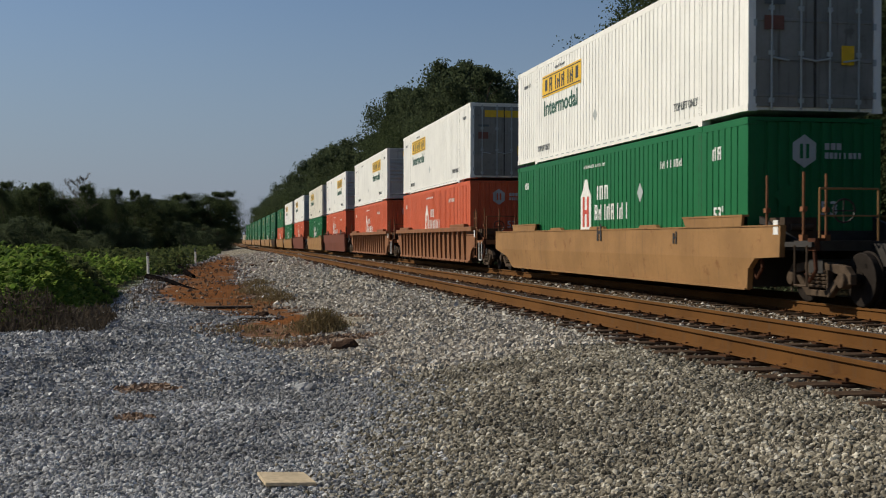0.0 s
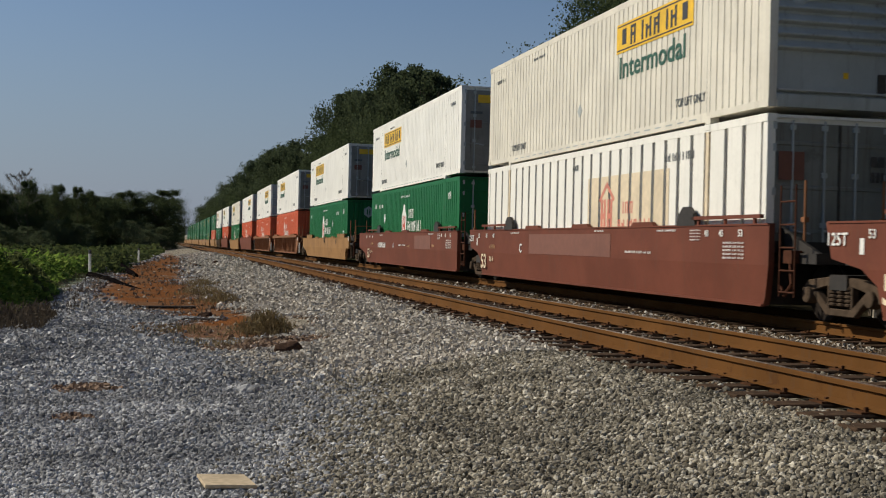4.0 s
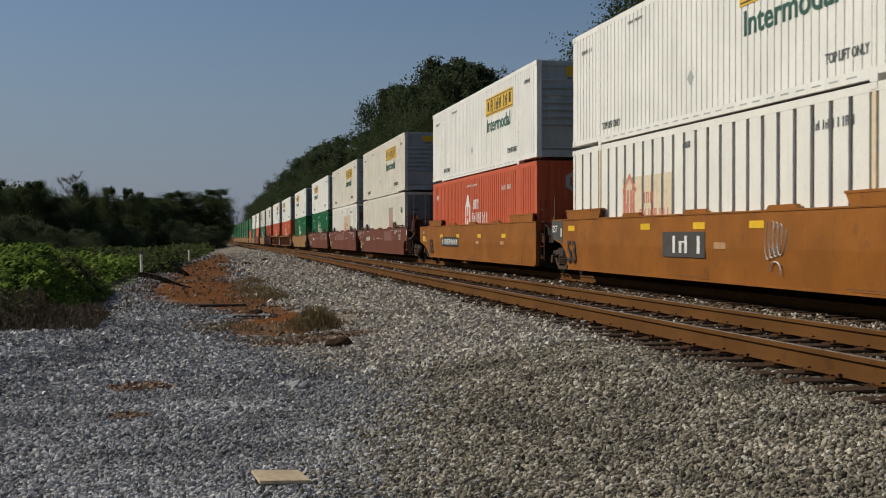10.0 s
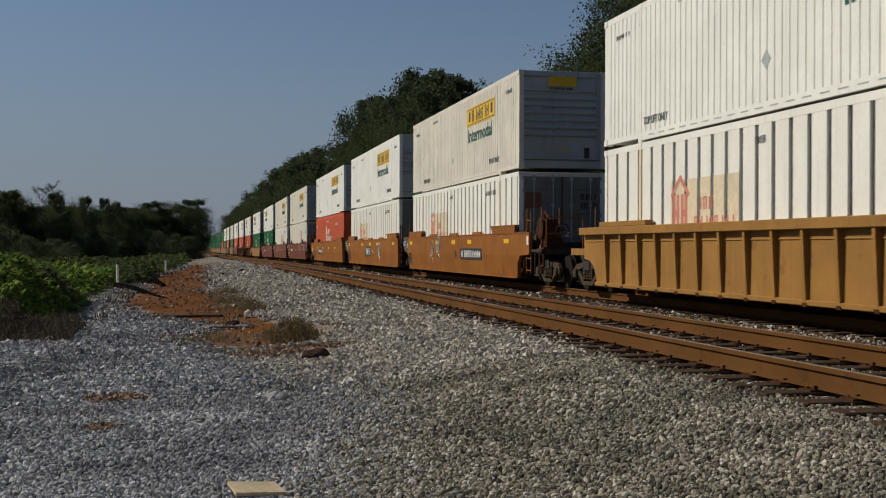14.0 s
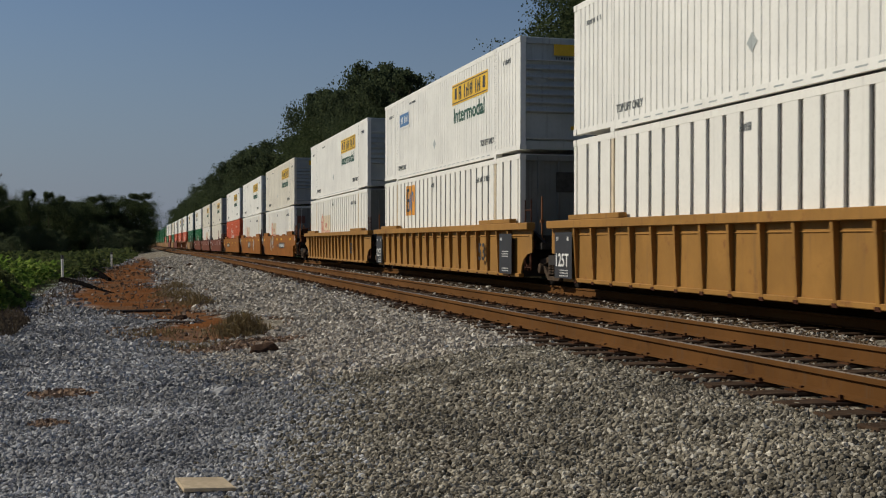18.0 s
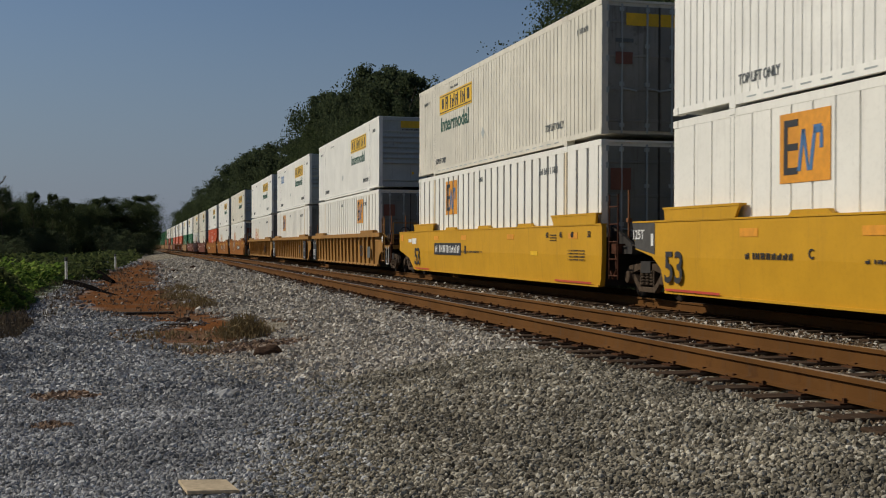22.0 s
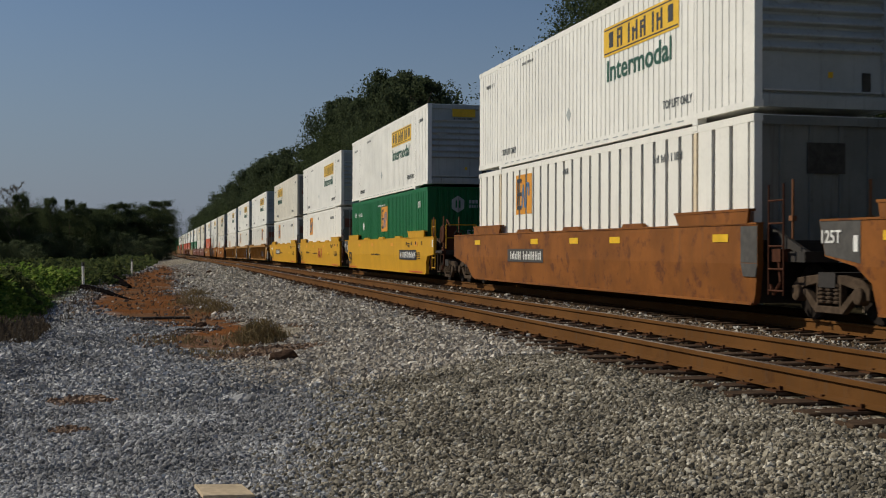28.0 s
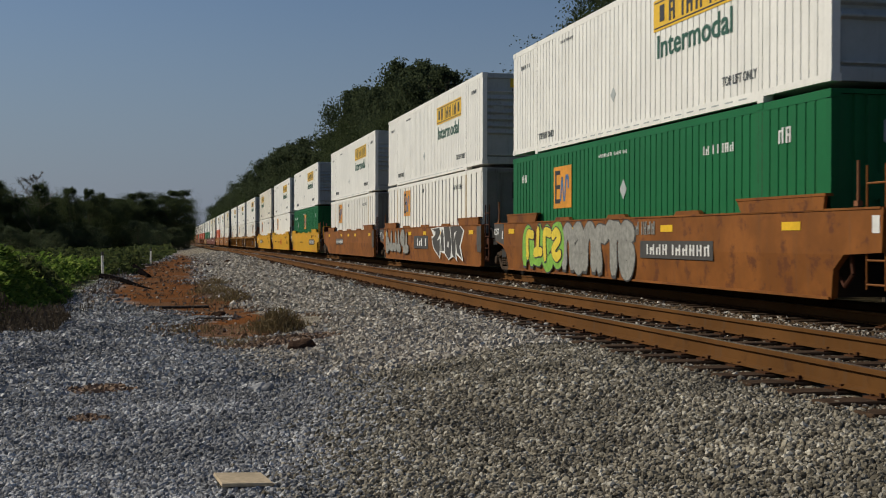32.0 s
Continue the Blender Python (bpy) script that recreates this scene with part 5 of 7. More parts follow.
def bogie(w, y, s0, spins):
    b = part("bogie", made("bolster", "steel_dark", bolster_fill), w, (0, y, 0), "dusty dark steel bogie")
    frame_me = made("side_frame", "truck_steel", side_frame_fill, 0.012)
    slim = Matrix.Diagonal((1, 0.9, 0.95, 1))
    part("side_frame", frame_me, b, slim)
    part("side_frame", frame_me, b, pose(0, 0, 0, 0, 0, 180) @ slim)
    for dy in (-0.2, 0.0, 0.2):
        part("spring", made("spring", "truck_steel", spring_fill), b, (0, dy, 0))
    for dy in (-0.84, 0.84):
        ws = part("wheelset", made("wheelset", "wheel_steel", wheelset_fill, smooth=False), b, (0, dy, 0.42))
        if spins:
            SPIN.append((ws, dy, s0 + y))


def wagon(style, paint_name, s0, near, far, spins=True, label=""):
    """near, far: 'open' ends have a coupling of their own, 'joint' ends share a bogie with the next unit."""
    w = thing("well_wagon", label, "railway wagon", "wagons of the train")
    squat = Matrix.Diagonal((1, 1, 0.87, 1)) if paint_name == "car_tan" else Matrix()
    for m in (squat, Matrix.Diagonal((-1, 1, 1, 1)) @ squat):
        if style == "smooth":
            shape = ("straight" if near == "joint" else "square", "reach" if far == "joint" else "long")
            part("side_sill", made("smooth_side_%s_%s" % shape, paint_name, smooth_side(*shape)), w, m)
            if far == "joint" and paint_name != "car_brown":
                part("end_panel", made("far_panel", "end_grey", far_panel_fill), w, m)
            if near == "joint" and paint_name == "car_orange":
                part("end_panel", made("near_panel", "end_grey", near_panel_fill), w, m)
            back = m @ Matrix.Translation((0, LEN, 0)) @ Matrix.Diagonal((1, -1, 1, 1))
            for mm in (m, back):
                if paint_name == "car_brown":
                    part("guide_rail", made("guide_rail", paint_name, guide_rail_fill), w, mm)
                    part("guide_hump", made("hump", "steel_dark", hump_fill), w, mm)
                else:
                    part("guide_flange", made("flange", paint_name, flange_fill), w, mm)
            part("top_lip", made("lip_%s_%s" % shape, paint_name, top_lip(-0.34 if near == "joint" else -1.45, LEN + (1.45 if far == "joint" else 2.42))), w, m)
            for dy in (4.6, 8.1, 11.6):
                part("lock_block", made("wedge", paint_name, wedge_fill), w, m @ Matrix.Translation((0, dy, 0)))
        else:
            part("side_web", made("ribbed_web", paint_name, ribbed_web_fill), w, m)
            part("top_chord", made("ribbed_chord", paint_name, ribbed_chord_fill, 0.012), w, m)
            for dy in (0.0, LEN - 3.1):
                part("guide_cap", made("ribbed_cap", paint_name, ribbed_cap_fill, 0.01), w, m @ Matrix.Translation((0, dy, 0)))
            for i in range(17):
                at = m @ Matrix.Translation((0, 0.45 + i * (LEN - 0.9) / 16, 0))
                part("rib", made("rib", paint_name, rib_fill), w, at)
                if m == squat:
                    part("rib_foot", made("rib_foot", "ladder_rust", rib_foot_fill), w, at)
    part("well_floor", made("well_floor", "steel_dark", floor_fill), w)
    mid = -2.1 if style == "smooth" else -1.75
    for kind, m, sign in ((near, Matrix(), 1), (far, TURN, -1)):
        if kind == "open":
            part("end_deck", made("platform", "steel_dark" if style == "smooth" else paint_name, platform_fill), w, m)
            part("grab_rail", made("grab", paint_name, grab_fill), w, m)
            part("step", made("step", "post_white" if style != "smooth" else "truck_steel", step_fill), w, m)
            part("coupler", made("coupler", "steel_dark", coupler_fill), w, m)
            part("brake_wheel", made("brake_wheel", "steel_dark", brake_wheel_fill), w, m)
            part("air_hose", made("hose", "steel_dark", hose_fill), w, m)
            if style == "smooth" and sign > 0 and paint_name != "car_tan":
                part("brake_winch", made("winch", "ladder_rust", winch_fill), w, m)
            part("brake_box", made("brake_box", "truck_steel", brake_box_fill), w, m)
            for dy in (-0.5, -2.35):
                part("hook", made("hook", "ladder_rust", hook_fill), w, m @ Matrix.Translation((0, dy, 0)))
            part("end_label", made("end_label", "white_ink", end_label_fill), w, m)
            for x, dy in ((-1.15, -1.75), (-0.5, -1.3), (0.3, -2.0), (-1.2, -0.55)):
                part("upright", made("upright", "car_rust", upright_fill), w, m @ Matrix.Translation((x, dy, 0)))
            if paint_name != "car_tan":
                part("ladder", made("ladder", paint_name, ladder_fill), w, m @ Matrix.Translation((0.03, -1.25, 0)))
            y = mid if sign > 0 else LEN - mid
            bogie(w, y, s0, spins)
        else:
            part("end_deck", made("short_platform", "steel_dark", short_platform_fill), w, m)
            if sign > 0 or style != "smooth":
                part("ladder", made("ladder", "ladder_rust", ladder_fill), w, m @ Matrix.Translation((0.05, -0.78, 0)))
            part("hook", made("hook", "ladder_rust", hook_fill), w, m @ Matrix.Translation((0, -0.75, 0)))
            for x, dy in ((-0.9, -0.5), (0.2, -0.9)):
                part("upright", made("upright", "car_rust", upright_fill), w, m @ Matrix.Translation((x, dy, 0)))
            if sign > 0:
                bogie(w, -1.8, s0, spins)
    return w


def side_marks(w, marks):
    """Lettering, stripes and spray paint on the side that faces the path."""
    proud = SIDE + (0.004 if "rib" not in [o.name.split(".")[0] for o in w.children] else 0.075)
    for kind, y_far, y_near, z0, z1, *more in marks:
        if kind == "text":
            part("marking", letters(more[0], (z1 - z0) * (1.05 if more[0] == "125T" else 1.35), more[1]), w, on_side(y_far, z0, proud + 0.009))
        elif kind == "bars":
            word_bars("marking", w, y_far, y_near, z0, z1, more[1], more[0], proud + 0.007, seed=more[1] + 3)
        elif kind == "plate":
            flat("marking_plate", w, y_near, y_far, z0, z1, more[0], proud)
        elif kind == "scribble":
            def fill(bm):
                pts = [(0.62 - 0.55 * f + 0.12 * math.sin(f * 24), 0.42 + 0.34 * (1 - 0.3 * f) * math.cos(f * 24 + 0.4)) for f in [i / 90 for i in range(91)]]
                for (a, b), (c, d) in zip(pts, pts[1:]):
                    rod(bm, (0, a, b), (0, c, d), 0.011, 4)
                for k in range(7):
                    a, c = 0.15 + 0.2 * math.cos(k * 0.5), 0.15 + 0.2 * math.cos(k * 0.5 + 0.5)
                    rod(bm, (0, a + 0.2, -0.10 + 0.16 * math.sin(k * 0.5)), (0, c + 0.2, -0.10 + 0.16 * math.sin(k * 0.5 + 0.5)), 0.013, 4)
            part("spray_scribble", made("scribble", more[0], fill), w, (-SIDE - 0.006, y_near, z0))
        elif kind == "piece":
            spiked_piece(w, y_far, y_near, z0, z1)
        elif kind == "bubble":
            spray(w, y_far, y_near, z0, z1, *more)


LIFT = [0]
STROKES = (((0.88, 0.84), (0.5, 0.98), (0.16, 0.76), (0.5, 0.53), (0.84, 0.28), (0.5, 0.02), (0.1, 0.14)),
           ((0.12, 0.02), (0.14, 0.72), (0.5, 0.98), (0.86, 0.72), (0.9, 0.02)),
           ((0.14, 0.5), (0.84, 0.56), (0.66, 0.96), (0.28, 0.92), (0.12, 0.46), (0.34, 0.04), (0.88, 0.12)),
           ((0.18, 0.02), (0.14, 0.95), (0.62, 0.97), (0.86, 0.74), (0.6, 0.5), (0.3, 0.47)),
           ((0.3, 0.98), (0.2, 0.4), (0.28, 0.06), (0.88, 0.1)),
           ((0.1, 0.9), (0.5, 0.92), (0.9, 0.96), (0.56, 0.8), (0.52, 0.4), (0.5, 0.02)))


def ribbon(pts, r, cap):
    """Both edges of a thick smooth stroke through the points, as one strip."""
    p = [Vector(pts[0]) * 2 - Vector(pts[1])] + [Vector(q) for q in pts] + [Vector(pts[-1]) * 2 - Vector(pts[-2])]
    line = []
    for i in range(1, len(p) - 2):
        for j in range(6):
            t = j / 6
            line.append(0.5 * (2 * p[i] + (p[i + 1] - p[i - 1]) * t + (2 * p[i - 1] - 5 * p[i] + 4 * p[i + 1] - p[i + 2]) * t * t + (3 * p[i] - p[i - 1] - 3 * p[i + 1] + p[i + 2]) * t ** 3))
    line.append(p[-2])
    out = []
    for i, q in enumerate(line):
        d = (line[min(i + 1, len(line) - 1)] - line[max(i - 1, 0)]).normalized()
        n = Vector((-d.y, d.x))
        if i == 0:
            out.append((q - d * cap + n * r * 0.5, q - d * cap - n * r * 0.5))
        out.append((q + n * r, q - n * r))
        if i == len(line) - 1:
            out.append((q + d * cap + n * r * 0.5, q + d * cap - n * r * 0.5))
    return out


def spray(w, y_far, y_near, z0, z1, fill_mat, line_mat, count, seed, style="bubble"):
    """Spray-painted swollen letter shapes with an outline, not spelling anything."""
    rng = random.Random(seed)
    LIFT[0] = (LIFT[0] + 1) % 2
    lift = 0.016 * LIFT[0]
    wd, ht = (y_far - y_near) / count, z1 - z0
    r = min(wd * 0.27, ht * 0.17) * (1.0 if style == "bubble" else 0.75)
    last = None
    for i in range(count):
        pick = rng.choice([k for k in range(len(STROKES)) if k != last])
        last = pick
        drop, grow, lean = rng.uniform(-0.05, 0.05), rng.uniform(0.88, 1.1), rng.uniform(-0.08, 0.12)
        su, sv = rng.choice(((-1, 1), (1, -1), (-1, -1)))
        pts = [(su * (u - 0.5) * wd * 0.98, sv * (v - 0.5) * (ht - 2 * r) * grow) for u, v in STROKES[pick]]
        pts = [(-a - lean * b, b) for a, b in pts]

        def strip(width, cap, bow):
            def fill(bm):
                rows = []
                for k, (p, q) in enumerate(ribbon(pts, width, cap)):
                    x = -0.0008 - bow * k
                    rows.append((bm.verts.new((x, p.x, p.y)), bm.verts.new((x, q.x, q.y))))
                for (a, b), (c, d) in zip(rows, rows[1:]):
                    bm.faces.new((a, b, d, c))
            return fill
        for name, mat_name, off, fill in (("spray_outline", line_mat, 0.004, strip(r + 0.03, r + 0.03, 0.00002)), ("spray_letter", fill_mat, 0.009, strip(r, r * 0.8, 0.00005))):
            part(name, made("%s_%d_%d" % (name, seed, i), mat_name, fill), w, (-SIDE - off - lift - 0.0004 * (i % 2), y_far - (i + 0.5) * wd, (z0 + z1) / 2 + drop))


def spiked_piece(w, y_far, y_near, z0, z1):
    """One large spray-painted piece with barbed feet, in black on a pale outline, not spelling anything."""
    wd, ht = y_far - y_near, z1 - z0
    shapes = (
        ("spray_outline", "white_ink", 0.004, ((0, .93), (.34, .98), (.62, .97), (.91, 1), (1.03, .84), (.93, .43), (1, .02), (.80, .2), (.84, 0), (.72, .14), (.58, .03), (.45, .2), (.33, .25), (.31, .04), (.08, .35), (.02, .69), (.09, .72))),
        ("spray_letter", "graf_dark", 0.009, ((.05, .89), (.28, .93), (.31, .78), (.21, .58), (.30, .62), (.285, .14), (.11, .38), (.06, .64), (.15, .72), (.17, .82))),
        ("spray_letter", "graf_dark", 0.009, ((.325, .70), (.385, .90), (.435, .68), (.415, .66), (.44, .30), (.345, .30), (.35, .66))),
        ("spray_letter", "graf_dark", 0.009, ((.44, .93), (.60, .94), (.655, .5), (.63, .15), (.57, .09), (.48, .24), (.465, .62))),
        ("spray_letter", "graf_dark", 0.009, ((.64, .93), (.90, .95), (.985, .82), (.89, .42), (.955, .12), (.83, .27), (.79, .62), (.785, .10), (.70, .22), (.675, .6))),
        ("spray_gap", "white_ink", 0.013, ((.545, .40), (.56, .56), (.59, .54), (.585, .38))),
        ("spray_gap", "white_ink", 0.013, ((.735, .55), (.75, .78), (.82, .84), (.765, .68))),
        ("spray_gap", "graf_grey", 0.013, ((.30, .28), (.33, .52), (.36, .44), (.40, .28))),
    )
    for i, (name, mat_name, off, pts) in enumerate(shapes):
        cu, cv = sum(p[0] for p in pts) / len(pts), sum(p[1] for p in pts) / len(pts)
        g = 1.07 if name == "spray_letter" else 1.0
        fill = lambda bm: prism(bm, [(-(cu + (u - cu) * g) * wd, (cv + (v - cv) * g) * ht) for u, v in pts], 0, -0.002, 0)
        part(name, made("piece_%d" % i, mat_name, fill), w, (-SIDE - off, y_far, z0))


# ---- the train, wagon by wagon ----
TRAIN = []        # thing, s of its near end at the start, height over the rail
Z_LOW, Z_TOP = 0.33, 3.24
LABELS = {
    "car_tan": "tan steel well wagon with creased sides and rust stains", "car_brown": "red-brown steel well wagon with smooth sides",
    "car_rust": "rust-brown ribbed steel well wagon", "car_gold": "old gold steel well wagon with rust-stained sides",
    "car_yellow": "bright yellow steel well wagon with smooth sides", "car_ochre": "ochre ribbed steel well wagon",
    "car_orange": "rusty orange steel well wagon with spray paint",
}


def place(ob, s0, z):
    ob.matrix_basis = on_line(s0, 0, z)
    TRAIN.append((ob, s0, z))


def unit(s0, style, colour, near, far, top, low, marks=(), spins=True):
    w = wagon(style, colour, s0, near, far, spins, LABELS[colour])
    side_marks(w, list(marks) + (end_plate(style, near) if far == "joint" and spins else []))
    place(w, s0, 0.0)
    if low:
        place(low, s0, Z_LOW)
    if top:
        place(top, s0, Z_TOP)


STRIPE = "sign_yellow"
fifty_three = ("text", 16.22, 0, 0.38, 0.95, "53", "ink")


def end_plate(style, near="joint"):
    if style == "ribbed":
        out = [("plate", LEN + 0.62, LEN - 0.42, 0.24, 1.24, "ink"), ("text", LEN + 0.52, 0, 0.50, 0.88, "125T", "white_ink"), ("plate", 1.05, 0.04, 0.24, 1.24, "ink")]
        out += [("text", LEN + 0.5, 0, 1.06, 1.15, "53", "white_ink"), ("text", LEN - 0.12, 0, 1.06, 1.15, "48", "white_ink"), ("text", 0.95, 0, 1.06, 1.15, "48", "white_ink")]
        out += [("bars", LEN + 0.35, LEN - 0.2, 0.28 + i * 0.06, 0.31 + i * 0.06, "white_ink", 8) for i in range(3)]
        if near == "open":
            return [m for m in out if m[1] > 2]
        return out + [("bars", 0.85, 0.3, z, z + 0.03, "white_ink", 8) for z in (0.30, 0.36, 0.66, 0.72, 0.78)]
    return [("text", LEN + 1.42, 0, 1.14, 1.38, "125T", "white_ink"), ("plate", LEN + 0.66, LEN + 0.56, 1.02, 1.24, "white_ink")]


def stripes(zs=1.17, ys=(0.6, 5.2, 7.6, 10.4, 15.6), mat_name=STRIPE):
    return [("plate", y + 0.55, y, zs, zs + 0.13, mat_name) for y in ys]


def foot_marks(mat_name):
    """Small figures over the load guides and a block of fine print, at the near end."""
    out = [("text", y, 0, 1.20, 1.33, word, mat_name) for y, word in ((3.0, "40"), (2.1, "45"), (1.4, "48"), (0.4, "53"))]
    out += [("bars", 1.6, 0.55, 0.70 + i * 0.065, 0.735 + i * 0.065, mat_name, 14) for i in range(4)]
    out += [("bars", 2.75, 2.3, 1.12 + i * 0.06, 1.15 + i * 0.06, mat_name, 8) for i in range(3)]
    out += [("bars", 10.3, 8.2, 0.80, 0.86, mat_name, 16), ("plate", 4.1, 3.6, 0.78, 0.88, STRIPE)]
    return out


def brown_marks(seed):
    small = [("text", y, 0, 1.27, 1.39, word, "white_ink") for y, word in ((1.85, "40"), (1.30, "45"), (0.62, "53"))]
    small += [("bars", 1.16, 0.42, 0.90 + i * 0.062, 0.935 + i * 0.062, "white_ink", 12) for i in range(5)]
    small += [("bars", 2.42, 2.0, 1.20 + i * 0.055, 1.225 + i * 0.055, "white_ink", 7) for i in range(4)]
    small += [("bars", 3.9, 3.0, 1.36, 1.40, "white_ink", 10), ("bars", 13.4, 12.6, 1.35, 1.385, "white_ink", 8)]
    small += [("text", 16.26, 0, 0.38, 0.80, "53", "cream"), ("bars", 15.4, 14.85, 0.94, 1.05, "gold_patch", 5), ("bars", 15.5, 15.0, 0.58, 0.72, "cream", 3)]
    small += [("text", y, 0, 1.24, 1.37, word, "white_ink") for y, word in ((16.6, "53"), (15.8, "45"), (15.1, "40"))]
    if seed == 2:
        return small + [("text", 12.55, 0, 0.86, 1.10, "C", "white_ink"), ("plate", 11.75, 6.2, 0.84, 1.33, "brown_patch"), ("bars", 5.4, 4.1, 0.94, 0.99, "white_ink", 12), ("bars", 7.2, 6.6, 1.37, 1.41, "white_ink", 6)]
    return small + [("bars", 13.7, 11.95, 0.84, 1.06, "white_ink", 9), ("text", 10.25, 0, 0.86, 1.06, "B" if seed == 1 else "A", "white_ink"), ("bars", 9.15, 7.8, 0.94, 0.99, "white_ink", 12),
                    ("bars", 7.55, 7.0, 0.90, 0.98, "gold_patch", 4), ("plate", 6.13, 3.45, 0.84, 1.33, "brown_patch"), ("bars", 3.3, 2.85, 0.93, 1.02, "gold_patch", 4)]


GOLD_WEAR = [("plate", 7.41, 6.95, 0.77, 0.88, "gold_patch"), ("plate", 3.85, 3.40, 0.77, 0.88, "gold_patch"), ("plate", 9.1, 7.6, 0.25, 0.26, "graf_dark"), ("plate", 7.61, 7.59, 0.25, 0.44, "graf_dark"),
             ("plate", 2.6, 1.2, 0.25, 0.26, "graf_dark"), ("plate", 1.22, 1.2, 0.25, 0.48, "graf_dark")]


def plate_marks(y_far, y_near, z0=0.66, z1=1.02, pale=True):
    return [("plate", y_far, y_near, z0, z1, "ink"), ("bars", y_far - 0.12, y_near + 0.12, z0 + 0.07, z1 - 0.07, "white_ink", 9)]


# the units that are already past: single wagons, then a string of others
unit(65.16, "ribbed", "car_rust", "open", "open", top_box(False), colour_box("red", "house"), spins=False)
unit(42.92, "ribbed", "car_rust", "open", "open", top_box(True, "door"), colour_box("red", "house"))
unit(19.55, "smooth", "car_tan", "open", "open", top_box(True, "door"), colour_box("green", "house"),
     [("bars", 8.1, 7.6, 1.0, 1.4, "steel_dark", 1), ("bars", 3.2, 2.9, 0.95, 1.2, "steel_dark", 1)])
for s0, st, col, low in ((87.4, "smooth", "car_brown", "red"), (108.0, "smooth", "car_tan", "green"), (131.6, "smooth", "car_brown", "red"), (151.6, "smooth", "car_tan", "green")):
    unit(s0, st, col, "joint", "joint", top_box(s0 > 100, old=col == "car_tan" and s0 < 120), colour_box(low, "house"), spins=False)
s0 = 171.5
for i in range(12):
    low = colour_box("red" if i == 0 else "green" if i < 10 else "beige", "panel" if i % 2 else "house" if i < 10 else "panel")
    top = colour_box("green", "panel") if i < 10 else None
    w = wagon("smooth", "car_tan", s0, "joint", "joint", False, LABELS["car_tan"])
    place(w, s0, 0.0)
    place(low, s0, Z_LOW - 0.15)
    if top:
        place(top, s0, Z_TOP - 0.35)
    s0 += 19.8 if i % 3 else 23.0

# red-brown three-unit set
unit(-4.0, "smooth", "car_brown", "joint", "open", top_box(True, "door"), colour_box("green", "house", True, "door"), brown_marks(1))
unit(-23.65, "smooth", "car_brown", "joint", "joint", top_box(False, old=True), panel_box("faint", wide=0.7), brown_marks(2))
unit(-43.3, "smooth", "car_brown", "open", "joint", top_box(False, old=True), cream_box(), brown_marks(3))
# old gold set
unit(-67.1, "smooth", "car_gold", "joint", "open", top_box(False), colour_box("red", "house"), [fifty_three] + plate_marks(13.65, 10.42) + GOLD_WEAR + [("plate", 17.82, 17.35, 0.83, 1.06, "sign_yellow"), ("plate", 17.2, 17.08, 0.80, 1.0, "cream"), ("bars", 17.8, 17.3, 1.14, 1.30, "cream", 3)] + stripes(0.99, (3.14, 6.59, 10.2, 13.4)))
unit(-86.8, "smooth", "car_gold", "joint", "joint", top_box(False), panel_box("faint", True, "nose"),
     [fifty_three, ("plate", 9.7, 7.6, 0.62, 1.12, "graf_dark"), ("bars", 9.55, 7.75, 0.70, 1.04, "white_ink", 3)] + GOLD_WEAR[2:] + [("scribble", 5.5, 4.45, 0.55, 1.3, "white_ink"), ("plate", 7.2, 6.7, 0.80, 0.92, "gold_patch")] + stripes())
unit(-106.4, "smooth", "car_gold", "open", "joint", top_box(False, old=True), panel_box("faint", True, "door"), plate_marks(6.8, 3.83) + GOLD_WEAR[2:] + [("scribble", 12.2, 11.2, 0.60, 1.3, "cream"), ("scribble", 10.9, 10.1, 0.75, 1.4, "white_ink"), ("text", 7.6, 0, 0.72, 0.95, "B", "ink"), ("text", 16.4, 0, 0.42, 0.85, "53", "ink")] + stripes())
# ochre ribbed set
unit(-129.7, "ribbed", "car_ochre", "joint", "open", top_box(False), panel_box("faint", True, "nose"), [("text", 2.9, 0, 0.55, 1.02, "53", "ink")])
plated = top_box(False)
flat("plate", plated, 12.1, 13.7, 1.80, 2.40, "white_ink", 1.300, "white plate with a dark blue centre")
flat("plate_centre", plated, 12.2, 13.6, 1.88, 2.32, "blue", 1.304)
word_bars("plate_bars", plated, 13.45, 12.35, 1.98, 2.22, 3, "white_ink", 1.309, seed=4)
unit(-149.5, "ribbed", "car_ochre", "joint", "joint", plated, panel_box("orange", True, "nose"), [("text", 2.9, 0, 0.55, 1.02, "53", "ink")])
unit(-169.4, "ribbed", "car_ochre", "open", "joint", top_box(False), panel_box("orange", False, "door"), [("text", 2.9, 0, 0.55, 1.02, "53", "ink"), ("plate", 1.35, 0.75, 0.5, 0.95, "grey_ink")])
# bright yellow set
YELLOW = foot_marks("ink") + [("plate", 16.2, 14.2, 0.22, 0.26, "red_ink"), ("plate", 2.4, 0.2, 0.22, 0.26, "red_ink")] + stripes(1.17, (1.0, 5.4, 9.8, 13.0), "sign_orange")
unit(-192.6, "smooth", "car_yellow", "joint", "open", top_box(True, "door", old=True), panel_box("orange", True, "door"), [fifty_three, ("plate", 17.15, 16.7, 1.10, 1.22, "white_ink"), ("plate", 16.6, 16.0, 1.05, 1.24, "white_ink"), ("plate", 18.35, 17.95, 1.15, 1.36, "sign_orange"), ("text", 9.95, 0, 0.78, 1.02, "B", "ink")] + plate_marks(13.51, 10.36, 0.72, 1.08) + YELLOW)
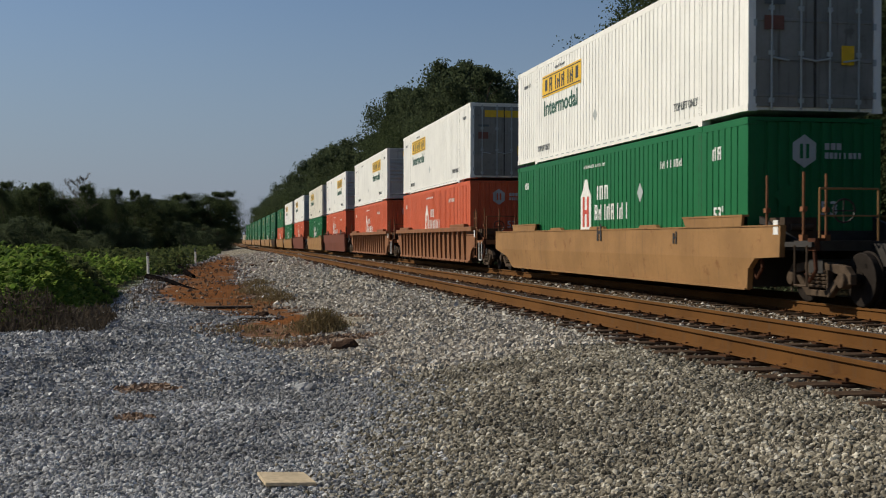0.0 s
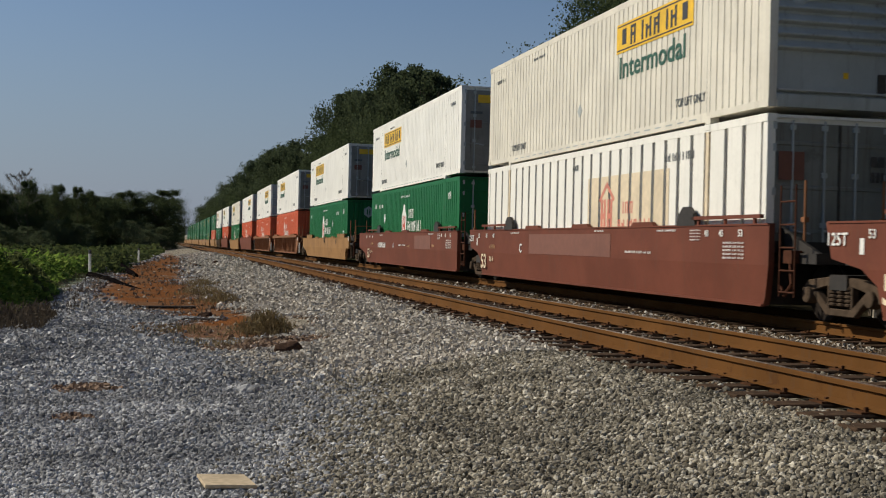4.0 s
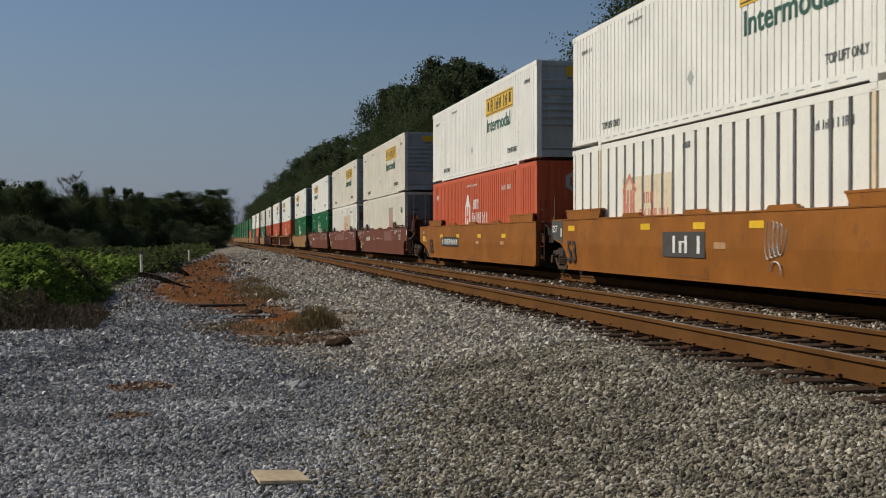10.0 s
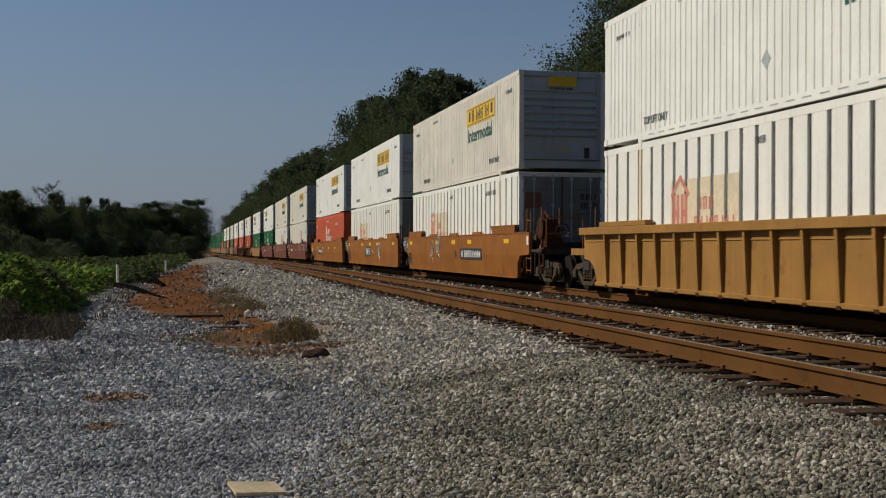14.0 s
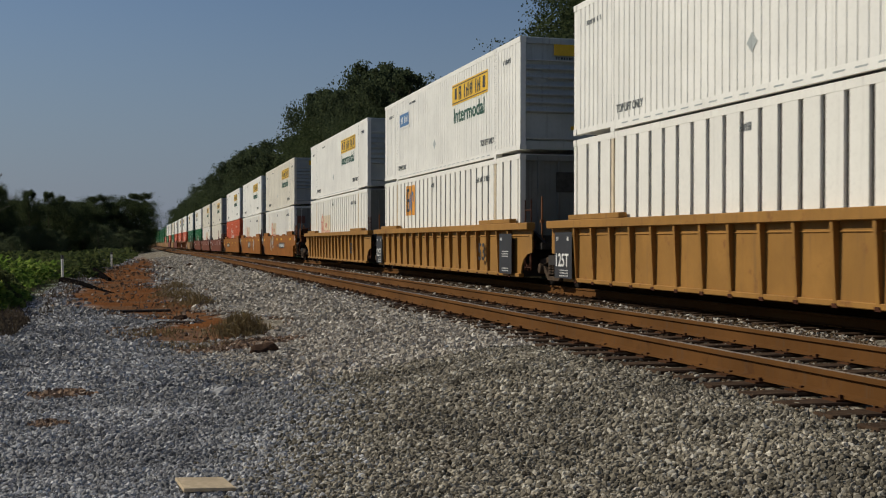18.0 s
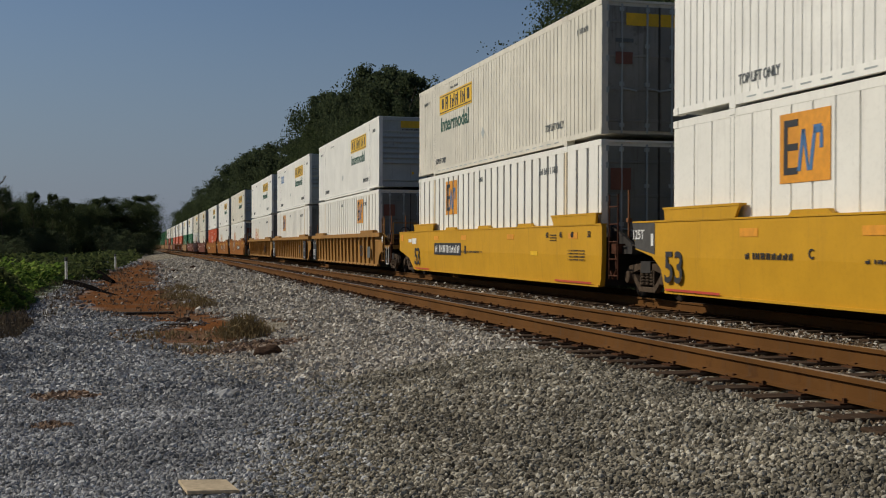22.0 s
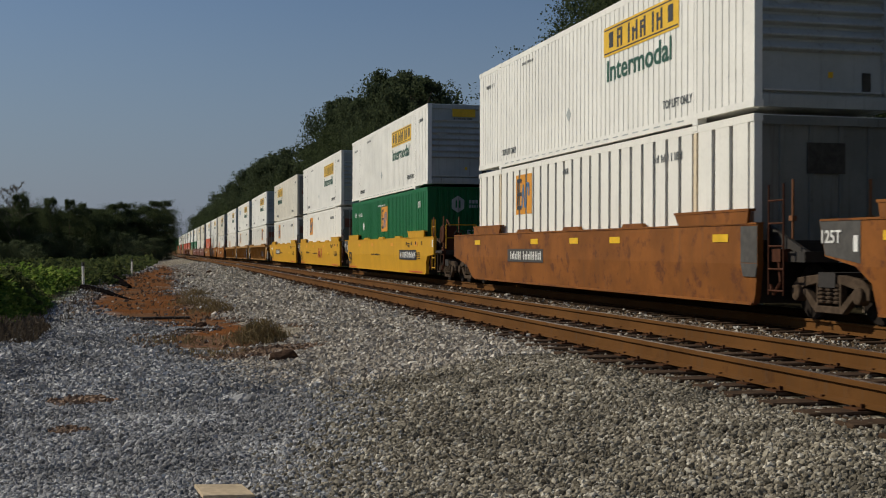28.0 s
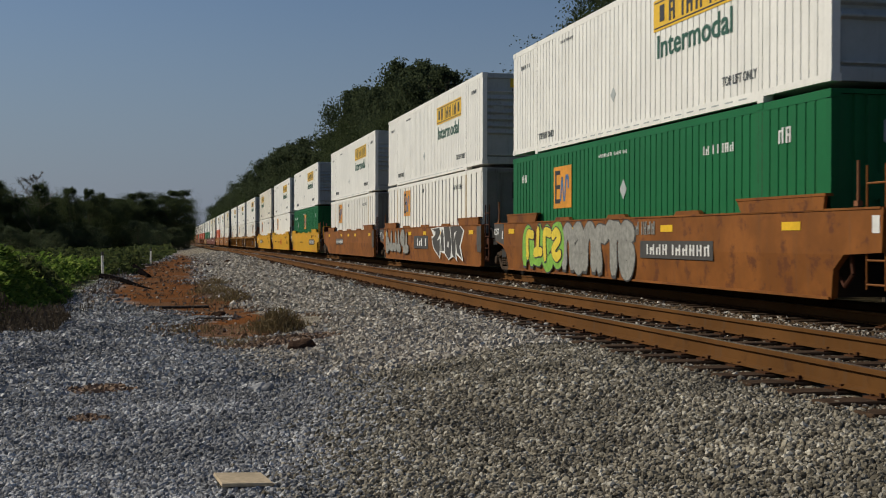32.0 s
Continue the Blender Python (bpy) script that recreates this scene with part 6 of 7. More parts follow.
unit(-212.2, "smooth", "car_yellow", "joint", "joint", top_box(False), panel_box("orange", True, "door", "wide"),
     [fifty_three, ("bars", 8.25, 6.2, 0.58, 1.12, "red_ink", 3), ("text", 11.6, 0, 0.85, 1.0, "C", "ink"), ("bars", 13.4, 12.0, 0.82, 0.92, "ink", 9)] + YELLOW)
unit(-232.0, "smooth", "car_yellow", "open", "joint", top_box(False), colour_box("green", "panel", False), [fifty_three] + plate_marks(4.2, 1.2) + YELLOW)
# rusty orange set with spray paint
unit(-255.0, "smooth", "car_orange", "joint", "open", top_box(False), panel_box("orange", True, "nose"), [("plate", 12.9, 10.0, 0.72, 1.05, "graf_dark"), ("bars", 12.8, 10.1, 0.78, 0.99, "white_ink", 10)] + stripes())
unit(-274.8, "smooth", "car_orange", "joint", "joint", top_box(False), panel_box("orange", True, "nose"),
     [("bubble", 15.9, 10.9, 0.42, 1.36, "graf_grey", "graf_dark", 6, 11), ("plate", 9.9, 7.3, 0.66, 1.14, "graf_dark"), ("bars", 9.7, 7.5, 0.76, 1.04, "white_ink", 3),
      ("piece", 6.8, 1.9, 0.27, 1.48)] + stripes())
unit(-294.4, "smooth", "car_orange", "open", "joint", top_box(False), colour_box("green", "panel", True),
     [("bubble", 14.7, 11.5, 0.26, 1.42, "graf_green", "graf_dark", 4, 21), ("bubble", 14.5, 11.6, 0.46, 1.36, "graf_yellow", "graf_dark", 4, 33, "thin"),
      ("bubble", 11.5, 7.1, 0.24, 1.46, "graf_grey", "graf_dark", 6, 8), ("bars", 7.0, 6.0, 1.12, 1.38, "graf_grey", 5), ("plate", 6.75, 3.5, 0.66, 1.0, "graf_dark"), ("bars", 6.6, 3.6, 0.73, 0.93, "white_ink", 10)] + stripes())


# ---- plants ----
def quads_mesh(name, centres, normals_spread, sizes, material, rng, aspect=0.7):
    k = len(centres)
    a = rng.normal(size=(k, 3))
    a[:, 2] *= normals_spread
    a /= np.linalg.norm(a, axis=1)[:, None]
    b = np.cross(a, rng.normal(size=(k, 3)))
    b /= np.linalg.norm(b, axis=1)[:, None]
    s = sizes[:, None]
    v = np.stack([centres - a * s * 0.5, centres + b * s * 0.5 * aspect, centres + a * s * 0.5, centres - b * s * 0.5 * aspect], 1)
    me = bpy.data.meshes.new(name)
    me.vertices.add(k * 4)
    me.vertices.foreach_set("co", v.reshape(-1).astype(np.float32))
    me.loops.add(k * 4)
    me.loops.foreach_set("vertex_index", np.arange(k * 4, dtype=np.int32))
    me.polygons.add(k)
    me.polygons.foreach_set("loop_start", np.arange(0, k * 4, 4, dtype=np.int32))
    me.update(calc_edges=True)
    me.shade_flat()
    me.materials.append(M[material])
    return me


def tree_proto(kind, height, seed):
    """Meshes of a tree: a tapered trunk with limbs, and a crown of small leaves in clumps."""
    rng = np.random.default_rng(seed)
    bm = bmesh.new()

    def limb(p, q, r0, r1, sides=7):
        p, q = Vector(p), Vector(q)
        m = (q - p).to_track_quat("Z", "Y").to_matrix()
        rings = []
        for base, r in ((p, r0), (q, r1)):
            rings.append([bm.verts.new(base + m @ Vector((r * math.cos(i * 2 * math.pi / sides), r * math.sin(i * 2 * math.pi / sides), 0))) for i in range(sides)])
        for i in range(sides):
            j = (i + 1) % sides
            bm.faces.new((rings[0][i], rings[0][j], rings[1][j], rings[1][i]))

    pts = [Vector((0, 0, -0.3))]
    segs = 6
    for i in range(segs):
        pts.append(Vector((rng.normal(0, 0.012) * height * (i + 1) / 2, rng.normal(0, 0.012) * height * (i + 1) / 2, height * 0.92 * (i + 1) / segs)))
    r = height * (0.009 if kind == "slim" else 0.018)
    for i in range(segs):
        limb(pts[i], pts[i + 1], r * (1 - i / segs * 0.85), r * (1 - (i + 1) / segs * 0.85))
    clumps = []
    low = {"slim": 0.5, "pine": 0.45, "broad": 0.12, "shrub": 0.02, "bare": 0.3}[kind]
    count = {"slim": 16, "pine": 30, "broad": 44, "shrub": 40, "bare": 34}[kind]
    for i in range(count):
        t = low + (1 - low) * (i + rng.random()) / count
        zz = t * height
        k = min(segs - 1, int(t * segs / 0.92)) if t < 0.92 else segs - 1
        f = min(1.0, t * segs / 0.92 - k)
        base = pts[k].lerp(pts[k + 1], f)
        u = (t - low) / (1 - low)
        reach = {"slim": 0.10 * (1.2 - u), "pine": 0.20 * (math.sin(math.pi * min(1, u * 0.85 + 0.18)) + 0.15), "broad": 0.27 * (math.sin(math.pi * (0.12 + 0.80 * u)) + 0.12),
                 "shrub": 0.36 * (math.sin(math.pi * (0.2 + 0.75 * u)) + 0.1), "bare": 0.24 * (1.15 - u)}[kind] * height * rng.uniform(0.55, 1.15)
        a = rng.uniform(0, 2 * math.pi)
        tip = base + Vector((math.cos(a) * reach, math.sin(a) * reach, reach * (rng.uniform(0.0, 0.5) if kind != "bare" else rng.uniform(0.9, 1.6))))
        limb(base - Vector((0, 0, reach * 0.15)), tip, r * 0.28 * (1.1 - t), r * 0.06, 5)
        clumps.append((tip, reach))
        if kind in ("broad", "shrub"):
            clumps.append((base.lerp(tip, 0.55), reach))
        if kind == "bare":
            for _ in range(26):
                d = Vector((rng.normal(), rng.normal(), abs(rng.normal()) + 0.3)).normalized() * reach * 0.5
                s = base.lerp(tip, rng.uniform(0.3, 1))
                limb(s, s + d, r * 0.09, r * 0.04, 4)
    trunk = bpy.data.meshes.new("trunk")
    bm.to_mesh(trunk)
    bm.free()
    trunk.materials.append(M["bark_pale" if kind in ("bare", "slim") else "bark"])
    if kind == "bare":
        return trunk, None
    per = {"slim": 150, "pine": 460, "broad": 480, "shrub": 120}[kind]
    cen, siz = [], []
    for tip, reach in clumps:
        spread = {"slim": 0.6, "pine": 0.44, "broad": 0.46, "shrub": 0.5}[kind] * max(reach, height * 0.06) * 0.72
        k = int(per * rng.uniform(0.45, 1.55))
        # a clump is several uneven tufts, each filled through
        hub = np.clip(rng.normal(0, 0.5, (7, 3)), -0.95, 0.95) * np.array([1, 1, 0.85])
        wide = rng.uniform(0.28, 0.62, 7)
        which = rng.integers(0, 7, k)
        c = hub[which] + np.clip(rng.normal(0, 1, (k, 3)), -1.7, 1.7) * wide[which][:, None] * np.array([1, 1, 0.92])
        cen.append(c * spread + np.array(tip))
        siz.append(rng.uniform(0.55, 1.35, k) * {"slim": 0.009, "pine": 0.0150, "broad": 0.0112, "shrub": 0.022}[kind] * height)
    crown = quads_mesh("crown", np.concatenate(cen), 0.8, np.concatenate(siz), {"slim": "leaf_broad", "pine": "leaf_pine", "broad": "leaf_broad", "shrub": "leaf_far"}[kind], rng)
    return trunk, crown


PROTO = {("pine", i): tree_proto("pine", 16.0, 10 + i) for i in range(3)}
PROTO.update({("broad", i): tree_proto("broad", 12.0, 20 + i) for i in range(4)})
PROTO.update({("shrub", i): tree_proto("shrub", 5.0, 30 + i) for i in range(3)})
PROTO.update({("slim", i): tree_proto("slim", 12.0, 70 + i) for i in range(2)})
PROTO[("bare", 0)] = tree_proto("bare", 11.0, 40)
TREE_LABEL = {"slim": "slim pale-barked tree at the edge of the wood", "pine": "tall dark pine with an open crown beside the railway", "broad": "dark green broadleaf tree in a tree line",
              "shrub": "dense dark green bush at the edge of the trees", "bare": "bare grey tree rising over the tree line"}
BASE_H = {"slim": 12.0, "pine": 16.0, "broad": 12.0, "shrub": 5.0, "bare": 11.0}


def tree(kind, x, y, height, rng, wide=1.0):
    trunk, crown = PROTO[(kind, rng.randrange(sum(1 for k in PROTO if k[0] == kind)))]
    t = thing("bush" if kind == "shrub" else "tree", TREE_LABEL[kind], "bush" if kind == "shrub" else "tree", "trees along the railway")
    k = height / BASE_H[kind]
    t.matrix_basis = pose(x, y, ground_z(x, y) - 0.1, 0, 0, rng.uniform(0, 360)) @ Matrix.Diagonal((k * wide, k * wide, k, 1))
    part("trunk", trunk, t)
    if crown:
        part("crown", crown, t)


def crown_top(y):
    """Height of the wood behind the train along the line."""
    return float(np.interp(y, (0, 45, 60, 66, 69, 76, 80, 88, 97, 102, 110, 118, 125, 132, 142, 155, 166, 171, 182, 205, 228, 241, 262, 310, 358, 492, 700),
                           (16, 18, 18.5, 17.6, 15.6, 13.2, 11.8, 11.2, 12.0, 16.0, 18.4, 20.8, 21.6, 21, 21.4, 23.4, 22.6, 19.8, 20.4, 20.6, 19.6, 22.4, 21, 24, 24, 23, 24)))


def top_at(x, y):
    """The wood's height for a tree nearer or farther than its middle row, so that the roofline stays level."""
    k = x / (25.5 + bend(y))
    return 2 + (crown_top(y / k) - 2) * k


def skyline(deg):
    """Height of the far wood across the field, by its bearing."""
    return float(np.interp(deg, (-14, -9.6, -8.6, -7.2, -6.3, -5.6, -5.0, -3.5, -2.6, -1.6, 0.0), (9.8, 9.9, 10.4, 10.2, 8.4, 8.3, 8.2, 8.3, 7.9, 8.0, 8.0)))


def far_wood(name, label, spots, leaf, material, seed):
    """Distant trees that merge into one mass: crowns of loose leaf clumps over short trunks."""
    rng = np.random.default_rng(seed)
    cen, siz = [], []
    for x, y, h, wide in spots:
        z = ground_z(x, y)
        k = 26
        u = rng.uniform(0.12, 0.97, k)
        r = wide * h * 0.30 * np.sqrt(np.clip(np.sin(np.pi * (0.12 + 0.84 * u)), 0.05, 1)) * np.sqrt(rng.uniform(0.1, 1, k))
        a = rng.uniform(0, 2 * math.pi, k)
        hub = np.stack([x + r * np.cos(a), y + r * np.sin(a), z + u * h], 1)
        for c in hub:
            m = 46
            cen.append(c + np.clip(rng.normal(0, 1, (m, 3)), -1.7, 1.7) * h * np.array([0.06, 0.06, 0.042]))
            siz.append(rng.uniform(0.6, 1.3, m) * leaf * h)
    me = quads_mesh(name, np.concatenate(cen), 0.8, np.concatenate(siz), material, rng)
    tagged(new(name, me), label, "wood", kind="stuff")


def plant_trees():
    rng = random.Random(12)
    # the wood behind the train
    y, mass = 6.0, []
    while y < 250:
        near = y < 90
        x = 21.5 + rng.uniform(-1.5, 2.0) + bend(y) + (0.0 if y < 95 else 3.0)
        front = x + (2 if y < 60 else 0)
        tree("broad", front, y, rng.uniform(0.64, 0.80) * top_at(front, y), rng, 1.0)
        back, behind = y + rng.uniform(-2, 2), x + rng.uniform(3, 6)
        if near or rng.random() < 0.5:
            tree("broad", behind, back, rng.uniform(0.76, 0.88) * top_at(behind, back), rng)
        else:
            mass.append((behind, back, rng.uniform(0.78, 0.9) * top_at(behind, back), 1.0))
        if rng.random() < 0.55:
            tree("shrub", x - 2.5 + rng.uniform(-0.6, 0.6), y + 1, rng.uniform(3.0, 5.0), rng, 1.2)
        y += (3.6 if near else 4.6) * rng.uniform(0.8, 1.2)
    while y < 700:
        for dx in (0, 4.5):
            mass.append((25 + dx + rng.uniform(-1.5, 1.5) + bend(y), y, crown_top(y) * rng.uniform(0.76, 0.92), 1.0))
        y += 5.5
    # Unseen trees added behind the camera to cut skylight on the end walls.
    y = 4.0
    while y > -90:
        mass.append((23 + rng.uniform(-1.5, 2), y, rng.uniform(13, 17), 1.0))
        y -= 4.0
    far_wood("far_wood", "dark green wood along the railway, unseen trees added behind the camera", mass, 0.026, "leaf_broad", 61)
    for y in (56, 60.5, 64.5):
        tree("broad", 25.5 + bend(y), y, crown_top(y) * 0.93, rng, 0.75)
    for y in (112, 116, 120, 125, 130, 136, 142, 147, 152, 157, 161, 186, 212, 236, 241, 246, 272, 300, 312, 345, 380, 420, 470, 530, 600):
        tree("pine", 25.5 + bend(y), y, crown_top(y) * rng.uniform(0.98, 1.04), rng, 0.78 if y < 180 else 1.1)
    for x, y, h in ((20.6, 28.6, 12.5), (20.9, 31.0, 11.0), (20.4, 36.5, 11.5), (20.8, 24.5, 10.5), (21.0, 43.0, 12.0)):
        tree("slim", x, y, h, rng)
    # the far wood across the field
    mass = []
    for i in range(130):
        x = rng.uniform(-78, -3)
        near = 165 if x < -20 else 165 + (x + 20) * 1.5
        y = near + rng.uniform(0, 40)
        h = skyline(math.degrees(math.atan2(x, y))) * y / 168
        if y - near < 18:
            tree("broad", x, y, h * rng.uniform(0.74, 0.97), rng, 1.05)
        else:
            mass.append((x, y, h * rng.uniform(0.74, 0.95), 1.1))
    far_wood("far_wood", "dark green wood across the field", mass, 0.034, "leaf_far", 62)
    for i in range(44):
        x = rng.uniform(-60, 0)
        near = 150 if x < -20 else 150 + (x + 20) * 1.8
        tree("shrub", x, near + rng.uniform(-8, 8), rng.uniform(2.5, 5.0), rng, 1.3)
    for deg, y, h in ((-5.6, 164, 9.6), (-4.25, 170, 9.4), (-3.45, 172, 9.1), (-2.95, 175, 8.8), (-9.2, 163, 9.9)):
        tree("broad", y * math.tan(radians(deg)), y, h, rng, 0.62)
    # two round crowns where the wood comes up to the line
    for x, y, h, wide in ((-4.6, 198, 9.6, 1.25), (-2.2, 204, 8.6, 1.2), (1.5, 200, 9.9, 1.35), (-6.8, 196, 8.6, 1.2), (2.4, 206, 8.8, 1.2), (0.0, 196, 8.6, 1.3)):
        tree("broad", x, y, h, rng, wide)
    for x, y in ((-6, 192), (-3, 193), (0, 194), (2.4, 196), (3.2, 201), (-1.5, 190), (1.2, 190)):
        tree("shrub", x, y, rng.uniform(3.0, 4.4), rng, 1.4)
    tree("bare", -16.9, 168, 11.0, rng, 1.25)
    far_wood("far_wood", "hazy far wood at the end of the straight", [(-12 + i * 2.2, 500 + rng.uniform(-20, 40), rng.uniform(7, 9.5), 1.2) for i in range(14)], 0.05, "leaf_far", 63)


plant_trees()


def vine_edge(y):
    """How far the vines reach towards the track at y."""
    return float(np.interp(y, (20, 24, 33, 37, 46, 53, 75, 120, 180), (-2.8, -2.4, -2.3, -2.8, -2.8, -1.3, -0.6, 0.8, 2.0)))


def vine_height(x, y):
    """Height of the vine mass over the ground."""
    edge = min(1.0, max(0.0, (vine_edge(y) - x + 0.4 * noise.noise((y * 0.4, 0, 0))) / 0.8)) * min(1.0, max(0.0, (y - 22.0) / 1.5))
    lumps = abs(noise.noise((x * 0.55, y * 0.40, 7.0))) + 0.5 * abs(noise.noise((x * 1.3, y * 1.0, 4.0)))
    h = 0.50 + 0.70 * noise.noise((x * 0.30, y * 0.14, 2.0)) + 1.1 * (0.55 - lumps)
    hump = 0.8 * math.exp(-((x + 4.2) ** 2 / 2.2 + (y - 28.0) ** 2 / 12.0)) + 0.9 * math.exp(-((x + 6.6) ** 2 / 4.0 + (y - 30.0) ** 2 / 16.0))
    return edge * max(0.04, h * 0.75 + hump)


def leaves_mesh(name, centres, tilt, sizes, material, rng):
    """Broad leaves, each a folded pair of faces, lying mostly face up."""
    k = len(centres)
    n = rng.normal(0, tilt, (k, 3)) + np.array([-0.25, 0.1, 1.0])
    n /= np.linalg.norm(n, axis=1)[:, None]
    a = np.cross(n, rng.normal(size=(k, 3)))
    a /= np.linalg.norm(a, axis=1)[:, None]
    b = np.cross(n, a)
    s = sizes[:, None]
    dip = n * s * 0.12
    v = np.stack([centres - a * s * 0.5, centres + b * s * 0.45 - dip, centres + a * s * 0.55, centres - b * s * 0.45 - dip], 1)
    f = (np.array([0, 1, 2, 0, 2, 3])[None] + (np.arange(k) * 4)[:, None]).reshape(-1)
    me = bpy.data.meshes.new(name)
    me.vertices.add(k * 4)
    me.vertices.foreach_set("co", v.reshape(-1).astype(np.float32))
    me.loops.add(k * 6)
    me.loops.foreach_set("vertex_index", f.astype(np.int32))
    me.polygons.add(k * 2)
    me.polygons.foreach_set("loop_start", np.arange(0, k * 6, 3, dtype=np.int32))
    me.update(calc_edges=True)
    me.shade_flat()
    me.materials.append(M[material])
    return me


def vines():
    rng = np.random.default_rng(9)
    cen, siz, wild, wild_siz = [], [], [], []
    for y0, y1, x0, k, size in ((21.5, 36, -11, 44000, 0.15), (36, 62, -20, 26000, 0.21), (62, 110, -36, 16000, 0.34), (110, 175, -70, 10000, 0.6)):
        x = rng.uniform(x0, vine_edge(y1) + 0.6, k)
        y = rng.uniform(y0, y1, k)
        for a, b in zip(x, y):
            h = vine_height(a, b)
            if h < 0.10:
                continue
            p = (a, b, ground_z(a, b) + h * (1 - min(1.0, abs(rng.normal(0, 0.22)))) + rng.uniform(-0.04, 0.06))
            rough = noise.noise((a * 0.16, b * 0.07, 21.0)) + 0.3 * noise.noise((a * 0.7, b * 0.35, 22.0)) > (45 - b) / 26
            (wild if rough else cen).append(p)
            (wild_siz if rough else siz).append(size * rng.uniform(0.55, 1.3))
    me = leaves_mesh("scrub", np.array(wild), 0.9, np.array(wild_siz), "leaf_scrub", rng)
    tagged(new("scrub", me), "rough dark olive growth covering the far field", "scrub", kind="stuff")
    me = leaves_mesh("vines", np.array(cen), 0.45, np.array(siz), "leaf_vine", rng)
    tagged(new("vines", me), "green climbing vines smothering the field in mounds", "vines", kind="stuff")
    cen, siz = [], []
    for a, b in zip(rng.uniform(-7, -1.7, 16000), rng.uniform(19.5, 24.5, 16000)):
        e = abs(b - 22.0 - 0.5 * math.sin(a * 1.3))
        if e < 1.7:
            cen.append((a, b, ground_z(a, b) + rng.uniform(0, 0.75 if a < -2.8 else 0.4) * (1 - e / 1.9)))
            siz.append(rng.uniform(0.08, 0.24))
    for a, b in zip(rng.uniform(-2.9, -1.5, 1400), rng.uniform(24, 60, 1400)):
        cen.append((a, b, ground_z(a, b) + rng.uniform(0, 0.16)))
        siz.append(rng.uniform(0.08, 0.18))
    for a, b in zip(rng.normal(0.1, 1.0, 2600), rng.uniform(24, 70, 2600)):
        if noise.noise((a * 0.8, b * 0.3, 11.0)) > 0.1:
            cen.append((a, b, ground_z(a, b) + rng.uniform(0, 0.14)))
            siz.append(rng.uniform(0.08, 0.2))
    me = quads_mesh("dry_weeds", np.array(cen), 2.5, np.array(siz), "dry_weed", rng, 0.14)
    tagged(new("dry_weeds", me), "dry brown weeds along the edge of the vines", "weeds", kind="stuff")


vines()


def dry_grass(spots):
    rng = np.random.default_rng(51)
    cs, ss = [], []
    for x, y, r, h, k in spots:
        c = rng.normal(0, r * 0.45, (k, 3))
        c[:, 2] = rng.uniform(0.1, 0.9, k) * h * np.exp(-(c[:, 0] ** 2 + c[:, 1] ** 2) / (r * r)) + ground_z(x, y)
        c[:, :2] += (x, y)
        cs.append(c)
        ss.append(rng.uniform(0.1, 0.22, k))
    me = quads_mesh("dry_grass", np.concatenate(cs), 3.0, np.concatenate(ss), "tuft", rng, 0.08)
    tagged(new("dry_grass", me), "dry brown tufts of grass on the gravel", "grass", kind="stuff")


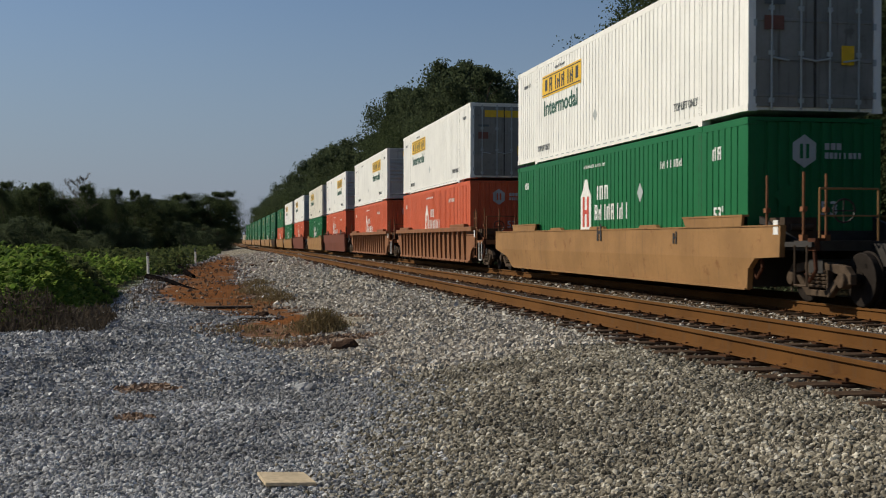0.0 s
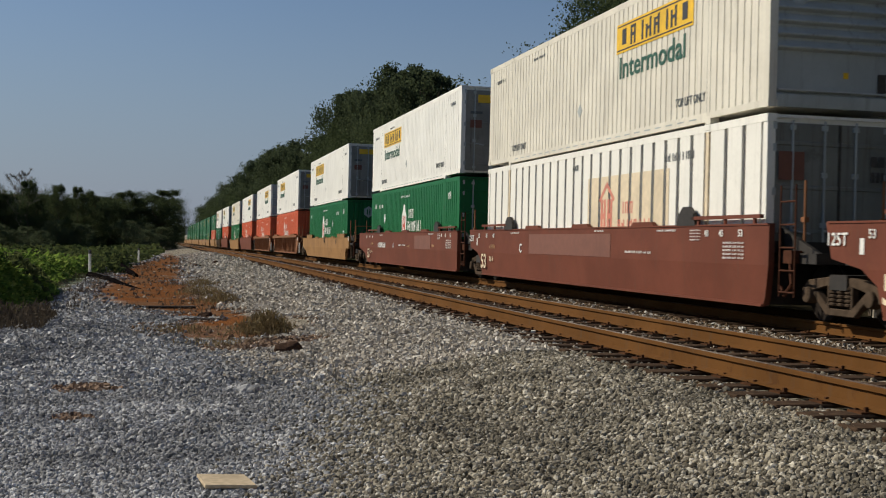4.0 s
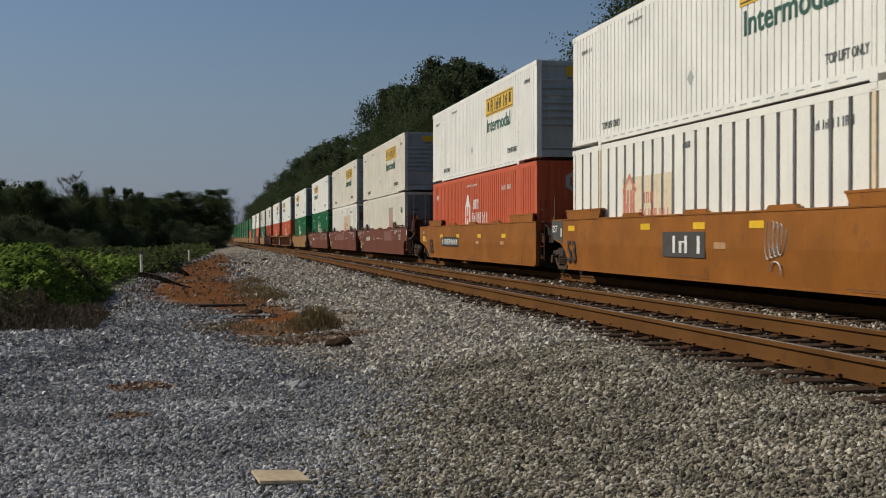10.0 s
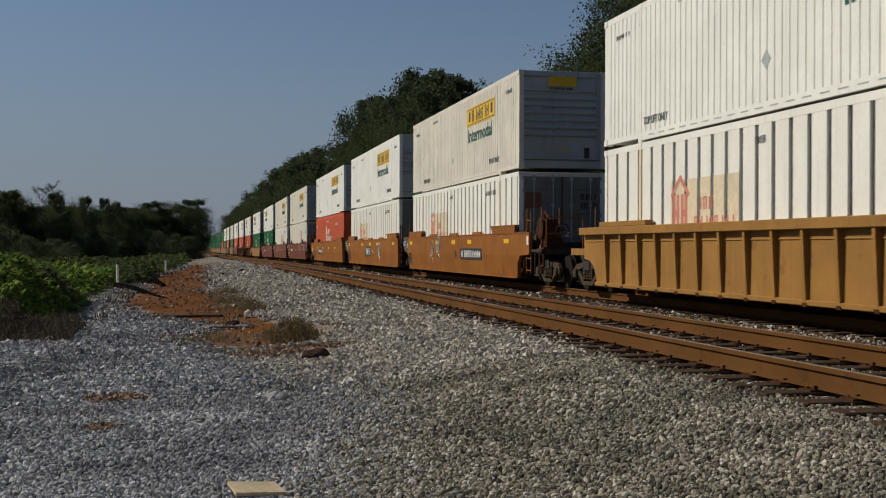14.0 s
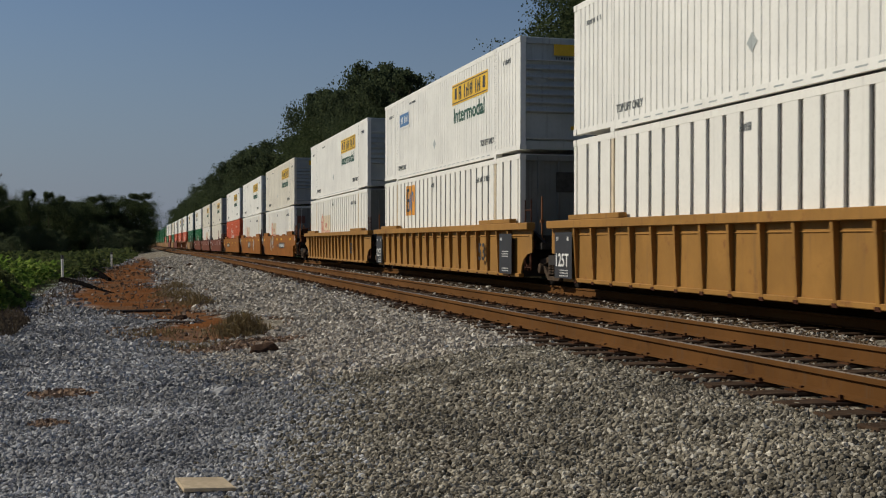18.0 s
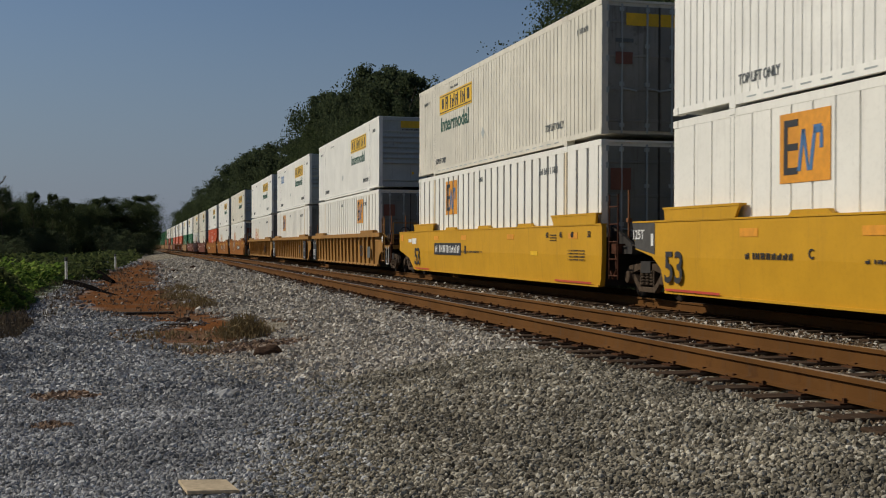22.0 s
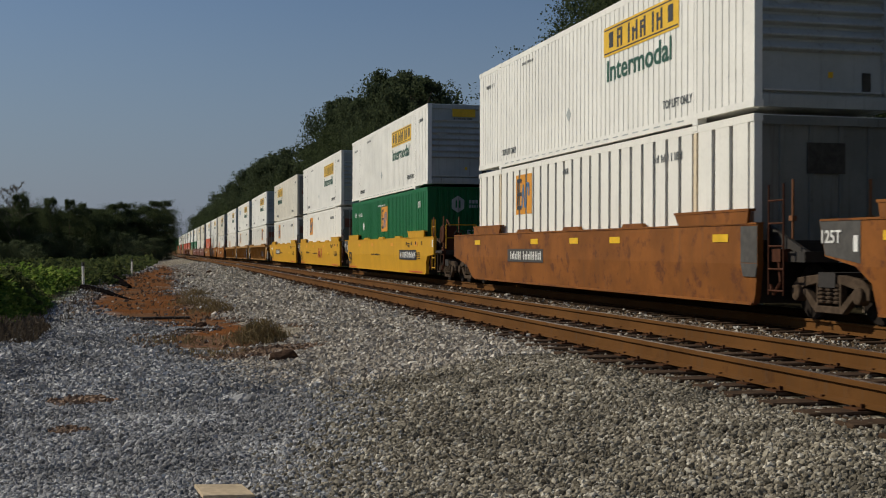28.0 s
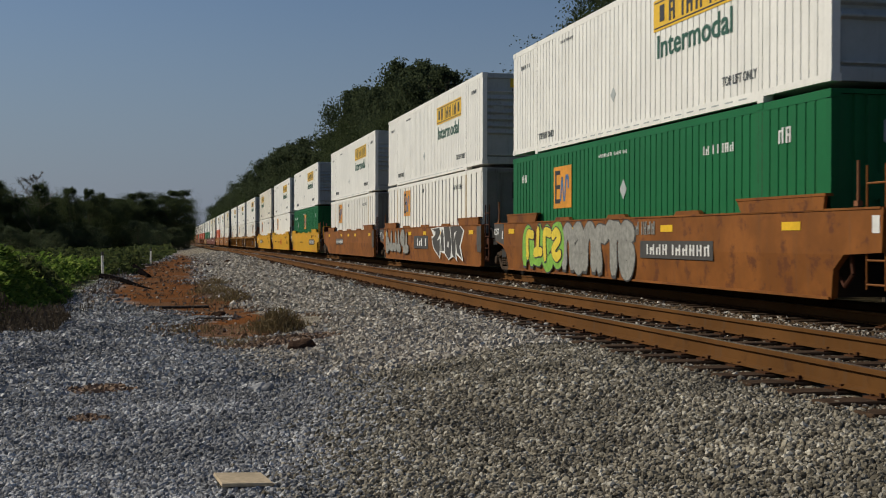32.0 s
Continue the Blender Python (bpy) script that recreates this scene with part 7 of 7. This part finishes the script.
# ---- small things by the track ----
def small_things():
    rng = random.Random(2)
    for (x, y, h) in ((-2.35, 48.0, 1.05), (-0.75, 70.0, 0.95)):
        post = thing("marker_post", "slim white marker post with a dark cap, standing in weeds", "post", "marker posts")
        def shaft(bm):
            prism(bm, [(-0.042, -0.04), (0.042, -0.04), (0.042, 0.04), (-0.042, 0.04)], 2, -0.2, 0.86 * h)
        def cap(bm):
            prism(bm, [(-0.044, -0.042), (0.044, -0.042), (0.044, 0.042), (-0.044, 0.042)], 2, 0.90 * h, h)
            prism(bm, [(-0.043, -0.041), (0.043, -0.041), (0.043, 0.041), (-0.043, 0.041)], 2, 0.86 * h, 0.90 * h)
        part("shaft", made("shaft_%.2f" % h, "post_white", shaft, 0.006), post)
        part("cap", made("cap_%.2f" % h, "ink", cap), post)
        post.matrix_basis = pose(x, y, ground_z(x, y), 1.0, 0, -58)
    board = new("board", made("board", "board", lambda bm: prism(bm, [(-0.14, -0.13), (0.17, -0.14), (0.13, 0.13), (-0.16, 0.15)], 2, 0, 0.022), 0.003))
    tagged(board, "short pale offcut of board lying on the gravel", "board")
    board.matrix_basis = pose(0.465, 7.31, ground_z(0.465, 7.31) + 0.03, 3, 2, 4)
    for x, y, k, name, lab in ((1.72, 15.1, 0.36, "clod", "dark clod of earth on the gravel"), (1.05, 23.4, 0.3, "clod", "dark clod of earth on bare clay"),
                               (1.9, 16.6, 0.16, "clod", "small dark stone on the gravel"), (0.95, 11.9, 0.26, "rock", "flat grey rock half sunk in gravel"), (2.6, 17.2, 0.14, "rock", "small grey rock on the gravel"),
                               (3.2, 62.0, 0.5, "clod", "dark lump of debris beside the track"), (2.2, 60.0, 0.45, "clod", "dark lump of debris beside the track")):
        bm = bmesh.new()
        bmesh.ops.create_icosphere(bm, subdivisions=3, radius=0.5)
        for v in bm.verts:
            v.co *= 1 + 0.45 * noise.noise(v.co * 3.0 + Vector((x, y, 0)))
            v.co.z *= 0.5
        me = bpy.data.meshes.new(name)
        bm.to_mesh(me)
        bm.free()
        me.materials.append(M["clod" if name == "clod" else "stone_grey"])
        ob = tagged(new(name, me), lab, "earth" if name == "clod" else "rock")
        ob.matrix_basis = pose(x, y, ground_z(x, y) + 0.06 * k, 0, 0, rng.uniform(0, 360)) @ Matrix.Diagonal((k, k * 0.8, k * 1.1, 1))
    # Low dark boxes added in place of thin shadow lines on the clay.
    for x, y, ln, rz in ((0.3, 26.4, 1.3, 4), (1.0, 22.0, 0.9, -10)):
        lg = new("timber", made("timber_%.1f" % ln, "timber", lambda bm: box(bm, -ln / 2, ln / 2, -0.13, 0.13, -0.05, 0.05), 0.02))
        tagged(lg, "dark weathered timber lying on bare clay", "timber", "old timbers")
        lg.matrix_basis = pose(x, y, ground_z(x, y), 0, 0, rz)
    # Tapering dark body added where a bank edge lies in shade.
    def log(bm):
        prev = None
        for i in range(9):
            f = i / 8
            r = 0.13 * (1 - 0.7 * f)
            ring = [bm.verts.new((-2.3 + 2.1 * f + 0.12 * math.sin(f * 5) + r * math.cos(a * math.pi / 5) * 0.9, 46.5 - 10.5 * f, r * 0.7 + r * math.sin(a * math.pi / 5))) for a in range(10)]
            if prev:
                for a in range(10):
                    bm.faces.new((prev[a], prev[(a + 1) % 10], ring[(a + 1) % 10], ring[a]))
            else:
                bm.faces.new(ring[::-1])
            prev = ring
        bm.faces.new(prev)
    # A second dark wedge, also standing in for shade by the vines.
    def far_shade(bm):
        prev = None
        for i in range(9):
            f = i / 8
            r = 0.30 * (1 - 0.7 * f)
            ring = [bm.verts.new((-2.6 + 2.0 * f + r * math.cos(a * math.pi / 5), 76 - 28 * f, r * 0.7 + r * math.sin(a * math.pi / 5) + fall(76 - 28 * f) - fall(60))) for a in range(10)]
            if prev:
                for a in range(10):
                    bm.faces.new((prev[a], prev[(a + 1) % 10], ring[(a + 1) % 10], ring[a]))
            else:
                bm.faces.new(ring[::-1])
            prev = ring
        bm.faces.new(prev)
    second = tagged(new("log", made("second_wedge", "charred", far_shade)), "long dark wedge standing in for shade at the vines' edge", "log")
    second.location = (0, 0, ground_z(-1.5, 60))
    fallen = tagged(new("log", made("log", "charred", log)), "long dark wedge standing in for a bank's shade on clay", "log")
    fallen.location = (0, 0, ground_z(-1.2, 41))
    dry_grass(((1.72, 18.3, 0.5, 0.42, 1500), (1.55, 27.5, 0.6, 0.3, 700), (1.3, 32.0, 0.7, 0.3, 700), (1.5, 37.0, 0.7, 0.25, 500), (0.6, 19.5, 0.9, 0.10, 250), (1.2, 17.2, 0.9, 0.06, 250)))


small_things()


CARS = []


def far_crossing():
    """A road across the line, far down the track, with a waiting car."""
    x, y = 6.6, 330.0
    z = fall(y) - 0.06
    rd = new("road", made("road", "grey_gap", lambda bm: box(bm, -60, 25, -4, 4, -0.6, 0.0)))
    tagged(rd, "grey asphalt road crossing the railway", "road", kind="structure")
    rd.location = (x, y, z)
    car = thing("car", "white car with its headlights on, stopping at the crossing", "car")
    def body(bm):
        prism(bm, [(-2.2, 0.35), (2.2, 0.35), (2.25, 0.8), (1.2, 0.95), (0.6, 1.45), (-1.2, 1.45), (-1.9, 0.95), (-2.2, 0.85)], 0, -0.85, 0.85)
    part("body", made("car_body", "car_paint", body, 0.06), car)
    part("windscreen", made("windscreen", "glass", lambda bm: prism(bm, [(-1.95, 0.97), (-1.25, 1.42), (-1.28, 1.45), (-1.98, 1.0)], 0, -0.7, 0.7)), car)
    for sx in (-0.6, 0.6):
        part("headlight", made("headlight", "lamp", lambda bm: disc(bm, 0, 0, 0, 1, [(-0.03, 0.11), (0.03, 0.12)], 12)), car, (sx, -2.22, 0.68))
        for sy in (-1.35, 1.35):
            part("wheel", made("car_wheel", "ink", lambda bm: disc(bm, 0, 0, 0, 0, [(-0.1, 0.28), (-0.08, 0.32), (0.08, 0.32), (0.1, 0.28)], 16)), car, (sx * 1.25, sy, 0.32))
    car.scale = (1.25, 1.25, 1.35)
    car.location = (-30, y, z)
    CARS.append((car, x - 2.5, y, z))


far_crossing()


# ---- what moves ----
def run(t):
    """How far the train has gone at t seconds."""
    return 10.2414 * t - 0.02748 * t * t + 3.101e-4 * t ** 3


def motions():
    for car, x, y, z in CARS:
        walk(car, [(0, pose(-30, y, z, 0, 0, 90)), (17, pose(-30, y, z, 0, 0, 90)), (20.5, pose(x - 7, y, z, 0, 0, 90)), (21.5, pose(x - 1.5, y - 0.3, z, 0, 0, 50)), (22.5, pose(x, y - 2, z, 0, 0, 3)), (32, pose(x, y - 2, z, 0, 0, 3))])
    for ob, s0, z in TRAIN:
        rows = [(t, on_line(s0 + run(t), 0, z)) for t in range(0, 33)]
        walk(ob, rows)
    for ws, dy, s0 in SPIN:
        rows, a, t, base = [(0.0, pose(0, dy, 0.42))], None, 0.0, 0.0
        while t < 31.95:
            if 9 < s0 + run(t) < 50:
                if a is None:
                    a = run(t)
                turn = -math.degrees((run(t) - a) / 0.42)
                m = Matrix.Translation((0, dy, 0.42)) @ Matrix.Rotation(radians(turn), 4, "X")
                rows.append((t, m))
                base = turn
            t += 1 / 30
        rows = [r for i, r in enumerate(rows) if i == 0 or r[0] > 0.05]
        rows.append((32.0, Matrix.Translation((0, dy, 0.42)) @ Matrix.Rotation(radians(base), 4, "X")))
        walk(ws, rows)


motions()
